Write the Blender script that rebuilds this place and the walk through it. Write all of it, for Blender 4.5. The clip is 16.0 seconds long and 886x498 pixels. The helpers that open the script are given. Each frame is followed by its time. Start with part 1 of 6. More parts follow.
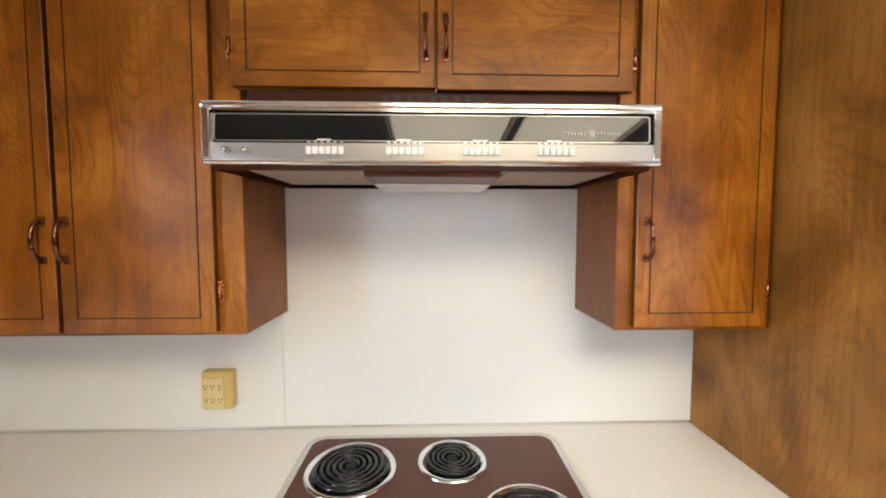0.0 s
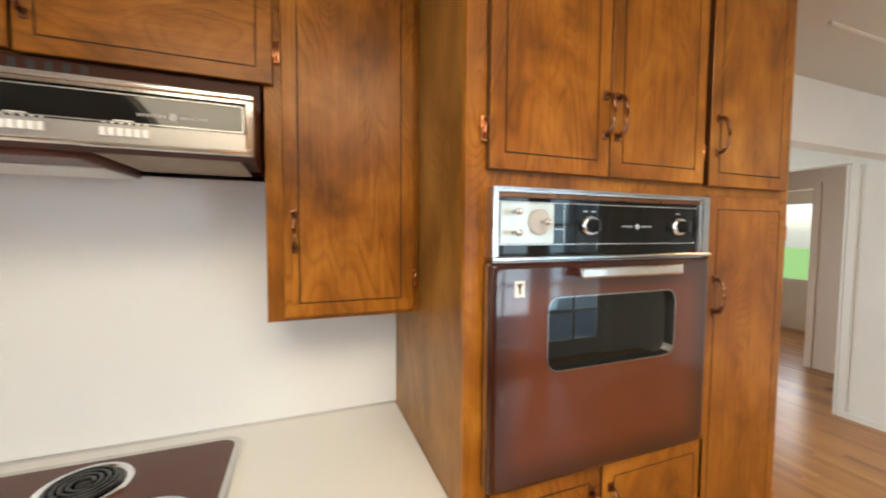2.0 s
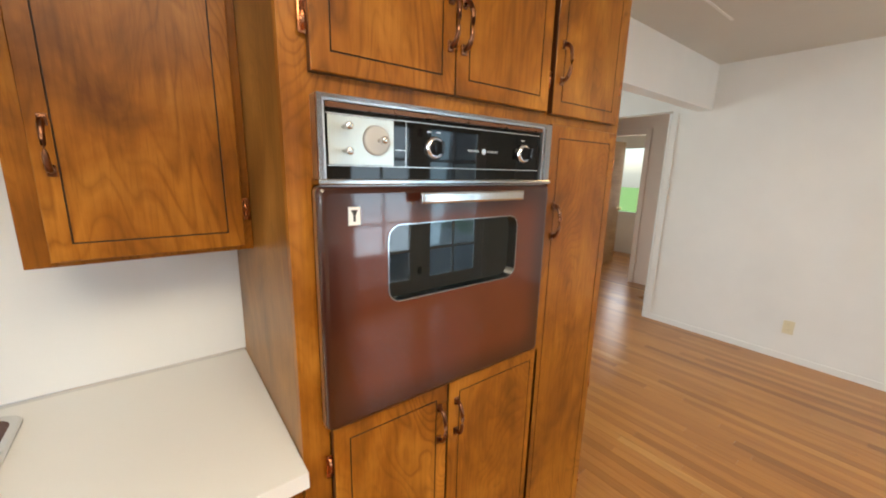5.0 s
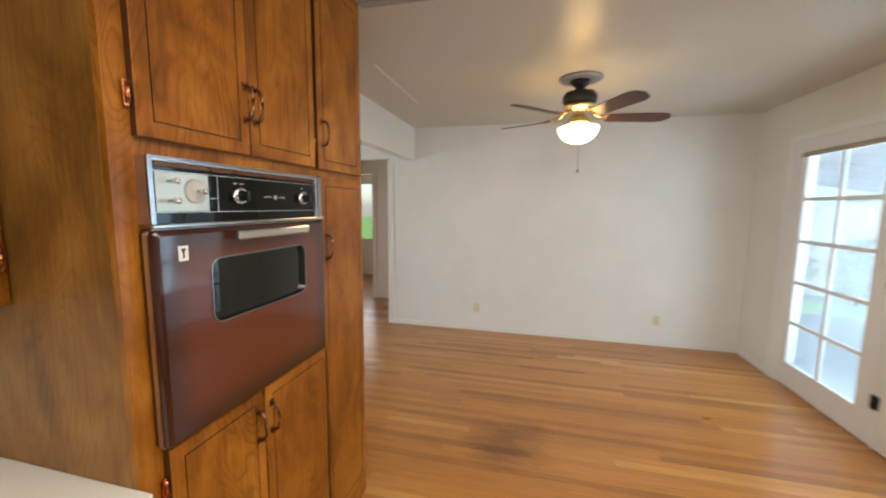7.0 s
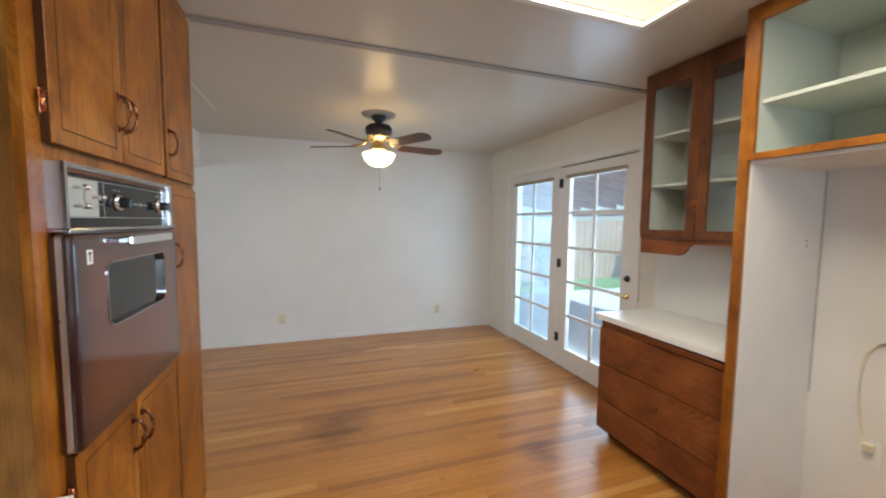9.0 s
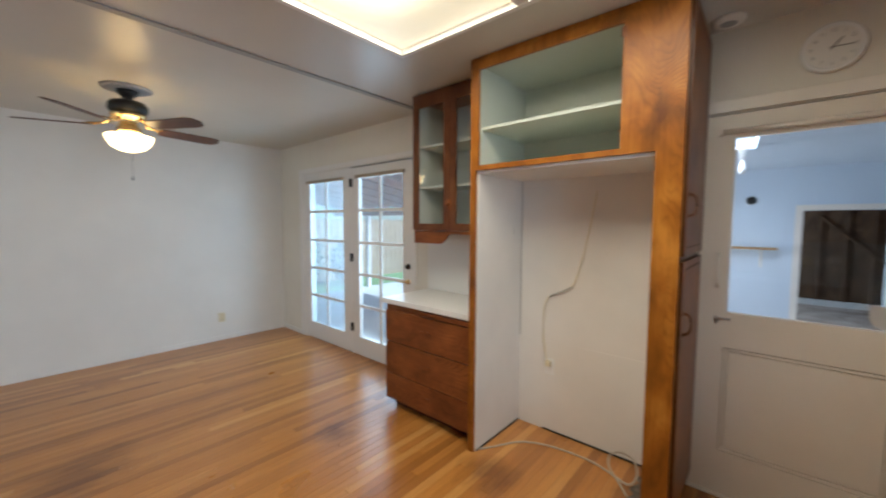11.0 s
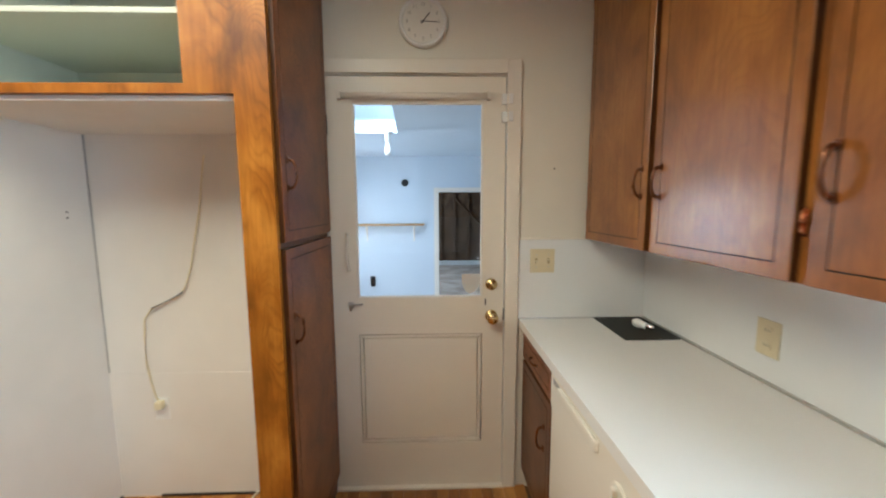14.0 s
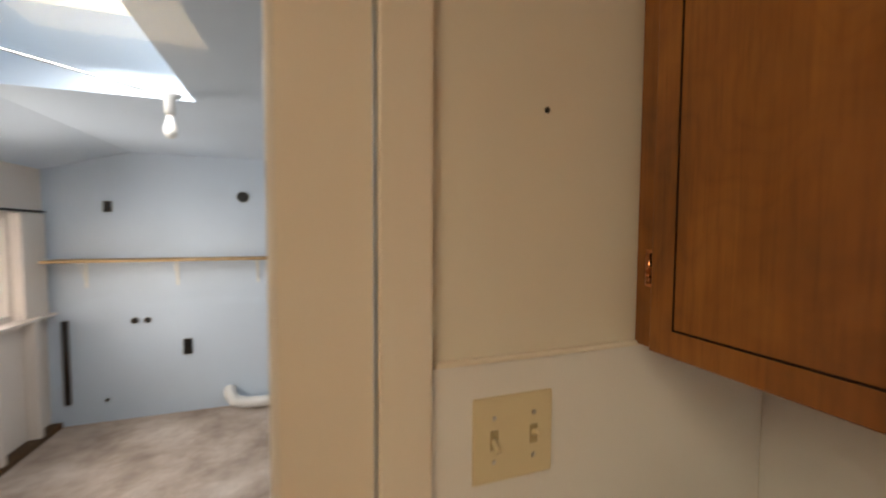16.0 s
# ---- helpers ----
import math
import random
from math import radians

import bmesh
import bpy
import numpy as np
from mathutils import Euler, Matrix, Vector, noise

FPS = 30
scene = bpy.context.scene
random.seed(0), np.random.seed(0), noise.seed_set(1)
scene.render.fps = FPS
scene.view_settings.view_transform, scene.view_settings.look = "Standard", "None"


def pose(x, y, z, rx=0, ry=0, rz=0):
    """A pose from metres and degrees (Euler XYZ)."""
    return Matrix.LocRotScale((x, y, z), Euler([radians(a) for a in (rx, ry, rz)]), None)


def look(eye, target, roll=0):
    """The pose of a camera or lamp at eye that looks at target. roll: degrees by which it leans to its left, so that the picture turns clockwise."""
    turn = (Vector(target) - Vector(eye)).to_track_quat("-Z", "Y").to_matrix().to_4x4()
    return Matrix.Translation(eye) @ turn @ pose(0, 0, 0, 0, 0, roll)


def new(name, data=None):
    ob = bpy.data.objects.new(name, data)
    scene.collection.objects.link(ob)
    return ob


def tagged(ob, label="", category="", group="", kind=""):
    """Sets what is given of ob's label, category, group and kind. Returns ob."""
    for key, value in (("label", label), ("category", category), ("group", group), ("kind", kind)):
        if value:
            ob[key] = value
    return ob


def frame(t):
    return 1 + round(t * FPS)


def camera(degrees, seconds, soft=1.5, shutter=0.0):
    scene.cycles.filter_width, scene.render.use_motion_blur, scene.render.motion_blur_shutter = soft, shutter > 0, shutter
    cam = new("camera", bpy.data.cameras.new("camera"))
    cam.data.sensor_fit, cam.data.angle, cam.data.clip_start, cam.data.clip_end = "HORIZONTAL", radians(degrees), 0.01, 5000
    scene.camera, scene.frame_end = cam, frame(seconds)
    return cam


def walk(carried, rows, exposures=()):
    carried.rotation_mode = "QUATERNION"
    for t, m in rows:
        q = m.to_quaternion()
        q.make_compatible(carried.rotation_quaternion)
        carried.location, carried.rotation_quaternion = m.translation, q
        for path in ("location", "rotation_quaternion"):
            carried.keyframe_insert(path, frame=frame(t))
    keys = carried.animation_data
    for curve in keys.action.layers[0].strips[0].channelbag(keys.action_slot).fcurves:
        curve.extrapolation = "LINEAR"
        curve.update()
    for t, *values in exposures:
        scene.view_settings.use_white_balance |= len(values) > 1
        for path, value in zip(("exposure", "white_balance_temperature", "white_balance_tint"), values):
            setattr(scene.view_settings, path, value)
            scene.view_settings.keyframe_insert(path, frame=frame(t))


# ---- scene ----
cam = camera(99.8, 16.0, soft=2.0, shutter=0.5)

PATH = [
    (0, (0.093, 0.133, 1.575), (0.152, 2.129, 1.466), -0.0),
    (0.5, (0.163, 0.12, 1.558), (0.263, 2.117, 1.506), 0.1),
    (1, (0.353, 0.098, 1.561), (0.689, 2.069, 1.501), 0.2),
    (1.5, (0.542, 0.047, 1.55), (1.102, 1.967, 1.494), 0),
    (2, (0.663, 0.02, 1.554), (1.373, 1.887, 1.451), 0.4),
    (2.5, (0.752, 0.01, 1.549), (1.624, 1.806, 1.436), 0.3),
    (3, (0.789, 0.036, 1.546), (1.811, 1.749, 1.409), 0.7),
    (3.5, (0.819, 0.063, 1.512), (1.928, 1.714, 1.298), 0.7),
    (3.7, (0.825, 0.071, 1.505), (1.953, 1.703, 1.249), 0.7),
    (5.8, (0.72, 0.012, 1.525), (2.05, 1.424, 1.039), 0.7),
    (6, (0.642, 0.016, 1.526), (2.175, 1.229, 1.103), 0.4),
    (6.5, (0.538, -0.035, 1.546), (2.341, 0.77, 1.227), 0.5),
    (7, (0.405, -0.09, 1.543), (2.334, 0.385, 1.313), 0.5),
    (7.5, (0.223, -0.094, 1.531), (2.206, 0.113, 1.373), 0.3),
    (8, (0.121, 0.004, 1.525), (2.115, 0.039, 1.382), 0.3),
    (8.5, (0.023, 0.144, 1.514), (1.972, -0.283, 1.374), 0.2),
    (8.7, (0.002, 0.173, 1.524), (1.924, -0.361, 1.38), 0.4),
    (10.8, (-0.238, 0.239, 1.485), (1.19, -1.155, 1.352), 0.3),
    (11, (-0.248, 0.228, 1.485), (1.064, -1.276, 1.349), 0.3),
    (11.5, (-0.275, 0.203, 1.482), (0.778, -1.493, 1.351), 0.1),
    (12, (-0.306, 0.169, 1.478), (0.459, -1.675, 1.353), 0.1),
    (12.5, (-0.329, 0.137, 1.476), (0.153, -1.8, 1.352), -0.0),
    (13, (-0.361, 0.065, 1.46), (-0.13, -1.918, 1.333), -0.2),
    (13.5, (-0.417, -0.163, 1.446), (-0.414, -2.155, 1.259), -0.3),
    (14, (-0.461, -0.446, 1.464), (-0.515, -2.432, 1.234), -0.3),
    (14.5, (-0.463, -0.809, 1.483), (-0.56, -2.795, 1.265), -0.3),
    (15, (-0.559, -1.199, 1.477), (-0.825, -3.174, 1.306), 0.3),
    (15.5, (-0.66, -1.554, 1.479), (-1.027, -3.516, 1.366), 0.6),
    (16, (-0.744, -1.804, 1.472), (-1.39, -3.695, 1.376), 0.3),
]
EXPOSURES = [(0, 1.16, 6100, 10), (1.5, 1.08, 6250, 9), (2.5, 1.00, 6450, 10), (3.5, 0.97, 6250, 10), (6, 0.90, 6300, 10), (7, 0.68, 6200, 9), (8, 0.58, 5850, 8), (11, 0.32, 5550, 8),
             (12.5, 0.46, 5550, 7), (13.5, 0.66, 5450, 5), (14.5, 0.90, 5450, 3), (15, 0.98, 5600, 3), (15.5, 0.78, 6300, 9), (16, 0.24, 7300, 13)]
walk(cam, [(t, look(eye, target, roll)) for t, eye, target, roll in PATH], EXPOSURES)

# ---- world and light ----
SUN_ELEVATION, SUN_AZIMUTH = 55.0, 238.0
world = bpy.data.worlds.new("world")
scene.world = world
world.use_nodes = True
wn = world.node_tree.nodes
sky = wn.new("ShaderNodeTexSky")
sky.sky_type = "NISHITA"
sky.sun_disc = False
sky.sun_elevation = radians(SUN_ELEVATION)
sky.sun_rotation = radians(SUN_AZIMUTH)
wn["Background"].inputs["Strength"].default_value = 0.12
world.node_tree.links.new(sky.outputs["Color"], wn["Background"].inputs["Color"])

sun = new("sun", bpy.data.lights.new("sun", "SUN"))
sun.data.energy, sun.data.angle, sun.data.color = 4.2, radians(0.5), (1.0, 0.95, 0.87)
sun_from = Vector((math.sin(radians(SUN_AZIMUTH)) * math.cos(radians(SUN_ELEVATION)),
                   math.cos(radians(SUN_AZIMUTH)) * math.cos(radians(SUN_ELEVATION)), math.sin(radians(SUN_ELEVATION))))
sun.matrix_world = look(sun_from * 20, (0, 0, 0))


def sky_lamp(name, eye, target, wide, high, power, colour):
    """An area lamp; most stand in for the sky's light in an opening."""
    lamp = new(name, bpy.data.lights.new(name, "AREA"))
    lamp.data.shape, lamp.data.size, lamp.data.size_y = "RECTANGLE", wide, high
    lamp.data.energy, lamp.data.color = power, colour
    lamp.matrix_world = look(eye, target)
    return lamp


DAY = (0.79, 0.91, 1.0)
sky_lamp("window_light", (-2.0, -0.28, 1.68), (0.6, -0.40, 1.30), 1.0, 1.0, 41, DAY)
sky_lamp("patio_light", (3.30, -2.95, 1.25), (3.9, 0.5, 0.8), 2.1, 1.8, 44, (0.88, 0.95, 1.0))
sky_lamp("garage_light", (1.72, -4.7, 1.2), (-2.5, -3.2, 0.3), 1.2, 0.8, 50, (1.0, 0.97, 0.94))
sky_lamp("skylight_light", (0.10, -3.72, 2.32), (0.10, -3.72, 0.0), 0.42, 0.8, 16, (0.93, 0.96, 1.0))
sky_lamp("hall_light", (7.9, 3.3, 1.4), (6.0, 3.2, 1.6), 1.2, 1.2, 8, (1.0, 0.95, 0.86))
# Added fill lamp: the closed store has no opening to the sky.
sky_lamp("store_fill", (1.3, -9.0, 2.2), (-1.2, -9.6, -0.3), 2.0, 1.0, 100, DAY)
# Extra lamps under the diffusers strengthen the ceiling fixture.
for lamp_x in (0.21, 1.05):
    sky_lamp("fixture_light", (lamp_x, -0.77, 2.505), (lamp_x, -0.77, 0.0), 0.76, 1.08, 14, (1.0, 0.86, 0.63))
# Lights the unseen living room window, added to brighten the hall side.
sky_lamp("living_light", (3.3, 4.45, 1.4), (3.6, 2.0, 0.8), 1.8, 1.2, 24, DAY)

# ---- materials ----


def material(name, colour=(0.8, 0.8, 0.8), rough=0.5, metal=0.0, **more):
    m = bpy.data.materials.new(name)
    m.use_nodes = True
    b = m.node_tree.nodes["Principled BSDF"]
    b.inputs["Base Color"].default_value = (*colour, 1)
    b.inputs["Roughness"].default_value = rough
    b.inputs["Metallic"].default_value = metal
    for key, value in more.items():
        b.inputs[key.replace("_", " ")].default_value = value
    return m


def add(m, kind, **values):
    n = m.node_tree.nodes.new(kind)
    for key, value in values.items():
        n.inputs[key.replace("_", " ")].default_value = value
    return n


def join(m, a, b):
    m.node_tree.links.new(a, b)


def coords(m, scale, where="Object"):
    """Texture coordinates in metres, scaled."""
    c = m.node_tree.nodes.new("ShaderNodeTexCoord")
    g = add(m, "ShaderNodeMapping", Scale=scale)
    if where == "World":
        p = m.node_tree.nodes.new("ShaderNodeNewGeometry")
        join(m, p.outputs["Position"], g.inputs["Vector"])
    else:
        join(m, c.outputs[where], g.inputs["Vector"])
    return g.outputs["Vector"]


def ramp(m, source, stops):
    r = m.node_tree.nodes.new("ShaderNodeValToRGB")
    e = r.color_ramp.elements
    while len(e) < len(stops):
        e.new(0.5)
    for k, (at, c) in zip(e, stops):
        k.position, k.color = at, (*c, 1)
    join(m, source, r.inputs["Fac"])
    return r.outputs["Color"]


def blend(m, kind, fac, a, b):
    n = m.node_tree.nodes.new("ShaderNodeMix")
    n.data_type, n.blend_type = "RGBA", kind
    for value, slot in ((fac, 0), (a, 6), (b, 7)):
        if isinstance(value, (int, float)):
            n.inputs[slot].default_value = value
        elif isinstance(value, tuple):
            n.inputs[slot].default_value = (*value, 1)
        else:
            join(m, value, n.inputs[slot])
    return n.outputs[2]


def bump(m, height, strength, distance=0.002):
    n = add(m, "ShaderNodeBump", Strength=strength, Distance=distance)
    join(m, height, n.inputs["Height"])
    join(m, n.outputs["Normal"], m.node_tree.nodes["Principled BSDF"].inputs["Normal"])


def noise_node(m, vector, scale, detail=4.0, rough=0.55, distort=0.0):
    n = add(m, "ShaderNodeTexNoise", Scale=scale, Detail=detail, Roughness=rough, Distortion=distort)
    join(m, vector, n.inputs["Vector"])
    return n.outputs["Fac"]


def base_of(m):
    return m.node_tree.nodes["Principled BSDF"].inputs["Base Color"]


def wood(name, dark, mid, light, along="z", rough=0.36, figure=1.0):
    """Stained birch plywood: fine grain, cathedral figure, soft stain blotches and cross curl."""
    m = material(name, mid, rough, Specular_IOR_Level=0.25, Coat_Weight=0.06, Coat_Roughness=0.25)
    turn = {"x": (2, 1, 0), "y": (0, 2, 1), "z": (0, 1, 2)}[along]

    def scaled(across, lengthwise):
        v = (across, across, lengthwise)
        return tuple(v[k] for k in turn)

    r = m.node_tree.nodes.new("ShaderNodeObjectInfo")

    def shifted(vector):
        shift = m.node_tree.nodes.new("ShaderNodeVectorMath")
        shift.operation = "MULTIPLY_ADD"
        join(m, r.outputs["Random"], shift.inputs[0])
        shift.inputs[1].default_value = (13.0, 17.0, 23.0)
        join(m, vector, shift.inputs[2])
        return shift.outputs[0]

    rings = noise_node(m, shifted(coords(m, scaled(3.6, 1.15))), 1.0, 2.5, 0.45, 0.55)
    saw = m.node_tree.nodes.new("ShaderNodeMath")
    saw.operation = "MULTIPLY"
    saw.inputs[1].default_value = 42.0
    join(m, rings, saw.inputs[0])
    frac = m.node_tree.nodes.new("ShaderNodeMath")
    frac.operation = "FRACT"
    join(m, saw.outputs[0], frac.inputs[0])
    line = ramp(m, frac.outputs[0], [(0.0, (0.50, 0.44, 0.38)), (0.20, (0.90, 0.88, 0.86)), (0.75, (1.06, 1.06, 1.05)), (1.0, (0.62, 0.56, 0.50))])
    where = noise_node(m, shifted(coords(m, scaled(5.0, 2.2))), 1.0, 2.0, 0.5)
    shown = add(m, "ShaderNodeMapRange")
    join(m, where, shown.inputs["Value"])
    for key, value in (("From Min", 0.40), ("From Max", 0.66), ("To Min", 0.15 * figure), ("To Max", 0.78 * figure)):
        shown.inputs[key].default_value = value
    grain = noise_node(m, coords(m, scaled(95.0, 2.6)), 1.0, 5.0, 0.6)
    fleck = noise_node(m, coords(m, scaled(260.0, 14.0)), 1.0, 2.0, 0.5)
    blot = noise_node(m, shifted(coords(m, scaled(5.5, 3.4))), 1.0, 5.0, 0.55, 0.5)
    curl = noise_node(m, shifted(coords(m, scaled(4.0, 9.0))), 1.0, 3.0, 0.5, 0.8)
    c = ramp(m, blot, [(0.27, dark), (0.5, mid), (0.74, light)])
    c = blend(m, "MULTIPLY", shown.outputs["Result"], c, line)
    c = blend(m, "MULTIPLY", 0.45, c, ramp(m, grain, [(0.3, (0.62, 0.56, 0.50)), (0.62, (1.10, 1.08, 1.06))]))
    c = blend(m, "MULTIPLY", 0.22, c, ramp(m, curl, [(0.35, (0.74, 0.70, 0.66)), (0.65, (1.12, 1.10, 1.08))]))
    c = blend(m, "MULTIPLY", 0.22, c, ramp(m, fleck, [(0.34, (0.5, 0.45, 0.4)), (0.48, (1.04, 1.04, 1.04))]))
    join(m, c, base_of(m))
    gloss = add(m, "ShaderNodeMapRange")
    join(m, curl, gloss.inputs["Value"])
    gloss.inputs["To Min"].default_value, gloss.inputs["To Max"].default_value = rough * 0.93, rough * 1.08
    join(m, gloss.outputs["Result"], m.node_tree.nodes["Principled BSDF"].inputs["Roughness"])
    bump(m, grain, 0.14, 0.001)
    return m


def paint(name, colour, rough=0.55, mottle=0.06, relief=0.12, spots=28.0):
    m = material(name, colour, rough)
    big = noise_node(m, coords(m, (1.1, 1.1, 1.1), "World"), 1.0, 4.0, 0.6)
    fine = noise_node(m, coords(m, (spots, spots, spots), "World"), 1.0, 4.0, 0.6)
    lo = tuple(v * (1 - mottle) for v in colour)
    hi = tuple(min(1, v * (1 + mottle * 0.6)) for v in colour)
    join(m, ramp(m, big, [(0.3, lo), (0.7, hi)]), base_of(m))
    bump(m, fine, relief, 0.002)
    return m


def metal(name, colour, rough):
    m = material(name, colour, rough, 1.0)
    n = noise_node(m, coords(m, (30, 30, 30)), 1.0, 3.0)
    rr = m.node_tree.nodes.new("ShaderNodeMapRange")
    join(m, n, rr.inputs["Value"])
    rr.inputs["To Min"].default_value, rr.inputs["To Max"].default_value = rough * 0.7, rough * 1.4
    join(m, rr.outputs["Result"], m.node_tree.nodes["Principled BSDF"].inputs["Roughness"])
    return m


def glass(name, tint=(1, 1, 1), base=0.045, haze=0.0):
    """A thin pane, clear or with a translucent film that the daylight shines through."""
    m = bpy.data.materials.new(name)
    m.use_nodes = True
    t = m.node_tree
    t.nodes.remove(t.nodes["Principled BSDF"])
    clear, gloss = t.nodes.new("ShaderNodeBsdfTransparent"), t.nodes.new("ShaderNodeBsdfGlossy")
    clear.inputs["Color"].default_value = (*tint, 1)
    gloss.inputs["Roughness"].default_value = 0.02
    f, mix = t.nodes.new("ShaderNodeLayerWeight"), t.nodes.new("ShaderNodeMixShader")
    f.inputs["Blend"].default_value = 0.5
    p = t.nodes.new("ShaderNodeMath")
    p.operation, p.inputs[1].default_value = "POWER", 4.0
    s = t.nodes.new("ShaderNodeMath")
    s.operation, s.inputs[1].default_value, s.inputs[2].default_value = "MULTIPLY_ADD", 0.8, base
    join(m, f.outputs["Facing"], p.inputs[0])
    join(m, p.outputs[0], s.inputs[0])
    join(m, s.outputs[0], mix.inputs[0])
    seen = clear.outputs[0]
    if haze:
        film, veil = t.nodes.new("ShaderNodeBsdfTranslucent"), t.nodes.new("ShaderNodeMixShader")
        film.inputs["Color"].default_value = (0.80, 0.90, 1.0, 1)
        spread = add(m, "ShaderNodeMapRange")
        join(m, noise_node(m, coords(m, (3.0, 3.0, 3.0), "World"), 1.0, 4.0, 0.6), spread.inputs["Value"])
        spread.inputs["To Min"].default_value, spread.inputs["To Max"].default_value = haze * 0.5, haze * 1.5
        join(m, spread.outputs["Result"], veil.inputs[0])
        join(m, clear.outputs[0], veil.inputs[1])
        join(m, film.outputs[0], veil.inputs[2])
        seen = veil.outputs[0]
    join(m, seen, mix.inputs[1])
    join(m, gloss.outputs[0], mix.inputs[2])
    join(m, mix.outputs[0], t.nodes["Material Output"].inputs["Surface"])
    return m


def glowing(name, colour, strength):
    m = material(name, (0.85, 0.83, 0.78), 0.4)
    b = m.node_tree.nodes["Principled BSDF"]
    b.inputs["Emission Color"].default_value = (*colour, 1)
    b.inputs["Emission Strength"].default_value = strength
    return m


W_DARK, W_MID, W_LIGHT = (0.125, 0.038, 0.004), (0.31, 0.108, 0.009), (0.48, 0.198, 0.024)
WOOD = wood("stained_birch", W_DARK, W_MID, W_LIGHT)
WOOD_X = wood("stained_birch_across", W_DARK, W_MID, W_LIGHT, "x")
WOOD_SIDE = wood("stained_plywood_side", (0.13, 0.054, 0.010), (0.25, 0.108, 0.020), (0.37, 0.175, 0.038), figure=0.5)
WOOD_BOX = wood("red_brown_carcass", (0.12, 0.036, 0.008), (0.20, 0.066, 0.014), (0.29, 0.108, 0.024), figure=0.5)
# Door sides: the shade on them is painted into this edge colour.
WOOD_EDGE = wood("shade_dark_edge", (0.035, 0.012, 0.004), (0.07, 0.024, 0.007), (0.12, 0.045, 0.012), figure=0.3)
WOOD_RED = wood("red_brown_birch", (0.12, 0.036, 0.010), (0.21, 0.066, 0.018), (0.30, 0.105, 0.028), "x", 0.32)
WOOD_REDZ = wood("red_brown_birch_upright", (0.075, 0.025, 0.010), (0.13, 0.046, 0.017), (0.19, 0.076, 0.027), "z", 0.32)
# Same birch as WOOD, its colour shifted for the light on the sink side.
WOOD_WEST = wood("birch_toned_for_sink_side", (0.15, 0.051, 0.009), (0.285, 0.103, 0.017), (0.40, 0.166, 0.031), "z", 0.26, 0.5)
for slot, value in (("Coat Weight", 0.8), ("Coat Roughness", 0.36)):
    WOOD_WEST.node_tree.nodes["Principled BSDF"].inputs[slot].default_value = value
GROOVE = material("dark_groove", (0.035, 0.014, 0.006), 0.6)
WALL = paint("white_wall_paint", (0.80, 0.78, 0.73), 0.6)
BATTEN = paint("grey_batten_paint", (0.34, 0.33, 0.31), 0.5)
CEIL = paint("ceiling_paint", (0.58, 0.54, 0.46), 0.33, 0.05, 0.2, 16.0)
# Wall paint with the warm tint of the room's light mixed into it.
WARMLIT = paint("warm_lit_wall_paint", (0.76, 0.725, 0.63), 0.5)
TRIM = paint("cream_trim_paint", (0.80, 0.75, 0.66), 0.35, 0.04, 0.08)
DOORPAINT = paint("cream_door_paint", (0.80, 0.74, 0.64), 0.38, 0.05, 0.1)
FRENCH = paint("white_door_paint", (0.80, 0.78, 0.74), 0.4, 0.04, 0.08)
STUDPAINT = paint("warm_white_stud_paint", (0.80, 0.73, 0.67), 0.6, 0.1)
# Blind cloth: tan darkened for the shadow the rolls hang in.
DIMBLIND = paint("shadowed_blind_cloth", (0.40, 0.33, 0.24), 0.8, 0.1)
PINK = paint("warm_pink_paint", (0.82, 0.66, 0.53), 0.6)
LAMINATE = paint("white_laminate", (0.80, 0.79, 0.76), 0.28, 0.03, 0.03, 60.0)
SPLASH = paint("white_splashback", (0.80, 0.81, 0.81), 0.22, 0.02, 0.03, 5.0)
GREEN_IN = paint("pale_green_paint", (0.52, 0.55, 0.48), 0.55)
ALCOVE = paint("worn_white_paint", (0.72, 0.69, 0.645), 0.6, 0.10)
BLUE = paint("pale_blue_paint", (0.61, 0.72, 0.84), 0.6, 0.08)
# Oven trim chrome, dark reflections put into its colour.
DULLCHROME = metal("dimmed_chrome", (0.46, 0.46, 0.47), 0.16)
CHROME = metal("chrome", (0.80, 0.81, 0.83), 0.12)
STEEL = metal("brushed_steel", (0.62, 0.61, 0.59), 0.3)
BRONZE = metal("copper_bronze", (0.21, 0.095, 0.052), 0.28)
COPPER = metal("copper_hinge", (0.55, 0.22, 0.10), 0.25)
BRASS = metal("brass", (0.66, 0.50, 0.24), 0.2)
DARKMETAL = metal("dark_iron", (0.05, 0.05, 0.05), 0.45)
BLACKGLASS = material("black_glass", (0.005, 0.005, 0.005), 0.04, Specular_IOR_Level=0.32)
HOODSTEEL = metal("satin_hood_steel", (0.42, 0.41, 0.40), 0.34)
BLACK = material("black_enamel", (0.012, 0.012, 0.012), 0.25)
COIL = material("black_coil", (0.009, 0.009, 0.010), 0.24)
BROWN = material("brown_enamel", (0.078, 0.017, 0.0065), 0.3, 0.0, Specular_IOR_Level=0.15, Coat_Weight=0.45, Coat_Roughness=0.03)
BROWNRED = material("red_brown_enamel", (0.10, 0.028, 0.016), 0.35)
BROWNDARK = material("dark_brown_enamel", (0.050, 0.012, 0.006), 0.45, Specular_IOR_Level=0.2)
WHITEPL = material("white_plastic", (0.80, 0.80, 0.78), 0.3)
IVORY = material("ivory_plastic", (0.70, 0.62, 0.42), 0.35)
YELLOWPL = material("yellowed_plastic", (0.62, 0.46, 0.16), 0.38)


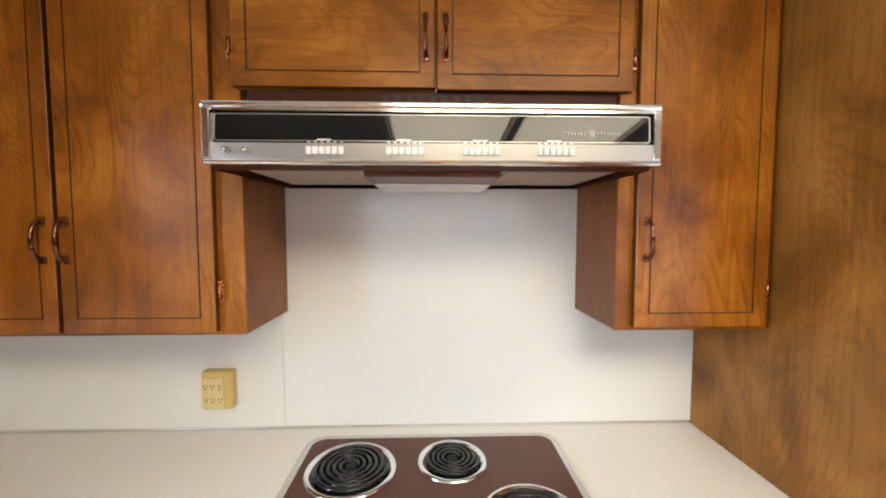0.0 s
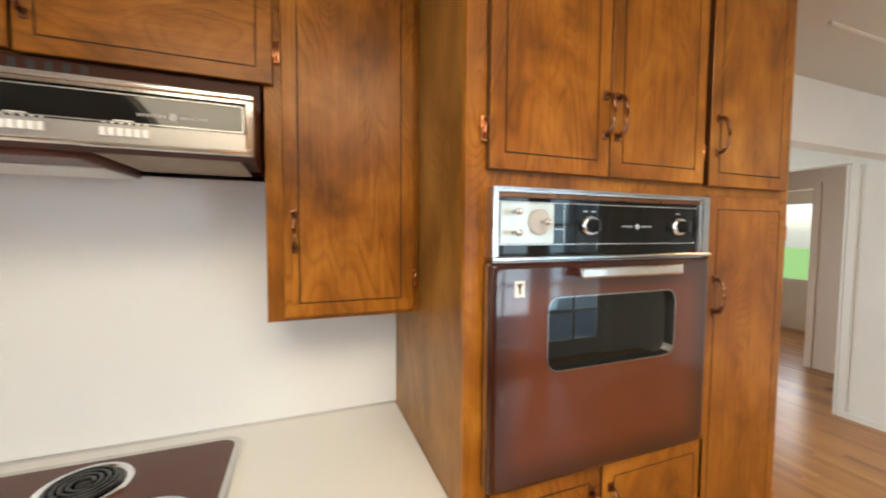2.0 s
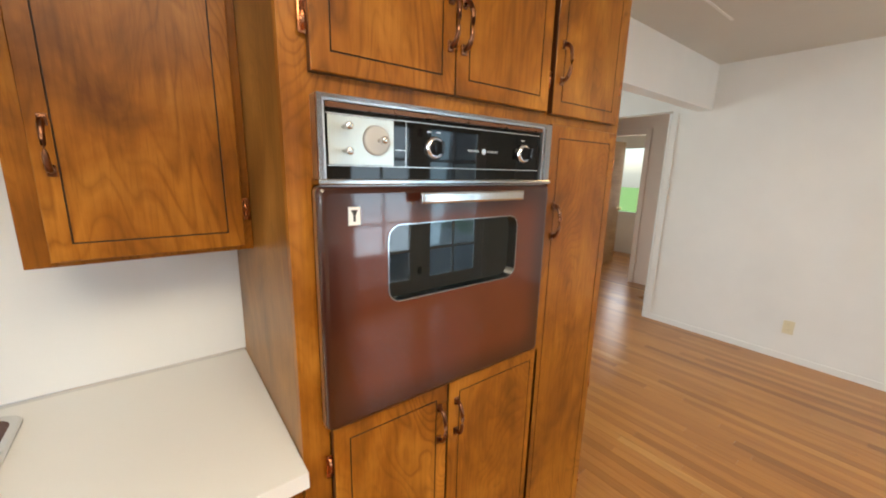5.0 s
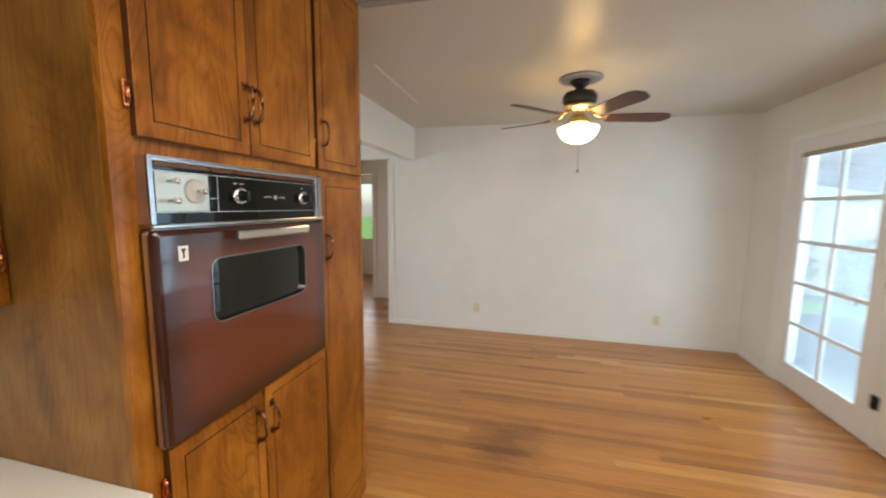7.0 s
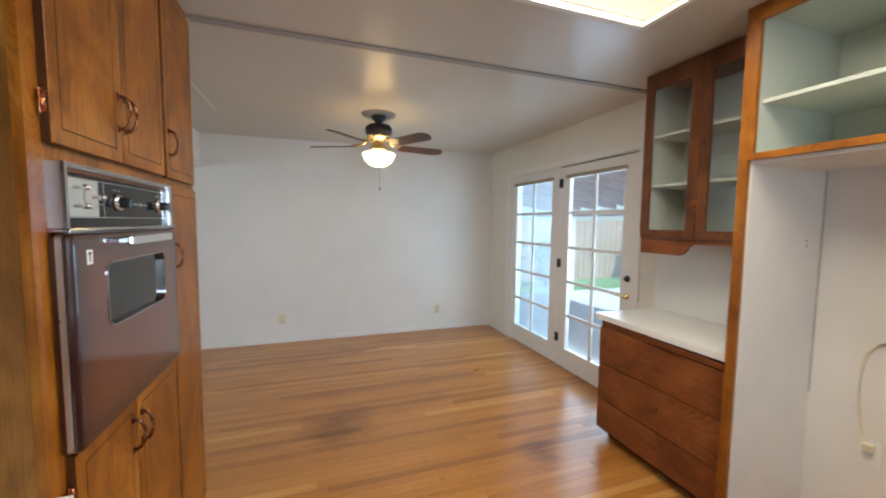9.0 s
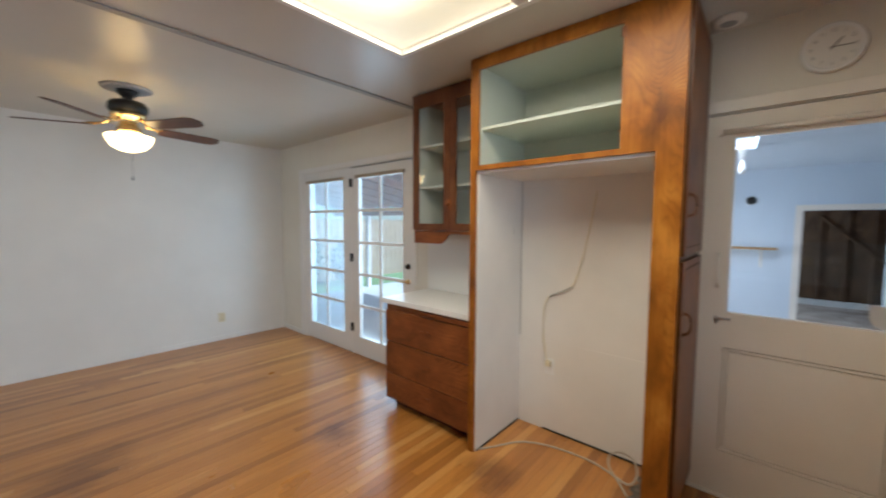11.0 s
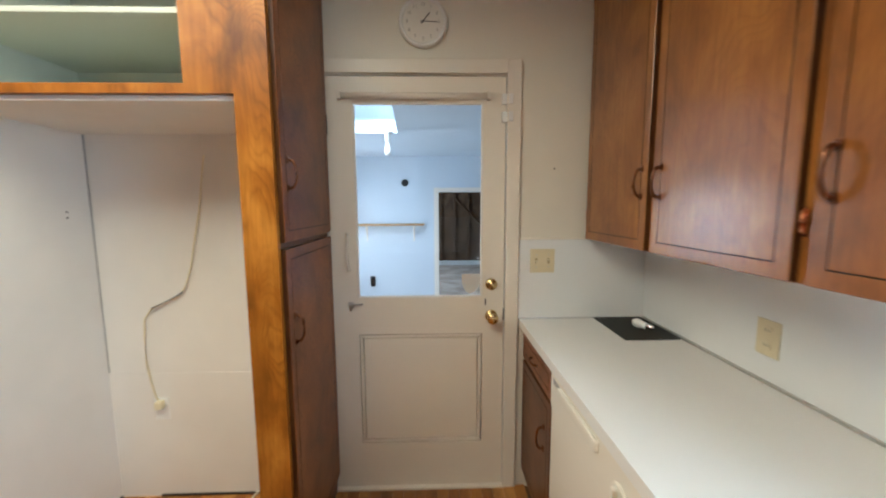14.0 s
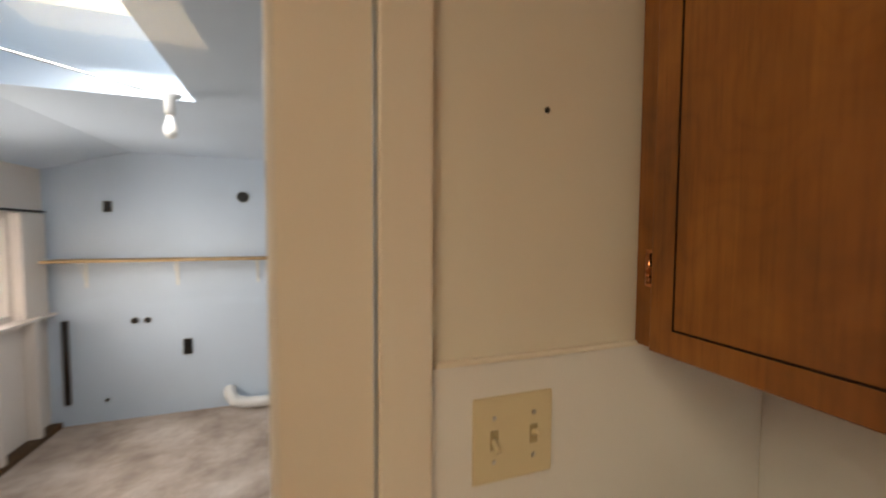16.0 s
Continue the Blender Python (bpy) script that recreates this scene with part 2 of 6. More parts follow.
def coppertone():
    """Glossy coppertone enamel, darker towards the rim of the door."""
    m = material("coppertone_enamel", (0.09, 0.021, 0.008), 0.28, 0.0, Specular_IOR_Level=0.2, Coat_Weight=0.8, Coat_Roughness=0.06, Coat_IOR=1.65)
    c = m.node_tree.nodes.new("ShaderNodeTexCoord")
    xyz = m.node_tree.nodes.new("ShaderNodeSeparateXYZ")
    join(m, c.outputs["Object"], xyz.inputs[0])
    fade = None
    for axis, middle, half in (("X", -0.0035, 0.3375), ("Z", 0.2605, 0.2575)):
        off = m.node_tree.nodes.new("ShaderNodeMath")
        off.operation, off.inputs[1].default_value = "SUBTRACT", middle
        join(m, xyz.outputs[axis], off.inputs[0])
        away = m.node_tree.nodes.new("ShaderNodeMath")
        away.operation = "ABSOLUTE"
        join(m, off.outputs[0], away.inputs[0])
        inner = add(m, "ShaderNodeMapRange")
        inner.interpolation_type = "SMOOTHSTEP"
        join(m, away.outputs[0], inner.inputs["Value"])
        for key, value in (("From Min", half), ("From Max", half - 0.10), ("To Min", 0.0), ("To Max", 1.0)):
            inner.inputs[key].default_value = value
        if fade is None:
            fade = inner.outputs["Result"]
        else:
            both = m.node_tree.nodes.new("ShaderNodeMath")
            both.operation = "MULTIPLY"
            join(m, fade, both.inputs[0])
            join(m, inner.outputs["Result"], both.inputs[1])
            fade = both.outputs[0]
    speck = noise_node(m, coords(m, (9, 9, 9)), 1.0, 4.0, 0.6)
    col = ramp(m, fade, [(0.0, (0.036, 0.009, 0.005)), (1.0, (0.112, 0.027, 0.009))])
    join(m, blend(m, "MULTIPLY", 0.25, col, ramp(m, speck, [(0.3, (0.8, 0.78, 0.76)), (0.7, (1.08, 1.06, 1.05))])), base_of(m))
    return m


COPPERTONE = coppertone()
DIALFACE = material("silver_dial_face", (0.55, 0.60, 0.58), 0.25, 0.3)
INK = material("dark_ink", (0.02, 0.02, 0.02), 0.6)
GREY = material("grey_plastic", (0.35, 0.34, 0.33), 0.5)
RUBBER = material("black_rubber", (0.015, 0.017, 0.014), 0.7)
GLASS = glass("clear_glass")
GLASS_PATIO = glass("patio_pane", (0.88, 0.96, 1.0), 0.045, 0.035)
GLASS_HAZY = glass("hazy_blue_pane", (0.78, 0.93, 1.0), 0.045, 0.13)
GLASS_DOOR = glass("back_door_pane", (1, 1, 1), 0.018)
SMOKED = material("smoked_oven_glass", (0.004, 0.006, 0.006), 0.025, Specular_IOR_Level=0.6)
LENS = material("white_lens", (0.75, 0.76, 0.75), 0.35)
DIFFUSER = glowing("warm_diffuser", (1.0, 0.80, 0.46), 0.55)


def lamps_behind(m, spots):
    """Brightens a diffuser where its lamps sit behind it."""
    g = m.node_tree.nodes.new("ShaderNodeNewGeometry")
    total = None
    for spot in spots:
        d = m.node_tree.nodes.new("ShaderNodeVectorMath")
        d.operation = "DISTANCE"
        join(m, g.outputs["Position"], d.inputs[0])
        d.inputs[1].default_value = spot
        r = add(m, "ShaderNodeMapRange")
        r.interpolation_type = "SMOOTHERSTEP"
        join(m, d.outputs["Value"], r.inputs["Value"])
        for key, value in (("From Min", 0.45), ("From Max", 0.0), ("To Min", 0.0), ("To Max", 1.0)):
            r.inputs[key].default_value = value
        s = m.node_tree.nodes.new("ShaderNodeMath")
        s.operation = "ADD"
        join(m, r.outputs["Result"], s.inputs[0])
        s.inputs[1].default_value = 0.55
        if total is not None:
            s.inputs[1].default_value = 0.0
            join(m, total, s.inputs[1])
        total = s.outputs[0]
    join(m, total, m.node_tree.nodes["Principled BSDF"].inputs["Emission Strength"])


lamps_behind(DIFFUSER, [(1.05, -0.78, 2.51), (0.21, -0.78, 2.51)])
BOWL = glowing("lamp_bowl", (1.0, 0.66, 0.26), 7.0)
SKYPANE = glowing("skylight_pane", (1.0, 0.94, 0.80), 0.5)
BLADE = wood("dark_fan_blade", (0.06, 0.025, 0.012), (0.10, 0.04, 0.02), (0.14, 0.06, 0.03), "x", 0.4)
DARKWOOD = wood("old_framing_wood", (0.05, 0.03, 0.018), (0.09, 0.055, 0.032), (0.14, 0.09, 0.055), "z", 0.7)
RAWWOOD = wood("raw_pine", (0.42, 0.27, 0.13), (0.52, 0.35, 0.18), (0.60, 0.42, 0.24), "x", 0.6)
FENCE = wood("fence_wood", (0.46, 0.32, 0.19), (0.56, 0.40, 0.25), (0.62, 0.47, 0.32), "z", 0.8)
ROOFWOOD = wood("patio_roof_wood", (0.26, 0.12, 0.075), (0.36, 0.18, 0.115), (0.46, 0.25, 0.16), "x", 0.7)


def oak():
    """Orange oak strips, each its own tone, with grain and worn stains."""
    m = material("oak_strip", (0.4, 0.2, 0.07), 0.3, Coat_Weight=0.32, Coat_Roughness=0.2)
    r = m.node_tree.nodes.new("ShaderNodeObjectInfo")
    g = m.node_tree.nodes.new("ShaderNodeNewGeometry")
    s = m.node_tree.nodes.new("ShaderNodeMath")
    s.operation = "ADD"
    join(m, r.outputs["Random"], s.inputs[0])
    join(m, g.outputs["Random Per Island"], s.inputs[1])
    w = m.node_tree.nodes.new("ShaderNodeMath")
    w.operation = "FRACT"
    join(m, s.outputs[0], w.inputs[0])
    tone = ramp(m, w.outputs[0], [(0.0, (0.31, 0.12, 0.022)), (0.25, (0.43, 0.178, 0.034)), (0.8, (0.52, 0.23, 0.048)), (1.0, (0.64, 0.34, 0.10))])
    grain = noise_node(m, coords(m, (90, 3.0, 90), "World"), 1.0, 5.0, 0.6)
    c = blend(m, "MULTIPLY", 0.55, tone, ramp(m, grain, [(0.3, (0.66, 0.6, 0.54)), (0.62, (1.06, 1.05, 1.04))]))
    worn = noise_node(m, coords(m, (1.6, 0.8, 1.0), "World"), 1.0, 4.0, 0.65)
    c = blend(m, "MULTIPLY", 0.6, c, ramp(m, worn, [(0.3, (0.72, 0.66, 0.6)), (0.5, (1, 1, 1)), (0.75, (1.06, 1.05, 1.02))]))
    patch = noise_node(m, coords(m, (7, 2.2, 1.0), "World"), 1.0, 5.0, 0.7)
    for (sx, sy), rad in (((2.75, 0.05), 0.55), ((-0.35, -2.02), 1.25), ((0.95, -1.55), 0.35), ((2.0, -1.2), 0.3)):
        far = m.node_tree.nodes.new("ShaderNodeVectorMath")
        far.operation = "DISTANCE"
        join(m, g.outputs["Position"], far.inputs[0])
        far.inputs[1].default_value = (sx, sy, 0)
        near = add(m, "ShaderNodeMapRange")
        join(m, far.outputs["Value"], near.inputs["Value"])
        near.inputs["From Min"].default_value, near.inputs["From Max"].default_value = rad, 0.0
        mul = m.node_tree.nodes.new("ShaderNodeMath")
        mul.operation = "MULTIPLY"
        join(m, near.outputs["Result"], mul.inputs[0])
        join(m, patch, mul.inputs[1])
        stain = ramp(m, mul.outputs[0], [(0.2, (1, 1, 1)), (0.42, (0.42, 0.36, 0.32))])
        c = blend(m, "MULTIPLY", 0.85, c, stain)
    join(m, c, base_of(m))
    rr = add(m, "ShaderNodeMapRange")
    join(m, worn, rr.inputs["Value"])
    rr.inputs["To Min"].default_value, rr.inputs["To Max"].default_value = 0.42, 0.2
    join(m, rr.outputs["Result"], m.node_tree.nodes["Principled BSDF"].inputs["Roughness"])
    bump(m, grain, 0.15, 0.001)
    return m


OAK = oak()
SUBFLOOR = paint("dark_subfloor", (0.10, 0.05, 0.02), 0.7)


def stained(name, dark, mid, light, scale, rough=0.7):
    m = material(name, mid, rough)
    n = noise_node(m, coords(m, (scale, scale, scale), "World"), 1.0, 6.0, 0.65)
    f = noise_node(m, coords(m, (scale * 22, scale * 22, scale * 22), "World"), 1.0, 4.0, 0.6)
    c = ramp(m, n, [(0.3, dark), (0.5, mid), (0.7, light)])
    c = blend(m, "MULTIPLY", 0.4, c, ramp(m, f, [(0.3, (0.6, 0.6, 0.6)), (0.65, (1.1, 1.1, 1.1))]))
    join(m, c, base_of(m))
    bump(m, f, 0.3, 0.004)
    return m


CONCRETE = stained("garage_concrete", (0.27, 0.21, 0.17), (0.46, 0.38, 0.32), (0.64, 0.57, 0.51), 2.6)
PATIO = stained("patio_concrete", (0.58, 0.58, 0.57), (0.68, 0.68, 0.67), (0.76, 0.76, 0.75), 1.2)
LAWN = stained("lawn_green", (0.08, 0.17, 0.03), (0.12, 0.25, 0.05), (0.16, 0.31, 0.07), 3.0, 0.9)
LEAF = stained("leaf_green", (0.05, 0.09, 0.025), (0.085, 0.15, 0.04), (0.12, 0.20, 0.06), 9.0, 0.6)
BARK = stained("bark", (0.05, 0.035, 0.025), (0.09, 0.065, 0.045), (0.13, 0.1, 0.07), 12.0, 0.9)

# ---- building helpers ----
BASE = {}


def thing(name, label, category, base=(0, 0, 0), group="", kind=""):
    """An empty at a thing's base that will hold its parts."""
    ob = new(name)
    ob.location = base
    ob.empty_display_size = 0.05
    BASE[ob] = Vector(base)
    return tagged(ob, label, category, group, kind)


def finish(name, bm, mats, smooth=False):
    bmesh.ops.recalc_face_normals(bm, faces=bm.faces[:])
    me = bpy.data.meshes.new(name)
    bm.to_mesh(me)
    bm.free()
    for m in (mats if isinstance(mats, (list, tuple)) else [mats]):
        me.materials.append(m)
    if smooth:
        for p in me.polygons:
            p.use_smooth = True
    return me


def part(name, bm, mats, parent, label="", smooth=False):
    """One mesh under a thing or a part; the bmesh is in world metres."""
    base = BASE[parent]
    bmesh.ops.translate(bm, vec=-base, verts=bm.verts[:])
    ob = new(name, finish(name, bm, mats, smooth))
    ob.parent = parent
    BASE[ob] = base
    return tagged(ob, label)


def solid(name, bm, mats, label, category, group="", kind="", smooth=False):
    """A thing, or a piece of the setting, that is one mesh; its origin is at its base."""
    xs = [v.co.copy() for v in bm.verts]
    lo = Vector([min(v[i] for v in xs) for i in range(3)])
    hi = Vector([max(v[i] for v in xs) for i in range(3)])
    base = Vector(((lo.x + hi.x) / 2, (lo.y + hi.y) / 2, lo.z))
    bmesh.ops.translate(bm, vec=-base, verts=bm.verts[:])
    ob = new(name, finish(name, bm, mats, smooth))
    ob.location = base
    BASE[ob] = base
    return tagged(ob, label, category, group, kind)


def box(bm, x0, x1, y0, y1, z0, z1, bevel=0.0, slot=0):
    made = bmesh.ops.create_cube(bm, size=1.0, matrix=Matrix.LocRotScale(
        ((x0 + x1) / 2, (y0 + y1) / 2, (z0 + z1) / 2), None, (abs(x1 - x0), abs(y1 - y0), abs(z1 - z0))))
    vs = made["verts"]
    fs = {f for v in vs for f in v.link_faces}
    for f in fs:
        f.material_index = slot
    if bevel:
        es = list({e for v in vs for e in v.link_edges})
        out = bmesh.ops.bevel(bm, geom=es, offset=bevel, segments=2, affect="EDGES", profile=0.6)
        for f in out["faces"]:
            f.material_index = slot
    return bm


def boxes(*dims, bevel=0.0):
    bm = bmesh.new()
    for d in dims:
        box(bm, *d, bevel=bevel)
    return bm


class Face:
    """An upright plane: u runs along it, d stands out of it towards its front."""

    def __init__(self, front, at):
        self.front, self.at = front, at

    def spot(self, u, d, z):
        s = -1 if self.front[0] == "-" else 1
        return Vector((u, self.at + s * d, z)) if self.front[1] == "y" else Vector((self.at + s * d, u, z))

    def box(self, bm, u0, u1, d0, d1, z0, z1, bevel=0.0, slot=0):
        a, b = self.spot(u0, d0, z0), self.spot(u1, d1, z1)
        return box(bm, min(a.x, b.x), max(a.x, b.x), min(a.y, b.y), max(a.y, b.y), z0, z1, bevel, slot)

    def out(self):
        return self.spot(0, 1, 0) - self.spot(0, 0, 0)


def tube(bm, pts, r, seg=8, slot=0, radii=None, caps=True):
    pts = [Vector(p) for p in pts]
    rings = []
    for i, p in enumerate(pts):
        a = pts[max(0, i - 1)]
        b = pts[min(len(pts) - 1, i + 1)]
        q = (b - a).normalized().to_track_quat("Z", "Y")
        rr = radii[i] if radii else r
        rings.append([bm.verts.new(p + q @ Vector((rr * math.cos(k * 2 * math.pi / seg), rr * math.sin(k * 2 * math.pi / seg), 0))) for k in range(seg)])
    for a, b in zip(rings, rings[1:]):
        for k in range(seg):
            bm.faces.new((a[k], a[(k + 1) % seg], b[(k + 1) % seg], b[k])).material_index = slot
    if caps:
        bm.faces.new(rings[0]).material_index = slot
        bm.faces.new(rings[-1]).material_index = slot
    return bm


def lathe(bm, profile, centre, axis=(0, 0, 1), seg=24, slot=0):
    """Turns a profile of (radius, height) round an axis."""
    q = Vector(axis).normalized().to_track_quat("Z", "Y")
    c = Vector(centre)
    rings = []
    for r, h in profile:
        if r < 1e-5:
            rings.append([bm.verts.new(c + q @ Vector((0, 0, h)))])
        else:
            rings.append([bm.verts.new(c + q @ Vector((r * math.cos(k * 2 * math.pi / seg), r * math.sin(k * 2 * math.pi / seg), h))) for k in range(seg)])
    for a, b in zip(rings, rings[1:]):
        for k in range(seg):
            n = (k + 1) % seg
            loop = [a[0]] if len(a) == 1 else [a[k], a[n]]
            loop += [b[0]] if len(b) == 1 else [b[n], b[k]]
            if len(loop) > 2:
                bm.faces.new(loop).material_index = slot
    for ring in (rings[0], rings[-1]):
        if len(ring) > 1:
            bm.faces.new(ring).material_index = slot
    return bm


def prism(bm, outline, d0, d1, face, slot=0):
    """Pushes an outline of (u, z) from depth d0 to d1 of a face."""
    a = [bm.verts.new(face.spot(u, d0, z)) for u, z in outline]
    b = [bm.verts.new(face.spot(u, d1, z)) for u, z in outline]
    n = len(a)
    bm.faces.new(a).material_index = slot
    bm.faces.new(b).material_index = slot
    for k in range(n):
        bm.faces.new((a[k], a[(k + 1) % n], b[(k + 1) % n], b[k])).material_index = slot
    return bm


def rounded(u0, u1, z0, z1, r, seg=5):
    pts = []
    for cu, cz, a0 in ((u1 - r, z1 - r, 0), (u0 + r, z1 - r, 90), (u0 + r, z0 + r, 180), (u1 - r, z0 + r, 270)):
        for k in range(seg + 1):
            a = radians(a0 + 90 * k / seg)
            pts.append((cu + r * math.cos(a), cz + r * math.sin(a)))
    return pts


def ring_frame(bm, outer, inner, d0, d1, face, slot=0):
    """A band between two outlines with as many points each."""
    n = len(outer)
    sets = [[bm.verts.new(face.spot(u, d, z)) for u, z in line] for line in (outer, inner) for d in (d0, d1)]
    o0, o1, i0, i1 = sets
    for k in range(n):
        j = (k + 1) % n
        for quad in ((o1[k], o1[j], i1[j], i1[k]), (o0[k], o0[j], o1[j], o1[k]), (i0[k], i0[j], i1[j], i1[k]), (o0[k], o0[j], i0[j], i0[k])):
            bm.faces.new(quad).material_index = slot
    return bm


def slab(bm, spot, u0, u1, v0, v1, holes, d0, d1, slot=0):
    """A board with rectangular holes (u0, u1, v0, v1), one connected shell; spot maps (u, d, v) to the world."""
    us = sorted({u0, u1, *[min(max(h[k], u0), u1) for h in holes for k in (0, 1)]})
    vs = sorted({v0, v1, *[min(max(h[k], v0), v1) for h in holes for k in (2, 3)]})

    def full(i, j):
        if not (0 <= i < len(us) - 1 and 0 <= j < len(vs) - 1):
            return False
        cu, cv = (us[i] + us[i + 1]) / 2, (vs[j] + vs[j + 1]) / 2
        return not any(h[0] < cu < h[1] and h[2] < cv < h[3] for h in holes)

    made = {}

    def v(i, j, d):
        if (i, j, d) not in made:
            made[i, j, d] = bm.verts.new(spot(us[i], d, vs[j]))
        return made[i, j, d]

    def quad(*k):
        bm.faces.new([v(*c) for c in k]).material_index = slot

    for i in range(len(us) - 1):
        for j in range(len(vs) - 1):
            if not full(i, j):
                continue
            for d in (d0, d1):
                quad((i, j, d), (i + 1, j, d), (i + 1, j + 1, d), (i, j + 1, d))
            if not full(i - 1, j):
                quad((i, j, d0), (i, j + 1, d0), (i, j + 1, d1), (i, j, d1))
            if not full(i + 1, j):
                quad((i + 1, j, d0), (i + 1, j + 1, d0), (i + 1, j + 1, d1), (i + 1, j, d1))
            if not full(i, j - 1):
                quad((i, j, d0), (i + 1, j, d0), (i + 1, j, d1), (i, j, d1))
            if not full(i, j + 1):
                quad((i, j + 1, d0), (i + 1, j + 1, d0), (i + 1, j + 1, d1), (i, j + 1, d1))
    return bm


def flat(u, d, v):
    """Maps a board that lies level: u and v are x and y, d is z."""
    return Vector((u, v, d))


def words(text, size, m, mat, parent, name="lettering"):
    """Raised lettering from the built-in font, laid on its parent."""
    cu = bpy.data.curves.new(name, "FONT")
    cu.body, cu.size, cu.extrude, cu.align_x, cu.align_y = text, size, 0.0006, "CENTER", "CENTER"
    tmp = bpy.data.objects.new(name, cu)
    me = bpy.data.meshes.new_from_object(tmp)
    bpy.data.objects.remove(tmp)
    me.materials.append(mat)
    ob = new(name, me)
    ob.parent = parent
    ob.matrix_local = Matrix.Translation(-BASE[parent]) @ m
    BASE[ob] = BASE[parent]
    return ob


# ---- cabinet parts ----


def pull(face, u, z, d, parent, high=0.095, mat=BRONZE):
    """An arched bail handle on two small feet."""
    bm = bmesh.new()
    pts, radii = [], []
    for k in range(11):
        a = math.pi * k / 10
        pts.append(face.spot(u, d + 0.004 + 0.027 * math.sin(a) ** 0.7, z - high / 2 * math.cos(a)))
        radii.append(0.0042 + 0.0018 * abs(math.cos(a)))
    tube(bm, pts, 0.005, 8, 0, radii)
    for s in (-1, 1):
        face.box(bm, u - 0.007, u + 0.007, d, d + 0.005, z + s * high / 2 - 0.011, z + s * high / 2 + 0.011, 0.0015)
    return part("handle", bm, mat, parent, "bronze arched handle", True)


def hinge(face, u, z, d, parent, mat=COPPER):
    """A small decorative surface hinge with a round barrel."""
    bm = bmesh.new()
    face.box(bm, u - 0.008, u + 0.008, d, d + 0.003, z - 0.027, z + 0.027, 0.001)
    tube(bm, [face.spot(u, d + 0.005, z - 0.022), face.spot(u, d + 0.005, z + 0.022)], 0.0045, 8)
    return part("hinge", bm, mat, parent, "small bronze hinge", True)


def cabinet_door(parent, face, u0, u1, z0, z1, mat=None, handle=None, hinges=None, inset=0.036, thick=0.019, name="door"):
    """A slab door with a fine dark line routed round it."""
    bm = bmesh.new()
    t, g = thick - 0.004, 0.003
    rings = []
    for k, dd in ((0, 0.0), (0, thick - 0.002), (0.002, thick), (inset, thick), (inset + 0.0002, t), (inset + g, t), (inset + g + 0.0002, thick)):
        rings.append([bm.verts.new(face.spot(u, dd, z)) for u, z in ((u0 + k, z0 + k), (u1 - k, z0 + k), (u1 - k, z1 - k), (u0 + k, z1 - k))])
    for n, (a, b) in enumerate(zip(rings, rings[1:])):
        for k in range(4):
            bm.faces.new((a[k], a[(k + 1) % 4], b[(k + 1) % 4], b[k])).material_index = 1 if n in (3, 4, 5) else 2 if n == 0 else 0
    bm.faces.new(rings[0])
    bm.faces.new(rings[-1])
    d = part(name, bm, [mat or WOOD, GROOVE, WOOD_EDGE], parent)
    if handle:
        pull(face, handle[0], handle[1], thick, d)
    if hinges:
        for hz in hinges[1:]:
            hinge(face, hinges[0], hz, thick - 0.012, d)
    return d


# ---- the setting ----
CEIL_Z = 2.49
NORTH, SOUTH, WEST, EAST = 1.378, -2.25, -1.515, 4.915


def wall(name, dims, mat, label):
    return solid(name, boxes(*dims), mat, label, "wall", kind="structure")


def holed_wall(name, face, u0, u1, z0, z1, holes, thick, mat, label):
    return solid(name, slab(bmesh.new(), face.spot, u0, u1, z0, z1, holes, -thick, 0.0), mat, label, "wall", kind="structure")


W0, W1, WZ0, WZ1 = -0.66, 0.24, 1.06, 2.06
holed_wall("wall_south", Face("+y", SOUTH), -1.70, 5.05, -0.05, CEIL_Z, [(-0.822, 0.055, -0.06, 2.072), (2.27, 4.31, -0.06, 2.105)], 0.13, WARMLIT, "plaster wall with door openings, warm light put into its cream colour")
holed_wall("wall_east", Face("-x", EAST), SOUTH, 4.6, -0.05, CEIL_Z, [(1.73, 3.4, -0.06, 2.13)], 0.13, WALL, "white painted dining room wall")
wall("wall_north", [(-1.70, 2.14, NORTH, NORTH + 0.13, -0.05, CEIL_Z)], WALL, "white painted kitchen wall")
wall("header_beam", [(2.14, EAST, 1.397, 1.515, 2.105, CEIL_Z)], WALL, "white boxed header over a wide opening")
holed_wall("wall_west", Face("+x", WEST), SOUTH, NORTH, -0.05, CEIL_Z, [(W0, W1, WZ0, WZ1)], 0.13, WARMLIT, "wall with a window over the sink, warm light put into its cream colour")
wall("wall_living_west", [(2.02, 2.14, NORTH + 0.13, 4.6, -0.05, CEIL_Z)], WALL, "plain white wall")
wall("wall_living_north", [(2.02, 2.4, 4.6, 4.73, -0.05, CEIL_Z), (4.2, 5.05, 4.6, 4.73, -0.05, CEIL_Z), (2.4, 4.2, 4.6, 4.73, -0.05, 0.8),
                           (2.4, 4.2, 4.6, 4.73, 2.1, CEIL_Z)], WALL, "plain white wall with an opening for an added window")
wall("wall_hall", [(6.13, 6.25, 1.2, 2.52, -0.05, CEIL_Z), (6.13, 6.25, 2.52, 3.32, 2.05, CEIL_Z), (6.13, 6.25, 3.32, 4.6, -0.05, CEIL_Z),
                   (5.045, 6.13, 1.1, 1.2, -0.05, CEIL_Z), (5.045, 6.13, 4.6, 4.73, -0.05, CEIL_Z)], PINK, "warm pink painted hallway wall")
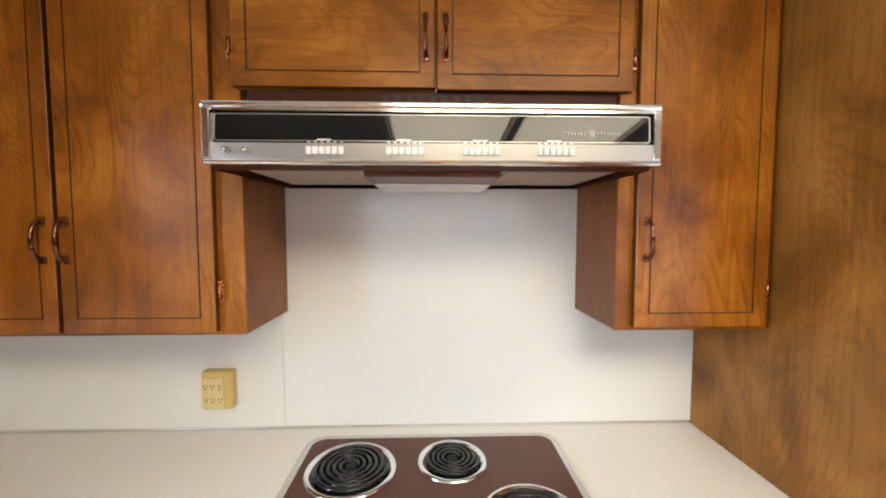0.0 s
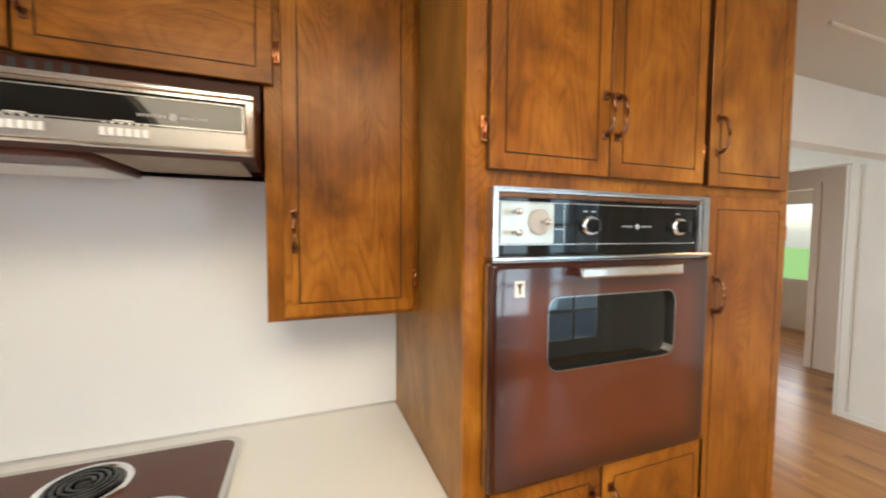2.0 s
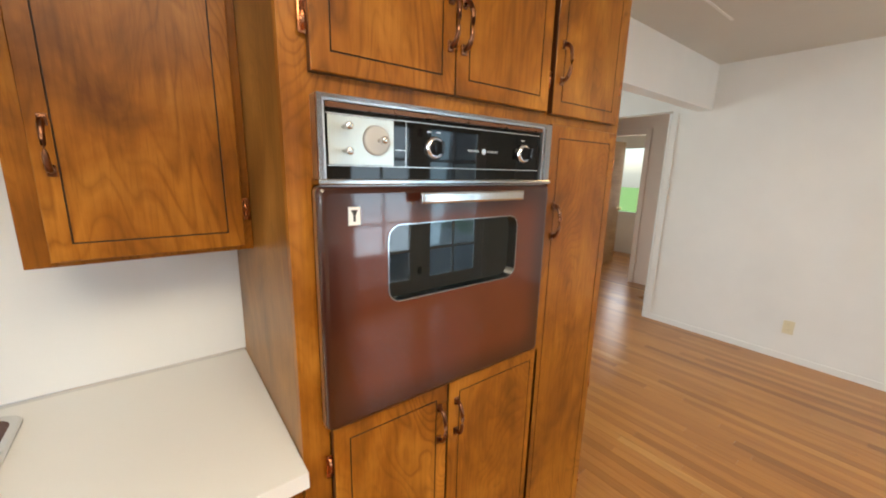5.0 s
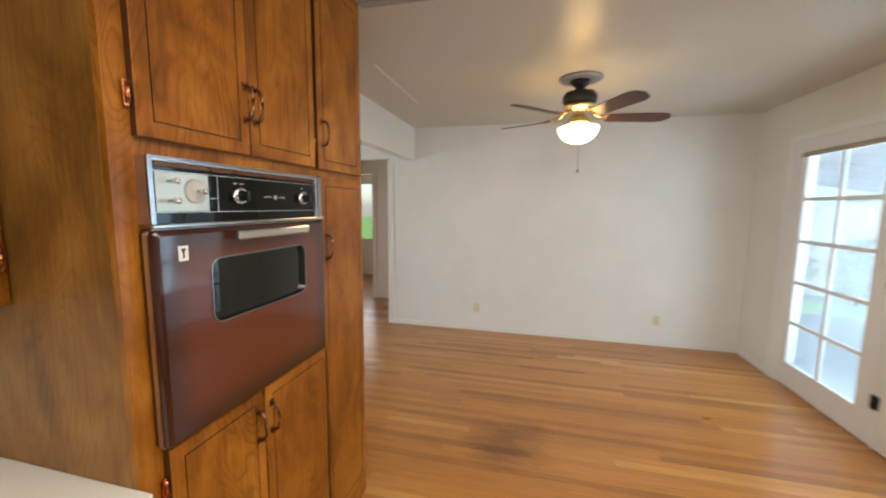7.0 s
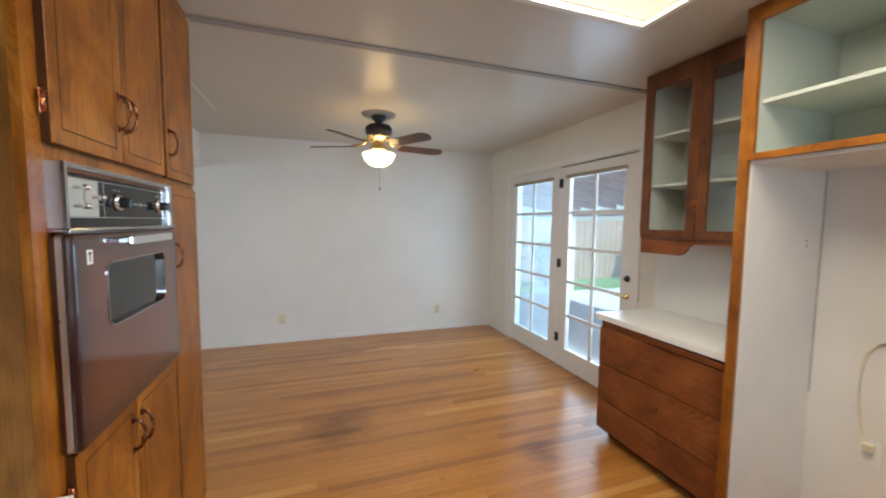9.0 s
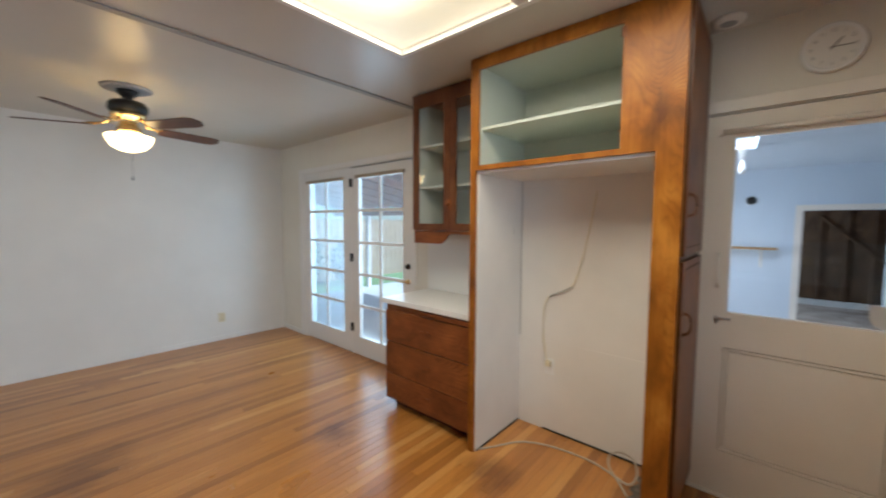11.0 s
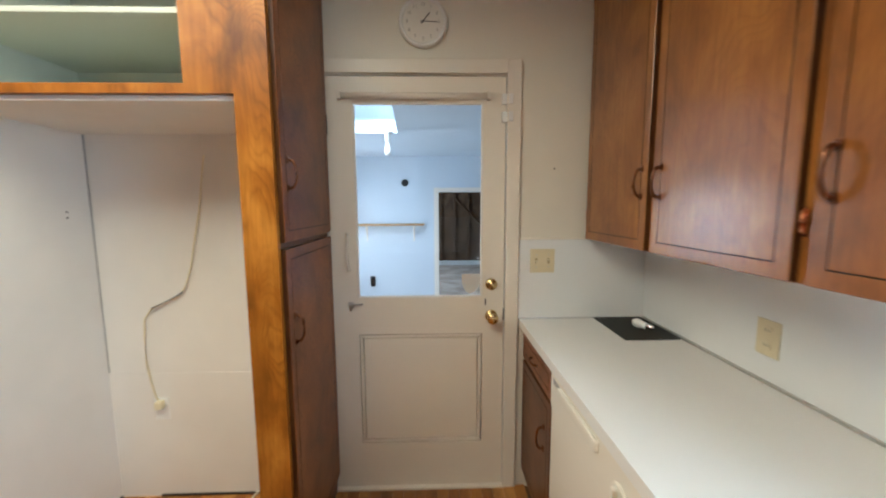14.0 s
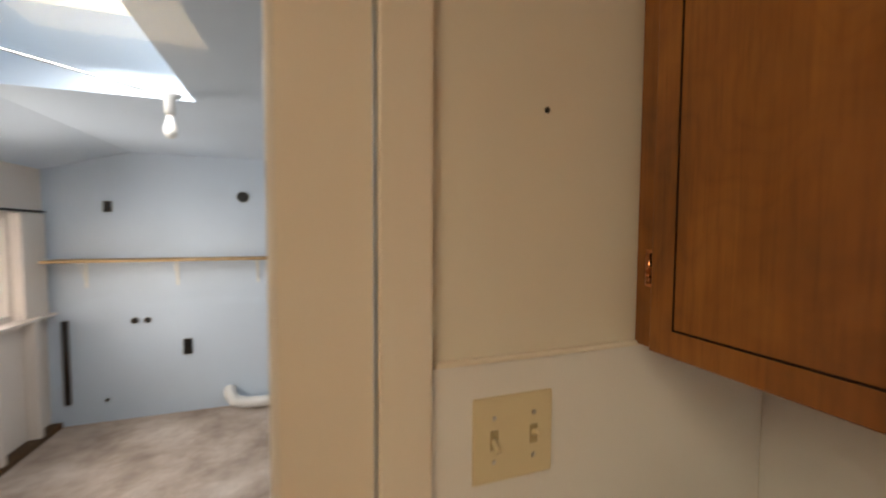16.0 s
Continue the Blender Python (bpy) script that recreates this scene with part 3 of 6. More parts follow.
wall("wall_bedroom", [(6.25, 8.2, 4.4, 4.5, -0.05, CEIL_Z), (6.25, 8.2, 1.4, 1.5, -0.05, CEIL_Z), (8.1, 8.2, 1.5, 2.7, -0.05, CEIL_Z),
                      (8.1, 8.2, 3.9, 4.4, -0.05, CEIL_Z), (8.1, 8.2, 2.7, 3.9, -0.05, 0.75), (8.1, 8.2, 2.7, 3.9, 2.05, CEIL_Z)], WALL, "white bedroom wall with a window")
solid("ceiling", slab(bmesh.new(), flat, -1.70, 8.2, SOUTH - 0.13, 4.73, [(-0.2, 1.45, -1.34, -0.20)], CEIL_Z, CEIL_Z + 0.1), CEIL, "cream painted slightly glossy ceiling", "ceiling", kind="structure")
solid("ceiling_batten", boxes((2.12, 2.17, SOUTH + 0.002, 0.755, CEIL_Z - 0.010, CEIL_Z - 0.001), bevel=0.003), BATTEN, "flat grey ceiling batten between kitchen and dining area", "trim", kind="structure")
solid("ceiling_seam", boxes((2.87, 3.82, 0.998, 1.012, CEIL_Z - 0.006, CEIL_Z - 0.001)), WALL, "white ceiling seam strip", "trim", kind="structure")
solid("floor", boxes((-1.70, 8.2, SOUTH - 0.13, 4.73, -0.12, -0.011)), SUBFLOOR, "dark subfloor under oak strips", "floor", kind="structure")
solid("baseboard_1", boxes((EAST - 0.010, EAST - 0.001, SOUTH, 1.728, 0.0, 0.055), bevel=0.002), WALL, "low white baseboard", "baseboard", kind="structure")
solid("baseboard_2", boxes((4.40, EAST - 0.011, SOUTH + 0.001, SOUTH + 0.012, 0.0, 0.055), bevel=0.002), WALL, "low white baseboard", "baseboard", kind="structure")
solid("trim_opening", boxes((EAST - 0.018, EAST + 0.148, 1.731, 1.75, 0.0, 2.11), (EAST - 0.014, EAST - 0.001, 1.672, 1.73, 0.056, 2.105), bevel=0.003), WALL, "white casing of the hallway opening", "trim", kind="structure")
solid("trim_hall_door", boxes((6.112, 6.129, 2.45, 2.52, 0.0, 2.12), (6.112, 6.129, 2.521, 3.32, 2.05, 2.12), bevel=0.003), PINK, "pink hallway door casing", "trim", kind="structure")

# ground outside
# The overhang is never seen; it is added to block direct sun.
solid("roof_eave", boxes((-2.6, -1.66, -2.4, 1.6, 2.50, 2.58)), FRENCH, "unseen white roof overhang added to keep sun off the sink window", "eave", kind="structure")
solid("ground", boxes((-60, 60, -60, 60, -0.62, -0.5)), LAWN, "green lawn", "ground", kind="structure")
solid("patio", boxes((1.75, 7.5, -10.6, SOUTH - 0.14, -0.49, -0.14)), PATIO, "pale concrete patio", "patio", kind="structure")


def window(name, face, u0, u1, z0, z1, cols, rows, label, depth=0.1, mat=FRENCH):
    w = thing(name, label, "window", face.spot((u0 + u1) / 2, -depth / 2, z0), kind="structure")
    f = 0.045
    bm = bmesh.new()
    for a, b, c, d in ((u0, u0 + f, z0, z1), (u1 - f, u1, z0, z1), (u0 + f, u1 - f, z0, z0 + f), (u0 + f, u1 - f, z1 - f, z1)):
        face.box(bm, a, b, -depth, -0.02, c, d, 0.003)
    part("window_frame", bm, mat, w)
    for k in range(1, cols):
        u = u0 + f + (u1 - u0 - 2 * f) * k / cols
        part("muntin", face.box(bmesh.new(), u - 0.012, u + 0.012, -0.07, -0.045, z0 + f, z1 - f, 0.002), mat, w)
    for k in range(1, rows):
        z = z0 + f + (z1 - z0 - 2 * f) * k / rows
        part("muntin", face.box(bmesh.new(), u0 + f, u1 - f, -0.068, -0.047, z - 0.011, z + 0.011, 0.002), mat, w)
    p = part("pane", face.box(bmesh.new(), u0 + f, u1 - f, -0.060, -0.055, z0 + f, z1 - f), GLASS, w)
    p.visible_shadow = False
    return w


window("window_1", Face("+x", WEST), W0, W1, WZ0, WZ1, 3, 2, "white framed window over the kitchen sink")
# Never in view: added as a source of light for the hall side.
window("window_2", Face("-y", 4.6), 2.4, 4.2, 0.8, 2.1, 2, 1, "unseen living room window added to let in light")
window("window_3", Face("-x", 8.1), 2.7, 3.9, 0.75, 2.05, 2, 1, "bright white framed bedroom window")

def hall_door():
    """The tan bedroom door stands open against its jamb."""
    d = thing("door_4", "tan wooden bedroom door standing open", "door", (6.68, 3.28, 0), kind="structure")
    f = Face("-y", 3.30)
    part("door_leaf", f.box(bmesh.new(), 6.27, 7.06, 0.0, 0.038, 0.012, 2.03, 0.003), RAWWOOD, d)
    bm = bmesh.new()
    lathe(bm, [(0.0, 0.0), (0.027, 0.0), (0.025, 0.008), (0.011, 0.012), (0.012, 0.034), (0.025, 0.044), (0.028, 0.056), (0.0, 0.066)], f.spot(6.99, 0.038, 0.95), f.out(), 20)
    part("door_knob", bm, BRASS, d, "brass door knob", True)


hall_door()

# ---- oven tower ----
def oven_tower():
    f = Face("-y", 0.757)
    t = thing("oven_cabinet", "tall orange-brown birch oven cabinet against the kitchen wall", "cabinet", (1.56, 1.07, 0))
    part("side_panel", boxes((0.993, 1.012, 0.7775, 1.376, 0.0, 2.486)), WOOD_SIDE, t, "plain stained plywood side panel")
    part("side_panel", boxes((2.112, 2.130, 0.7775, 1.376, 0.0, 2.486)), WOOD_SIDE, t)
    part("back", boxes((1.012, 2.112, 1.35, 1.376, 0.0, 2.486)), WOOD_SIDE, t)
    part("shelf", boxes((1.012, 2.112, 0.78, 1.35, 0.90, 0.92)), WOOD_SIDE, t)
    part("shelf", boxes((1.012, 2.112, 0.78, 1.35, 1.67, 1.69)), WOOD_SIDE, t)
    bm = slab(bmesh.new(), f.spot, 0.993, 2.130, 0.0, 2.486, [(1.052, 1.70, 1.70, 2.42), (1.757, 2.075, 1.70, 2.42), (1.757, 2.075, 0.13, 1.64), (1.052, 1.70, 0.99, 1.64),
                                                              (1.052, 1.70, 0.13, 0.94)], -0.02, 0.0)
    part("face_frame", bm, WOOD, t)
    cabinet_door(t, f, 1.042, 1.369, 1.686, 2.44, None, (1.352, 1.832), (1.034, 1.772, 2.35))
    cabinet_door(t, f, 1.373, 1.706, 1.686, 2.44, None, (1.391, 1.832), (1.714, 1.772, 2.35))
    cabinet_door(t, f, 1.730, 2.082, 1.683, 2.44, None, (1.758, 1.822), (2.092, 1.80, 2.35))
    cabinet_door(t, f, 1.735, 2.095, 0.12, 1.655, None, (1.768, 1.371), (2.104, 1.55, 0.70, 0.25))
    cabinet_door(t, f, 1.055, 1.373, 0.12, 0.955, None, (1.345, 0.845), (1.047, 0.86, 0.22))
    cabinet_door(t, f, 1.379, 1.752, 0.12, 0.955, None, (1.404, 0.845), (1.760, 0.86, 0.22))


def wall_oven():
    f = Face("-y", 0.757)
    o = thing("wall_oven", "brown enamel built-in wall oven with chrome and black control panel", "oven", (1.378, 0.90, 0.965))
    part("oven_box", boxes((1.06, 1.695, 0.765, 1.30, 0.97, 1.635)), BROWNDARK, o)
    x0, x1, z0, z1 = 1.043, 1.712, 1.492, 1.648
    bm = bmesh.new()
    slab(bm, f.spot, x0, x1, z0 + 0.005, z1, [(x0 + 0.010, x1 - 0.024, z0, z1 - 0.007)], 0.029, 0.036)
    f.box(bm, x0 - 0.004, x1 + 0.004, 0.0, 0.042, z0 - 0.006, z0 + 0.005, 0.003)
    part("chrome_frame", bm, DULLCHROME, o, "chrome panel frame")
    bm = slab(bmesh.new(), f.spot, x0 + 0.001, x1 - 0.001, z0 + 0.005, z1 - 0.001, [(x0 + 0.016, x1 - 0.030, z0, z1 - 0.010)], 0.0, 0.029)
    part("panel_surround", bm, STEEL, o, "deep steel panel surround")
    p = part("control_panel", f.box(bmesh.new(), x0 + 0.016, x1 - 0.030, 0.0, 0.022, z0 + 0.005, z1 - 0.010), BLACKGLASS, o, "black glass control panel")
    bm = bmesh.new()
    f.box(bm, x0 + 0.018, x1 - 0.031, 0.022, 0.030, z1 - 0.022, z1 - 0.012, 0.001)
    part("upper_trim", bm, BRONZE, o, "copper coloured trim strip")
    bm = bmesh.new()
    for a, b, c, d in ((x0 + 0.02, x1 - 0.034, 1.616, 1.6175), (x0 + 0.02, x1 - 0.034, 1.5215, 1.523), (1.236, 1.2375, 1.523, 1.616), (1.211, 1.236, 1.556, 1.5575)):
        f.box(bm, a, b, 0.022, 0.0228, c, d)
    part("pin_stripe", bm, STEEL, p)
    c = part("clock_plate", f.box(bmesh.new(), 1.066, 1.206, 0.022, 0.0245, 1.524, 1.615, 0.001), DIALFACE, o, "silvery clock and timer plate")
    bm = bmesh.new()
    lathe(bm, [(0.030, 0.0), (0.030, 0.003), (0.027, 0.0035)], f.spot(1.166, 0.0245, 1.573), f.out(), 28)
    part("dial_ring", bm, GREY, c, smooth=False)
    bm = bmesh.new()
    lathe(bm, [(0.0265, 0.0036), (0.0, 0.0037)], f.spot(1.166, 0.0245, 1.573), f.out(), 28)
    part("dial_face", bm, material("silver_timer_dial", (0.50, 0.49, 0.47), 0.35), c)
    for u, z in ((1.097, 1.594), (1.097, 1.549), (1.170, 1.573)):
        bm = bmesh.new()
        lathe(bm, [(0.0, 0.0), (0.004, 0.0), (0.004, 0.016), (0.007, 0.018), (0.007, 0.030), (0.005, 0.032), (0.0, 0.032)], f.spot(u, 0.0245, z), f.out(), 14)
        part("timer_knob", bm, CHROME, c, smooth=True)
    for u in (1.312, 1.611):
        k = bmesh.new()
        lathe(k, [(0.0, 0.0), (0.0255, 0.0), (0.0255, 0.004), (0.021, 0.010), (0.017, 0.011), (0.017, 0.010), (0.0, 0.010)], f.spot(u, 0.022, 1.566), f.out(), 28)
        kn = part("control_knob", k, CHROME, o, "chrome ringed black control knob", True)
        k = bmesh.new()
        lathe(k, [(0.0, 0.010), (0.0165, 0.010), (0.014, 0.022), (0.0, 0.022)], f.spot(u, 0.022, 1.566), f.out(), 22)
        f.box(k, u - 0.004, u + 0.004, 0.040, 0.056, 1.552, 1.580, 0.002)
        part("grip", k, BLACK, kn)
    bm = bmesh.new()
    for k in range(7):
        f.box(bm, 1.412 + k * 0.0055, 1.415 + k * 0.0055, 0.022, 0.0226, 1.563, 1.5675)
        f.box(bm, 1.477 + k * 0.0055, 1.480 + k * 0.0055, 0.022, 0.0226, 1.563, 1.5675)
    lathe(bm, [(0.0, 0.0), (0.007, 0.0), (0.007, 0.0008), (0.0, 0.0008)], f.spot(1.4645, 0.022, 1.565), f.out(), 16)
    part("emblem", bm, STEEL, o, "small silver emblem")
    for u in (1.298, 1.322, 1.608):
        part("legend", f.box(bmesh.new(), u - 0.006, u + 0.006, 0.022, 0.0226, 1.5985, 1.6015), STEEL, o)
    # door
    x0, x1, z0, z1 = 1.037, 1.712, 0.968, 1.483
    wu0, wu1, wz0, wz1 = 1.180, 1.578, 1.232, 1.402
    bm = bmesh.new()
    outer, inner = rounded(x0, x1, z0, z1, 0.012), rounded(wu0, wu1, wz0, wz1, 0.030)
    lines = [(outer, 0.004), (outer, 0.033), (rounded(x0 + 0.002, x1 - 0.002, z0 + 0.002, z1 - 0.002, 0.012), 0.039),
             (rounded(x0 + 0.006, x1 - 0.006, z0 + 0.006, z1 - 0.006, 0.012), 0.0425), (rounded(x0 + 0.013, x1 - 0.013, z0 + 0.013, z1 - 0.013, 0.012), 0.044), (inner, 0.044), (inner, 0.026)]
    rows = [[bm.verts.new(f.spot(u, dd, z)) for u, z in line] for line, dd in lines]
    for a, b in zip(rows, rows[1:] + rows[:1]):
        for k in range(len(a)):
            bm.faces.new((a[k], a[(k + 1) % len(a)], b[(k + 1) % len(b)], b[k]))
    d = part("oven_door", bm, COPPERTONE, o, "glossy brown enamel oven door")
    bm = bmesh.new()
    ring_frame(bm, rounded(x0 - 0.0012, x1 + 0.0012, z0 - 0.001, z1 + 0.001, 0.013), rounded(x0 + 0.003, x1 - 0.003, z0 + 0.004, z1 - 0.004, 0.010), 0.014, 0.026, f)
    part("door_edge", bm, STEEL, d, "steel door edging")
    bm = bmesh.new()
    ring_frame(bm, rounded(wu0 - 0.0018, wu1 + 0.0018, wz0 - 0.0018, wz1 + 0.0018, 0.0318), rounded(wu0 + 0.0008, wu1 - 0.0008, wz0 + 0.0008, wz1 - 0.0008, 0.0292), 0.030, 0.047, f)
    part("window_trim", bm, DULLCHROME, d, "chrome window trim")
    bm = bmesh.new()
    prism(bm, rounded(wu0, wu1, wz0, wz1, 0.030), 0.026, 0.032, f)
    part("window_glass", bm, SMOKED, d, "dark oven window glass")
    bm = bmesh.new()
    f.box(bm, 1.243, 1.560, 0.066, 0.080, 1.447, 1.472, 0.005)
    for u in (1.29, 1.51):
        f.box(bm, u - 0.008, u + 0.008, 0.044, 0.068, 1.450, 1.464, 0.002)
    part("handle", bm, CHROME, d, "chrome bar handle")
    bm = f.box(bmesh.new(), 1.093, 1.118, 0.044, 0.0446, 1.408, 1.444)
    s = part("sticker", bm, WHITEPL, d, "small white sticker")
    bm = bmesh.new()
    prism(bm, [(1.098, 1.438), (1.113, 1.438), (1.108, 1.428), (1.108, 1.415), (1.103, 1.415), (1.103, 1.428)], 0.0446, 0.045, f)
    part("sticker_mark", bm, INK, s)


oven_tower()
wall_oven()


# ---- upper cabinets over the hob ----
def north_uppers():
    f = Face("-y", 1.104)
    a = thing("upper_cabinet", "orange-brown birch upper cabinet with bronze handles", "cabinet", (-0.95, 1.24, 1.30), "kitchen wall cabinets")
    part("carcass", boxes((-1.512, -0.386, 1.104, 1.374, 1.302, 2.486)), WOOD_BOX, a)
    bm = slab(bmesh.new(), f.spot, -1.512, -0.386, 1.302, 2.486, [(-1.18, -0.452, 1.335, 2.42)], -0.001, 0.006)
    part("face_frame", bm, WOOD, a)
    fd = Face("-y", 1.098)
    cabinet_door(a, fd, -1.19, -0.838, 1.313, 2.45, None, (-0.862, 1.545))
    cabinet_door(a, fd, -0.827, -0.452, 1.313, 2.45, None, (-0.806, 1.545), (-0.443, 1.415, 2.35))
    b = thing("upper_cabinet", "short birch cabinet over the range hood", "cabinet", (0.10, 1.24, 1.90), "kitchen wall cabinets")
    part("carcass", boxes((-0.384, 0.576, 1.104, 1.374, 1.921, 2.486)), WOOD_BOX, b)
    bm = slab(bmesh.new(), f.spot, -0.3855, 0.5775, 1.921, 2.486, [(-0.355, 0.555, 1.95, 2.42)], -0.001, 0.005)
    part("face_frame", bm, WOOD_X, b)
    cabinet_door(b, fd, -0.396, 0.101, 1.924, 2.45, WOOD_X, (0.078, 2.045), (-0.404, 2.02, 2.35))
    cabinet_door(b, fd, 0.107, 0.600, 1.920, 2.45, WOOD_X, (0.128, 2.045), (0.608, 2.005, 2.35))
    c = thing("upper_cabinet", "orange-brown birch upper cabinet beside the oven cabinet", "cabinet", (0.785, 1.24, 1.30), "kitchen wall cabinets")
    part("carcass", boxes((0.578, 0.991, 1.104, 1.374, 1.305, 2.486)), WOOD_BOX, c)
    bm = slab(bmesh.new(), f.spot, 0.578, 0.9925, 1.305, 2.486, [(0.635, 0.965, 1.335, 2.42)], -0.001, 0.006)
    part("face_frame", bm, WOOD, c)
    cabinet_door(c, fd, 0.620, 0.972, 1.317, 2.45, None, (0.646, 1.547), (0.979, 1.41, 2.35))


def range_hood():
    f = Face("-y", 0.920)
    h = thing("range_hood", "chrome and black range hood with brown enamel underside", "range hood", (0.10, 1.15, 1.70))
    FILTER = metal("tan_filter_mesh", (0.52, 0.45, 0.36), 0.45)
    x0, x1 = -0.372, 0.572
    bm = bmesh.new()
    prof = [(0.922, 1.832), (0.922, 1.712), (0.955, 1.700), (1.374, 1.706), (1.374, 1.919), (1.098, 1.919), (1.098, 1.846)]
    rings = [[bm.verts.new((x, y, z)) for y, z in prof] for x in (x0 + 0.004, x1 - 0.004)]
    bm.faces.new(rings[0])
    bm.faces.new(rings[1])
    for k in range(len(prof)):
        j = (k + 1) % len(prof)
        if k != 2:
            bm.faces.new((rings[0][k], rings[0][j], rings[1][j], rings[1][k]))
    part("hood_body", bm, BROWNDARK, h, "dark red-brown enamel hood body")
    part("underside", boxes((x0 + 0.01, x1 - 0.01, 0.96, 1.37, 1.735, 1.74)), BROWNRED, h)
    for a, b in ((-0.33, -0.07), (0.26, 0.53)):
        bm = bmesh.new()
        box(bm, a, b, 0.985, 1.28, 1.709, 1.714)
        q = part("filter", bm, FILTER, h, "tan aluminium grease filter")
        for k in range(12):
            y = 0.99 + k * 0.024
            part("filter_bar", boxes((a + 0.01, b - 0.01, y, y + 0.010, 1.706, 1.709)), FILTER, q)
    bm = bmesh.new()
    for y, z, w in ((0.985, 1.712, 0.185),):
        box(bm, -0.06, 0.25, 0.975, 1.30, 1.690, 1.716, 0.006)
    part("lamp_housing", bm, BROWNRED, h)
    part("lamp_lens", boxes((-0.055, 0.245, 1.10, 1.295, 1.686, 1.690), bevel=0.003), LENS, h, "milky hood lamp lens")
    bm = bmesh.new()
    f.box(bm, x0, x1, -0.004, 0.014, 1.820, 1.832, 0.004)
    f.box(bm, x0, x1, -0.004, 0.012, 1.706, 1.717, 0.004)
    f.box(bm, x0, x0 + 0.018, -0.004, 0.012, 1.717, 1.820, 0.003)
    f.box(bm, x1 - 0.016, x1, -0.004, 0.012, 1.717, 1.820, 0.003)
    f.box(bm, x0 + 0.018, x1 - 0.016, -0.002, 0.008, 1.814, 1.820)
    part("chrome_frame", bm, CHROME, h, "chrome hood frame")
    def lean(bm):
        for v in bm.verts:
            v.co.y += max(0.0, v.co.z - 1.75) * 0.075
        return bm

    p = part("glass_panel", lean(f.box(bmesh.new(), x0 + 0.018, x1 - 0.016, -0.002, 0.005, 1.750, 1.814)), BLACKGLASS, h, "black glass panel")
    bm = bmesh.new()
    ring_frame(bm, rounded(x0 + 0.022, x1 - 0.020, 1.754, 1.810, 0.006), rounded(x0 + 0.0235, x1 - 0.0215, 1.7555, 1.8085, 0.0055), 0.005, 0.0056, f)
    part("pin_stripe", lean(bm), HOODSTEEL, p)
    s = part("control_strip", f.box(bmesh.new(), x0 + 0.018, x1 - 0.016, -0.002, 0.007, 1.717, 1.750), HOODSTEEL, h, "brushed steel control strip")
    for u in (-0.322, -0.281):
        bm = bmesh.new()
        lathe(bm, [(0.0, 0.0), (0.007, 0.0), (0.007, 0.006), (0.0045, 0.009), (0.0045, 0.016), (0.0, 0.017)], f.spot(u, 0.007, 1.734), f.out(), 16)
        part("switch_knob", bm, CHROME, s, "", True)
    for g in (-0.163, 0.000, 0.158, 0.313):
        for k in range(6):
            u = g + k * 0.0132
            part("push_button", f.box(bmesh.new(), u, u + 0.0098, 0.007, 0.0125, 1.727, 1.7425, 0.001), WHITEPL, s)
        bm = bmesh.new()
        for k in range(6):
            f.box(bm, g + k * 0.0132 + 0.002, g + k * 0.0132 + 0.007, 0.005, 0.0058, 1.7515, 1.7535)
        f.box(bm, g + 0.02, g + 0.050, 0.005, 0.0058, 1.7565, 1.7585)
        part("button_legend", lean(bm), WHITEPL, p)
    bm = bmesh.new()
    for k in range(7):
        f.box(bm, 0.370 + k * 0.0070, 0.3735 + k * 0.0070, 0.005, 0.0057, 1.770, 1.776)
        f.box(bm, 0.440 + k * 0.0070, 0.4435 + k * 0.0070, 0.005, 0.0057, 1.770, 1.776)
    lathe(bm, [(0.0, 0.0), (0.0075, 0.0), (0.0075, 0.0008), (0.0, 0.0008)], f.spot(0.4285, 0.005, 1.773), f.out(), 18)
    part("emblem", lean(bm), GREY, p, "small silver emblem")
    bm = bmesh.new()
    for k in range(9):
        box(bm, -0.03 + k * 0.03, -0.018 + k * 0.03, 1.0965, 1.0985, 1.862, 1.912)
    part("vent_slots", bm, INK, h)


north_uppers()
range_hood()

# ---- splashbacks ----
solid("splashback", boxes((WEST + 0.005, -0.404, NORTH - 0.004, NORTH - 0.0005, 0.90, 1.72), (-0.4025, 0.992, NORTH - 0.004, NORTH - 0.0005, 0.90, 1.72)), SPLASH,
      "white laminate splashback behind the hob", "splashback", kind="structure")
solid("splashback", boxes((WEST + 0.0005, WEST + 0.004, SOUTH + 0.005, NORTH - 0.005, 0.90, 1.055), (WEST + 0.0005, WEST + 0.004, SOUTH + 0.005, W0 - 0.03, 1.055, 1.302),
                          (WEST + 0.0005, WEST + 0.004, W1 + 0.03, NORTH - 0.005, 1.055, 1.302)), SPLASH, "white laminate splashback along the sink counter", "splashback", kind="structure")
solid("splashback", boxes((WEST + 0.005, -0.880, SOUTH + 0.0005, SOUTH + 0.005, 0.90, 1.297)), SPLASH, "white laminate splashback beside the back door", "splashback", kind="structure")
solid("trim_moulding", boxes((WEST + 0.012, 0.990, NORTH - 0.011, NORTH - 0.0045, 0.9005, 0.911), bevel=0.002), CHROME, "thin chrome moulding at the counter", "trim", kind="structure")
solid("trim_moulding", boxes((WEST + 0.0045, WEST + 0.011, SOUTH + 0.014, NORTH - 0.012, 0.9005, 0.911), bevel=0.002), STEEL, "thin metal moulding at the counter", "trim", kind="structure")
solid("trim_moulding", boxes((WEST + 0.012, -0.884, SOUTH + 0.0055, SOUTH + 0.013, 0.9005, 0.909), bevel=0.002), CHROME, "thin chrome moulding at the counter", "trim", kind="structure")
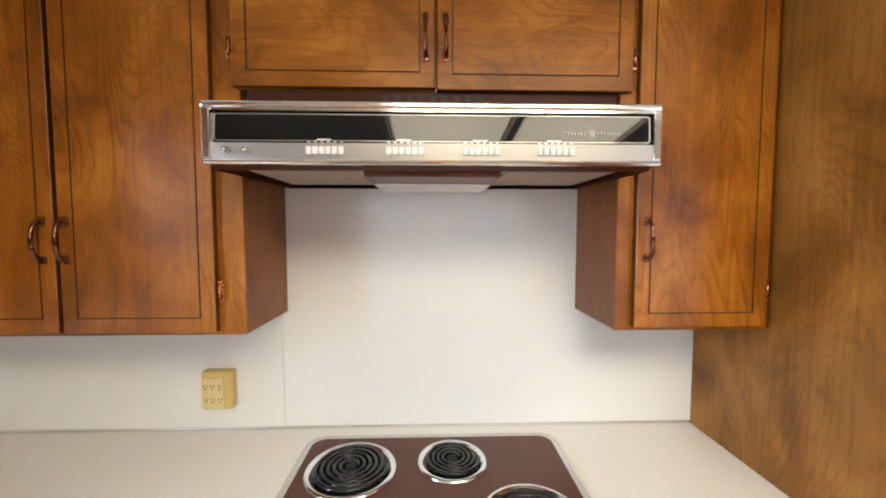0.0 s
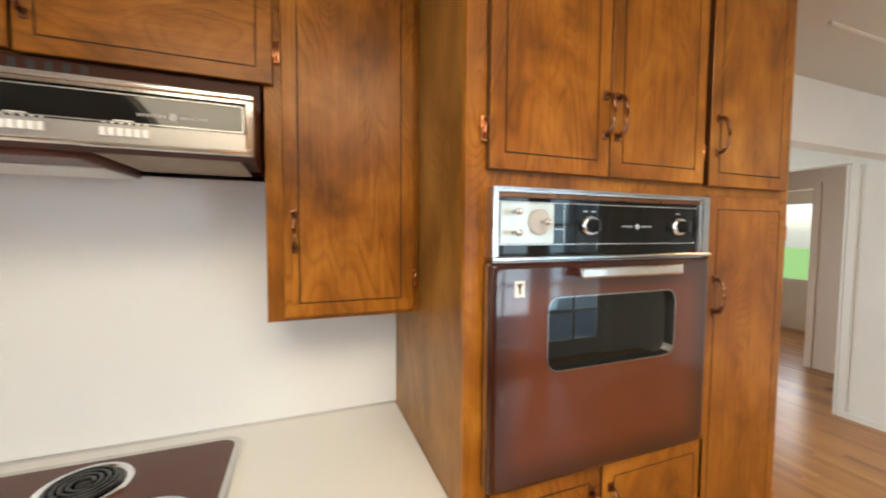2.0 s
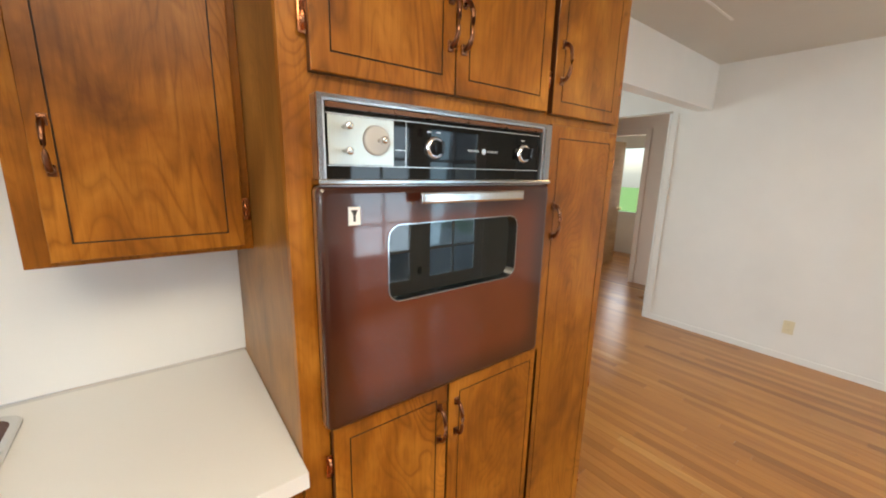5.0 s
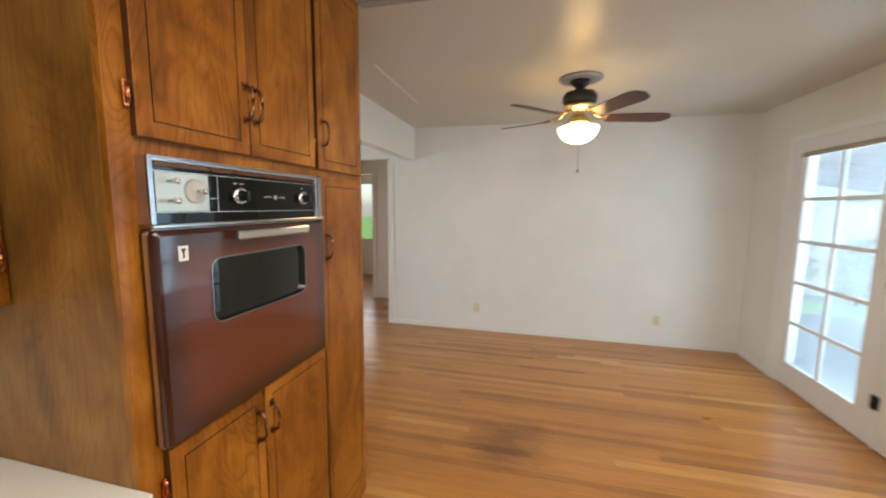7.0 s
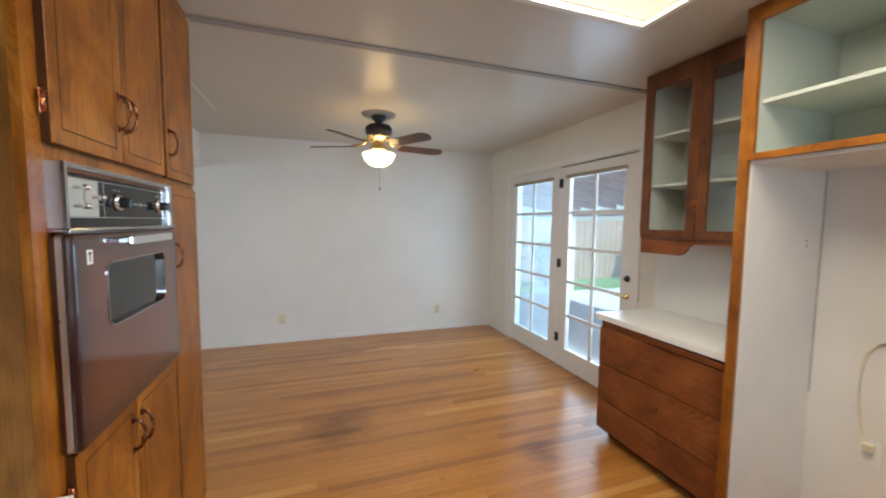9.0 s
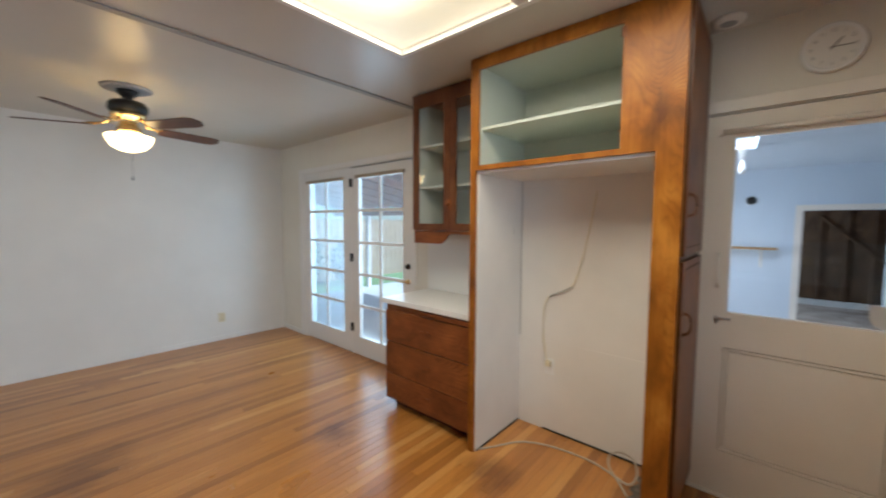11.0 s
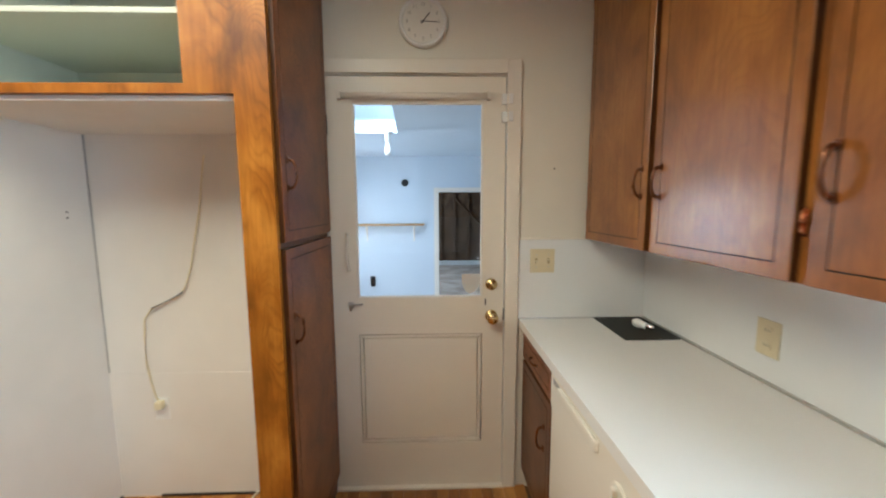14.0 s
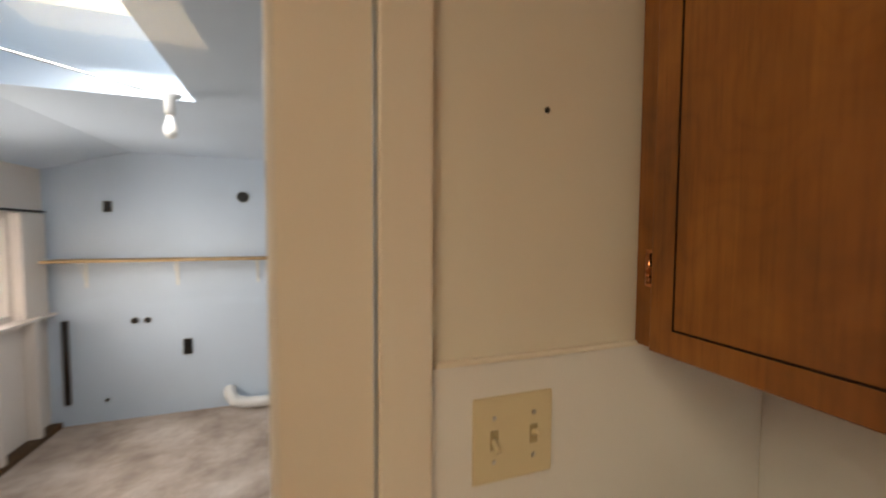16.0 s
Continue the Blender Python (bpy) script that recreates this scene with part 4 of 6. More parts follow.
solid("trim_moulding", boxes((-1.235, -0.884, SOUTH + 0.0005, SOUTH + 0.009, 1.298, 1.306), bevel=0.002), TRIM, "cream cap strip over the splashback", "trim", kind="structure")


# ---- counters and base cabinets ----
def counters():
    top = slab(bmesh.new(), flat, WEST + 0.002, 0.991, SOUTH + 0.003, NORTH - 0.006, [(-0.889, 1.0, -3.0, 0.715), (-1.46, -0.94, -0.79, -0.02)], 0.862, 0.90)
    solid("worktop", top, LAMINATE, "white laminate worktop running round the kitchen", "worktop")
    n = thing("base_cabinet", "birch base cabinet under the hob", "cabinet", (0.05, 1.06, 0))
    part("carcass", boxes((-0.90, 0.990, 0.77, 1.37, 0.10, 0.86)), WOOD, n)
    part("toe_kick", boxes((-0.90, 0.990, 0.83, 1.37, 0.0, 0.10)), BROWNDARK, n)
    f = Face("+x", -0.925)
    c = thing("base_cabinet", "red-brown birch base cabinet with drawer beside the back door", "cabinet", (-1.21, -2.01, 0))
    part("carcass", boxes((-1.50, -0.925, -2.246, -1.772, 0.10, 0.86)), WOOD_REDZ, c)
    part("toe_kick", boxes((-1.50, -0.985, -2.246, -1.772, 0.0, 0.10)), BROWNDARK, c)
    dr = cabinet_door(c, f, -2.225, -1.785, 0.715, 0.842, WOOD_RED, None, None, 0.03, name="drawer")
    bm = bmesh.new()
    pts = [f.spot(-2.005 + 0.045 * math.cos(math.pi * k / 8), 0.022 + 0.022 * math.sin(math.pi * k / 8), 0.782) for k in range(9)]
    tube(bm, pts, 0.005, 8)
    part("handle", bm, BRONZE, dr, "bronze drawer handle", True)
    cabinet_door(c, f, -2.225, -1.785, 0.12, 0.70, WOOD_REDZ, (-1.86, 0.52), (-2.232, 0.62, 0.2))
    s = thing("sink_cabinet", "red-brown birch cabinet under the sink", "cabinet", (-1.21, -0.2, 0))
    part("carcass", boxes((-1.50, -0.93, -1.098, -0.80, 0.10, 0.86), (-1.50, -0.93, -0.01, 0.70, 0.10, 0.86), (-0.955, -0.93, -0.80, -0.01, 0.10, 0.86)), WOOD_REDZ, s)
    part("toe_kick", boxes((-1.50, -0.985, -1.098, 0.70, 0.0, 0.10)), BROWNDARK, s)
    fs = Face("+x", -0.93)
    for u0, u1, hu in ((-1.085, -0.62, -0.655), (-0.61, -0.15, -0.575), (-0.14, 0.30, 0.26)):
        cabinet_door(s, fs, u0, u1, 0.12, 0.66, WOOD_REDZ, (hu, 0.56))
        cabinet_door(s, fs, u0, u1, 0.68, 0.842, WOOD_RED, None, None, 0.03, name="false_drawer")


def dishwasher():
    f = Face("+x", -0.925)
    CREAMPL = material("cream_enamel", (0.80, 0.75, 0.65), 0.28)
    d = thing("dishwasher", "cream-white built-in dishwasher under the worktop", "dishwasher", (-1.2, -1.435, 0))
    part("tub", boxes((-1.48, -0.925, -1.768, -1.102, 0.10, 0.858)), CREAMPL, d)
    p = part("control_panel", f.box(bmesh.new(), -1.765, -1.106, 0.0, 0.026, 0.715, 0.855, 0.004), CREAMPL, d)
    part("door", f.box(bmesh.new(), -1.765, -1.106, 0.0, 0.022, 0.12, 0.712, 0.004), CREAMPL, d)
    part("toe_kick", boxes((-1.48, -0.985, -1.765, -1.106, 0.0, 0.10)), BLACK, d)
    bm = bmesh.new()
    for k in range(6):
        f.box(bm, -1.735 + k * 0.014, -1.727 + k * 0.014, 0.026, 0.0268, 0.815, 0.835)
    part("vent", bm, GREY, p)
    part("latch", f.box(bmesh.new(), -1.66, -1.36, 0.026, 0.040, 0.806, 0.838, 0.006), CREAMPL, p)
    bm = bmesh.new()
    lathe(bm, [(0.0, 0.0), (0.034, 0.0), (0.033, 0.004), (0.030, 0.006), (0.0, 0.006)], f.spot(-1.245, 0.026, 0.772), f.out(), 28)
    f.box(bm, -1.251, -1.239, 0.032, 0.048, 0.746, 0.798, 0.003)
    part("dial", bm, CREAMPL, p, "round cream dial")


def sink():
    s = thing("sink", "white enamel sink with dark metal rim", "sink", (-1.2, -0.4, 0.72))
    F = lambda pts, z: [(x, y, z) for x, y in pts]
    bm = bmesh.new()
    levels = [(rounded(-1.462, -0.922, -0.808, -0.005, 0.055), 0.9035), (rounded(-1.452, -0.932, -0.798, -0.015, 0.05), 0.9035), (rounded(-1.44, -0.945, -0.785, -0.03, 0.045), 0.885),
              (rounded(-1.42, -0.965, -0.765, -0.05, 0.06), 0.73)]
    rows = [[bm.verts.new(p) for p in F(line, z)] for line, z in levels]
    for a, b in zip(rows, rows[1:]):
        for k in range(len(a)):
            bm.faces.new((a[k], a[(k + 1) % len(a)], b[(k + 1) % len(b)], b[k]))
    bm.faces.new(rows[-1])
    part("bowl", bm, LAMINATE, s)
    bm = bmesh.new()
    o, i = rounded(-1.466, -0.918, -0.812, -0.001, 0.058), rounded(-1.456, -0.928, -0.802, -0.011, 0.052)
    rows = [[bm.verts.new((x, y, z)) for x, y in line] for line, z in ((o, 0.9005), (o, 0.905), (i, 0.906), (i, 0.9005))]
    for a, b in zip(rows, rows[1:] + rows[:1]):
        for k in range(len(a)):
            bm.faces.new((a[k], a[(k + 1) % len(a)], b[(k + 1) % len(b)], b[k]))
    part("rim", bm, DARKMETAL, s, "dark metal rim")
    bm = bmesh.new()
    lathe(bm, [(0.0, 0.0), (0.04, 0.0), (0.042, 0.004), (0.0, 0.004)], (-1.19, -0.4, 0.7305), (0, 0, 1), 20)
    part("drain", bm, STEEL, s)


def cooktop():
    c = thing("cooktop", "brown enamel electric cooktop with four coil burners", "cooktop", (0.095, 1.05, 0.90))
    hx = Face("-y", 0)
    x0, x1, y0, y1 = -0.298, 0.488, 0.79, 1.316
    lines = [(rounded(x0, x1, y0, y1, 0.05), 0.9005), (rounded(x0, x1, y0, y1, 0.05), 0.905), (rounded(x0 + 0.006, x1 - 0.006, y0 + 0.006, y1 - 0.006, 0.046), 0.909),
             (rounded(x0 + 0.020, x1 - 0.020, y0 + 0.020, y1 - 0.020, 0.04), 0.906)]
    bm = bmesh.new()
    rows = [[bm.verts.new((x, y, z)) for x, y in line] for line, z in lines]
    for a, b in zip(rows, rows[1:]):
        for k in range(len(a)):
            bm.faces.new((a[k], a[(k + 1) % len(a)], b[(k + 1) % len(b)], b[k]))
    part("steel_rim", bm, STEEL, c, "brushed steel rim")
    bm = bmesh.new()
    bm.faces.new([bm.verts.new((x, y, 0.9062)) for x, y in rounded(x0 + 0.019, x1 - 0.019, y0 + 0.019, y1 - 0.019, 0.04)])
    part("enamel_top", bm, BROWN, c, "brown enamel top")
    for bx, by, r in ((-0.133, 1.142, 0.126), (0.150, 1.172, 0.100), (0.325, 0.940, 0.126), (-0.095, 0.885, 0.100)):
        bm = bmesh.new()
        lathe(bm, [(r, 0.0), (r, 0.003), (r - 0.006, 0.008), (r - 0.014, 0.007), (r - 0.017, 0.001)], (bx, by, 0.9062), (0, 0, 1), 40)
        b = part("burner", bm, CHROME, c, "chrome ringed coil burner", True)
        bm = bmesh.new()
        lathe(bm, [(r - 0.016, 0.0012), (r * 0.3, 0.0008), (0.0, 0.0008)], (bx, by, 0.9064), (0, 0, 1), 32)
        part("drip_bowl", bm, BLACK, b)
        bm = bmesh.new()
        turns = 5 if r > 0.11 else 4
        pts = []
        for k in range(turns * 26 + 1):
            a = 2 * math.pi * k / 26
            rr = 0.020 + (r - 0.043) * k / (turns * 26)
            pts.append((bx + rr * math.cos(a), by + rr * math.sin(a), 0.9165))
        tube(bm, pts, 0.0062 if r > 0.11 else 0.0056, 6)
        part("coil", bm, COIL, b, "black spiral heating coil", True)
        bm = bmesh.new()
        for k in range(3):
            a = math.radians(90 + 120 * k)
            tube(bm, [(bx, by, 0.909), (bx + (r - 0.02) * math.cos(a), by + (r - 0.02) * math.sin(a), 0.909)], 0.003, 4)
        lathe(bm, [(0.0, 0.0), (0.015, 0.0), (0.014, 0.008), (0.0, 0.009)], (bx, by, 0.909), (0, 0, 1), 16)
        part("coil_support", bm, DARKMETAL, b)


counters()
dishwasher()
sink()
cooktop()


# ---- sink side upper cabinets ----
def west_corner_upper():
    """Cabinet out of view beyond the sink window, added to shade the hob cabinets."""
    f = Face("+x", -1.24)
    a = thing("upper_cabinet", "unseen birch corner upper cabinet added to shade the cabinets by the hob", "cabinet", (-1.38, 0.69, 1.30), "kitchen wall cabinets")
    part("carcass", boxes((-1.510, -1.24, 0.30, 1.072, 1.302, 2.486)), WOOD_WEST, a)
    cabinet_door(a, f, 0.31, 0.68, 1.304, 2.455, WOOD_WEST, (0.65, 1.54))
    cabinet_door(a, f, 0.69, 1.060, 1.304, 2.455, WOOD_WEST, (0.72, 1.54))


def west_uppers():
    f = Face("+x", -1.215)
    a = thing("upper_cabinet", "birch upper cabinets over the sink counter, toned for the light there", "cabinet", (-1.38, -1.57, 1.30), "kitchen wall cabinets")
    part("carcass", boxes((-1.510, -1.215, -2.246, -0.905, 1.302, 2.486)), WOOD_WEST, a)
    bm = slab(bmesh.new(), f.spot, -2.246, -0.905, 1.302, 2.486, [(-2.19, -1.73, 1.33, 2.44), (-1.66, -1.19, 1.33, 2.44), (-1.13, -0.95, 1.33, 2.44)], -0.001, 0.006)
    part("face_frame", bm, WOOD_WEST, a)
    f = Face("+x", -1.209)
    cabinet_door(a, f, -2.205, -1.713, 1.304, 2.455, WOOD_WEST, (-1.742, 1.540), (-2.214, 1.42, 2.36))
    cabinet_door(a, f, -1.676, -1.180, 1.304, 2.455, WOOD_WEST, (-1.634, 1.535), (-1.171, 1.43, 2.36))
    cabinet_door(a, f, -1.146, -0.940, 1.304, 2.455, WOOD_WEST, (-1.110, 1.522), (-0.931, 1.40, 2.36))


west_uppers()
west_corner_upper()


# ---- tall refrigerator surround ----
def fridge_surround():
    t = thing("refrigerator_surround", "tall birch refrigerator surround with open cubby above an empty bay", "cabinet", (0.6, -1.95, 0))
    f = Face("+y", -1.66)
    bm = slab(bmesh.new(), f.spot, 0.040, 1.176, 0.0, 2.486, [(0.300, 1.118, 1.842, 2.415), (0.150, 1.136, -0.1, 1.812)], -0.02, 0.0)
    part("face_frame", bm, WOOD, t, "orange birch face frame")
    part("side_panel", boxes((1.1285, 1.1715, -2.246, -1.681, 0.0, 1.812)), ALCOVE, t, "white painted inner side")
    part("side_panel", boxes((1.1185, 1.1715, -2.246, -1.681, 1.842, 2.486)), GREEN_IN, t)
    part("side_panel", boxes((0.047, 0.149, -2.246, -1.681, 0.0, 1.812)), ALCOVE, t)
    part("side_panel", boxes((0.047, 0.299, -2.246, -1.681, 1.842, 2.486)), GREEN_IN, t)
    part("outer_skin", boxes((0.0442, 0.0468, -2.246, -1.681, 0.0, 2.486)), WOOD_REDZ, t)
    part("back_panel", boxes((0.149, 1.1285, -2.246, -2.236, 0.0, 1.812)), ALCOVE, t, "worn white back of the bay")
    part("back_panel", boxes((0.299, 1.1185, -2.246, -2.236, 1.842, 2.486)), GREEN_IN, t, "pale green back of the cubby")
    part("bay_ceiling", boxes((0.149, 1.1285, -2.236, -1.681, 1.795, 1.811)), ALCOVE, t)
    part("back_panel", boxes((0.149, 1.1285, -2.236, -2.2335, 0.0, 0.655)), ALCOVE, t, "patched lower back of the bay")
    part("cubby_floor", boxes((0.299, 1.1185, -2.236, -1.681, 1.830, 1.8435)), GREEN_IN, t)
    part("cubby_top", boxes((0.299, 1.1185, -2.236, -1.681, 2.44, 2.486)), GREEN_IN, t)
    part("cubby_shelf", boxes((0.299, 1.1185, -2.236, -1.70, 2.062, 2.080), bevel=0.002), GREEN_IN, t, "pale painted shelf")
    s = Face("-x", 0.044)
    cabinet_door(t, s, -2.235, -1.685, 1.345, 2.44, WOOD_RED, (-1.735, 1.572), (-2.241, 1.45, 2.35))
    cabinet_door(t, s, -2.235, -1.685, 0.10, 1.322, WOOD_RED, (-1.735, 1.038), (-2.241, 1.2, 0.25))


def bay_things():
    b = Face("+y", -2.236)
    o = thing("wall_outlet", "white outlet with an old plug in the empty bay", "outlet", (0.886, -2.23, 0.43))
    part("cover_plate", b.box(bmesh.new(), 0.851, 0.921, 0.0, 0.005, 0.415, 0.530, 0.002), WHITEPL, o)
    part("plug", b.box(bmesh.new(), 0.868, 0.904, 0.005, 0.038, 0.480, 0.520, 0.008), IVORY, o)
    bm = bmesh.new()
    HOSE = material("grey_tan_hose", (0.42, 0.37, 0.30), 0.5)
    pts = [(0.590, 1.70), (0.60, 1.62), (0.625, 1.48), (0.656, 1.322), (0.690, 1.18), (0.72, 1.085), (0.76, 1.045), (0.83, 1.01), (0.894, 0.979), (0.925, 0.93), (0.938, 0.84),
           (0.935, 0.70), (0.925, 0.60), (0.905, 0.53), (0.886, 0.505)]
    tube(bm, [b.spot(u, 0.006 + 0.006 * (k % 2), z) for k, (u, z) in enumerate(pts)], 0.0035, 6)
    cord = solid("power_cord", bm, IVORY, "thin ivory cord hanging on the bay wall", "cord", smooth=True)
    bm = bmesh.new()
    pts = []
    for x, y, z in ((1.13, -1.70, 0.006), (1.06, -1.80, 0.006), (0.97, -1.97, 0.006), (0.82, -2.05, 0.006), (0.65, -2.075, 0.006), (0.50, -2.075, 0.006), (0.36, -2.02, 0.008), (0.27, -1.96, 0.02),
                    (0.24, -2.02, 0.06), (0.28, -2.12, 0.09), (0.38, -2.17, 0.085), (0.44, -2.15, 0.05), (0.42, -2.07, 0.02), (0.33, -1.98, 0.008), (0.27, -1.90, 0.006)):
        pts.append(Vector((x, y, z)))
    fine = []
    for k in range(len(pts) - 1):
        for s in range(4):
            fine.append(pts[k].lerp(pts[k + 1], s / 4))
    fine.append(pts[-1])
    for _ in range(3):
        fine = [fine[0]] + [(fine[k - 1] + fine[k] * 2 + fine[k + 1]) / 4 for k in range(1, len(fine) - 1)] + [fine[-1]]
    tube(bm, fine, 0.006, 8)
    solid("water_hose", bm, HOSE, "looped grey-tan hose lying on the bay floor", "hose", smooth=True)


def bay_gap():
    # Thin solid black strips along the back and left foot of the bay.
    solid("trim_bay_gap", boxes((0.15, 0.93, -2.2333, -2.228, 0.0005, 0.012), (1.121, 1.1275, -2.23, -1.69, 0.0005, 0.010)), INK, "dark strips along the foot of the bay", "trim", kind="structure")
    b = Face("+y", -2.236)
    bm = bmesh.new()
    tube(bm, [b.spot(0.735, 0.012, 1.062), b.spot(0.78, 0.014, 1.035), b.spot(0.83, 0.014, 1.01), b.spot(0.885, 0.016, 0.985)], 0.0045, 6)
    solid("cord_splice", bm, GREY, "short grey spliced piece of cord", "cord", smooth=True)


def bay_marks():
    """Open joints in the bay corners, a nail, and the hinge leaf left on the cubby frame."""
    solid("trim_bay_joint", boxes((1.1235, 1.1282, -2.2355, -2.2315, 0.66, 1.794), (0.1493, 0.1515, -2.2355, -2.2325, 0.66, 1.794)), GREY, "grey open joint in the bay corner", "trim", kind="structure")
    for y, z in ((-2.12, 1.42), (-2.12, 1.445)):
        bm = bmesh.new()
        lathe(bm, [(0.0, 0.0), (0.005, 0.0), (0.004, 0.002), (0.0, 0.0025)], Vector((1.1284, y, z)), (-1, 0, 0), 10)
        solid("screw", bm, INK, "dark screw head in the bay side", "screw", "bay screws")
    b = thing("hinge_leaf", "small worn bronze hinge leaf on the cubby frame", "hinge", (0.296, -1.66, 2.36))
    f = Face("+y", -1.66)
    part("leaf", f.box(bmesh.new(), 0.286, 0.304, 0.0005, 0.003, 2.345, 2.395, 0.001), BRONZE, b)
    bm = bmesh.new()
    tube(bm, [f.spot(0.304, 0.004, 2.35), f.spot(0.304, 0.004, 2.39)], 0.0035, 8)
    part("barrel", bm, BRONZE, b)


bay_gap()
bay_marks()


def bay_floor_patch():
    rnd = random.Random(9)
    bm = bmesh.new()
    left, right = [], []
    for k in range(15):
        y = -2.22 + 0.56 * k / 14
        left.append(bm.verts.new((0.152, y, 0.0025)))
        right.append(bm.verts.new((0.262 + rnd.uniform(-0.02, 0.02), y, 0.0025)))
    for k in range(14):
        bm.faces.new((left[k], right[k], right[k + 1], left[k + 1]))
    solid("floor_patch", bm, stained("worn_underlay", (0.05, 0.04, 0.03), (0.12, 0.10, 0.08), (0.30, 0.27, 0.22), 14.0, 0.85), "torn grey-brown flooring remnant in the empty bay", "floor patch")


def buffet():
    f = Face("+y", -1.722)
    b = thing("buffet_cabinet", "red-brown birch drawer cabinet beside the refrigerator bay", "cabinet", (1.61, -1.98, 0))
    part("carcass", boxes((1.174, 2.046, -2.20, -1.722, 0.07, 0.848)), WOOD_RED, b)
    part("toe_kick", boxes((1.174, 2.02, -2.20, -1.79, 0.0, 0.07)), BROWNDARK, b)
    for z0, z1 in ((0.548, 0.800), (0.289, 0.545), (0.075, 0.286)):
        bm = bmesh.new()
        f.box(bm, 1.180, 2.044, 0.0, 0.018, z0 + 0.002, z1 - 0.002, 0.0025)
        d = part("drawer", bm, WOOD_RED, b)
        bm = bmesh.new()
        f.box(bm, 1.56, 1.66, 0.018, 0.026, z0 + (z1 - z0) * 0.48, z0 + (z1 - z0) * 0.58, 0.003)
        part("finger_pull", bm, WOOD_RED, d)
    bm = bmesh.new()
    f.box(bm, 1.20, 1.66, 0.0, 0.030, 0.808, 0.838, 0.003)
    part("cutting_board", bm, WOOD_RED, b, "pull-out board edge under the top")
    solid("worktop", boxes((1.174, 2.092, -2.246, -1.694, 0.850, 0.888), bevel=0.002), LAMINATE, "white laminate top of the drawer cabinet", "worktop")
    solid("splashback", boxes((1.174, 2.092, SOUTH + 0.001, SOUTH + 0.004, 0.888, 1.40)), LAMINATE, "white laminate splashback over the drawer cabinet", "splashback", kind="structure")


def glass_cabinet():
    f = Face("+y", -1.905)
    c = thing("glass_cabinet", "red-brown birch wall cabinet with two glazed doors", "cabinet", (1.55, -2.07, 1.43))
    part("side_panel", boxes((1.902, 1.922, -2.246, -1.905, 1.43, 2.486)), WOOD_REDZ, c)
    part("side_panel", boxes((1.180, 1.200, -2.246, -1.905, 1.43, 2.486)), WOOD_REDZ, c)
    part("bottom", boxes((1.200, 1.902, -2.236, -1.905, 1.43, 1.450)), WOOD_RED, c)
    part("top", boxes((1.200, 1.902, -2.236, -1.905, 2.44, 2.486)), WOOD_RED, c)
    part("back", boxes((1.200, 1.902, -2.246, -2.236, 1.43, 2.486)), GREEN_IN, c)
    for a, b in ((1.200, 1.203), (1.899, 1.902)):
        part("lining", boxes((a, b, -2.236, -1.908, 1.450, 2.44)), GREEN_IN, c, "pale green painted lining")
    part("lining", boxes((1.203, 1.899, -2.236, -1.908, 1.450, 1.453)), GREEN_IN, c)
    for z in (1.77, 2.09):
        part("shelf", boxes((1.204, 1.898, -2.235, -1.94, z - 0.009, z + 0.009), bevel=0.001), GREEN_IN, c, "pale painted shelf")
    for u0, u1, inner in ((1.184, 1.537, 1), (1.541, 1.920, -1)):
        bm = bmesh.new()
        w = 0.058
        f.box(bm, u0, u0 + w, 0.0, 0.019, 1.435, 2.482, 0.002)
        f.box(bm, u1 - w, u1, 0.0, 0.019, 1.435, 2.482, 0.002)
        f.box(bm, u0 + w, u1 - w, 0.0, 0.0188, 1.435, 1.435 + 0.05, 0.002)
        f.box(bm, u0 + w, u1 - w, 0.0, 0.0188, 2.482 - 0.105, 2.482, 0.002)
        d = part("door", bm, WOOD_REDZ, c)
        p = part("pane", f.box(bmesh.new(), u0 + w, u1 - w, 0.008, 0.011, 1.485, 2.377), GLASS, d)
        p.visible_shadow = False
    bm = bmesh.new()
    f.box(bm, 1.515, 1.565, 0.019, 0.026, 1.585, 1.665, 0.004)
    lathe(bm, [(0.0, 0.0), (0.008, 0.0), (0.008, 0.012), (0.017, 0.018), (0.014, 0.028), (0.0, 0.030)], f.spot(1.54, 0.026, 1.627), f.out(), 18)
    part("knob", bm, WOOD_RED, c, "turned wooden knob", True)
    bm = bmesh.new()
    prism(bm, [(1.922, 1.428), (1.922, 1.330), (1.64, 1.330), (1.605, 1.350), (1.58, 1.385), (1.55, 1.405), (1.20, 1.405), (1.20, 1.428)], -0.02, 0.0, f)
    part("valance", bm, WOOD_RED, c, "shaped valance under the cabinet")


fridge_surround()
bay_things()
bay_floor_patch()
buffet()
glass_cabinet()


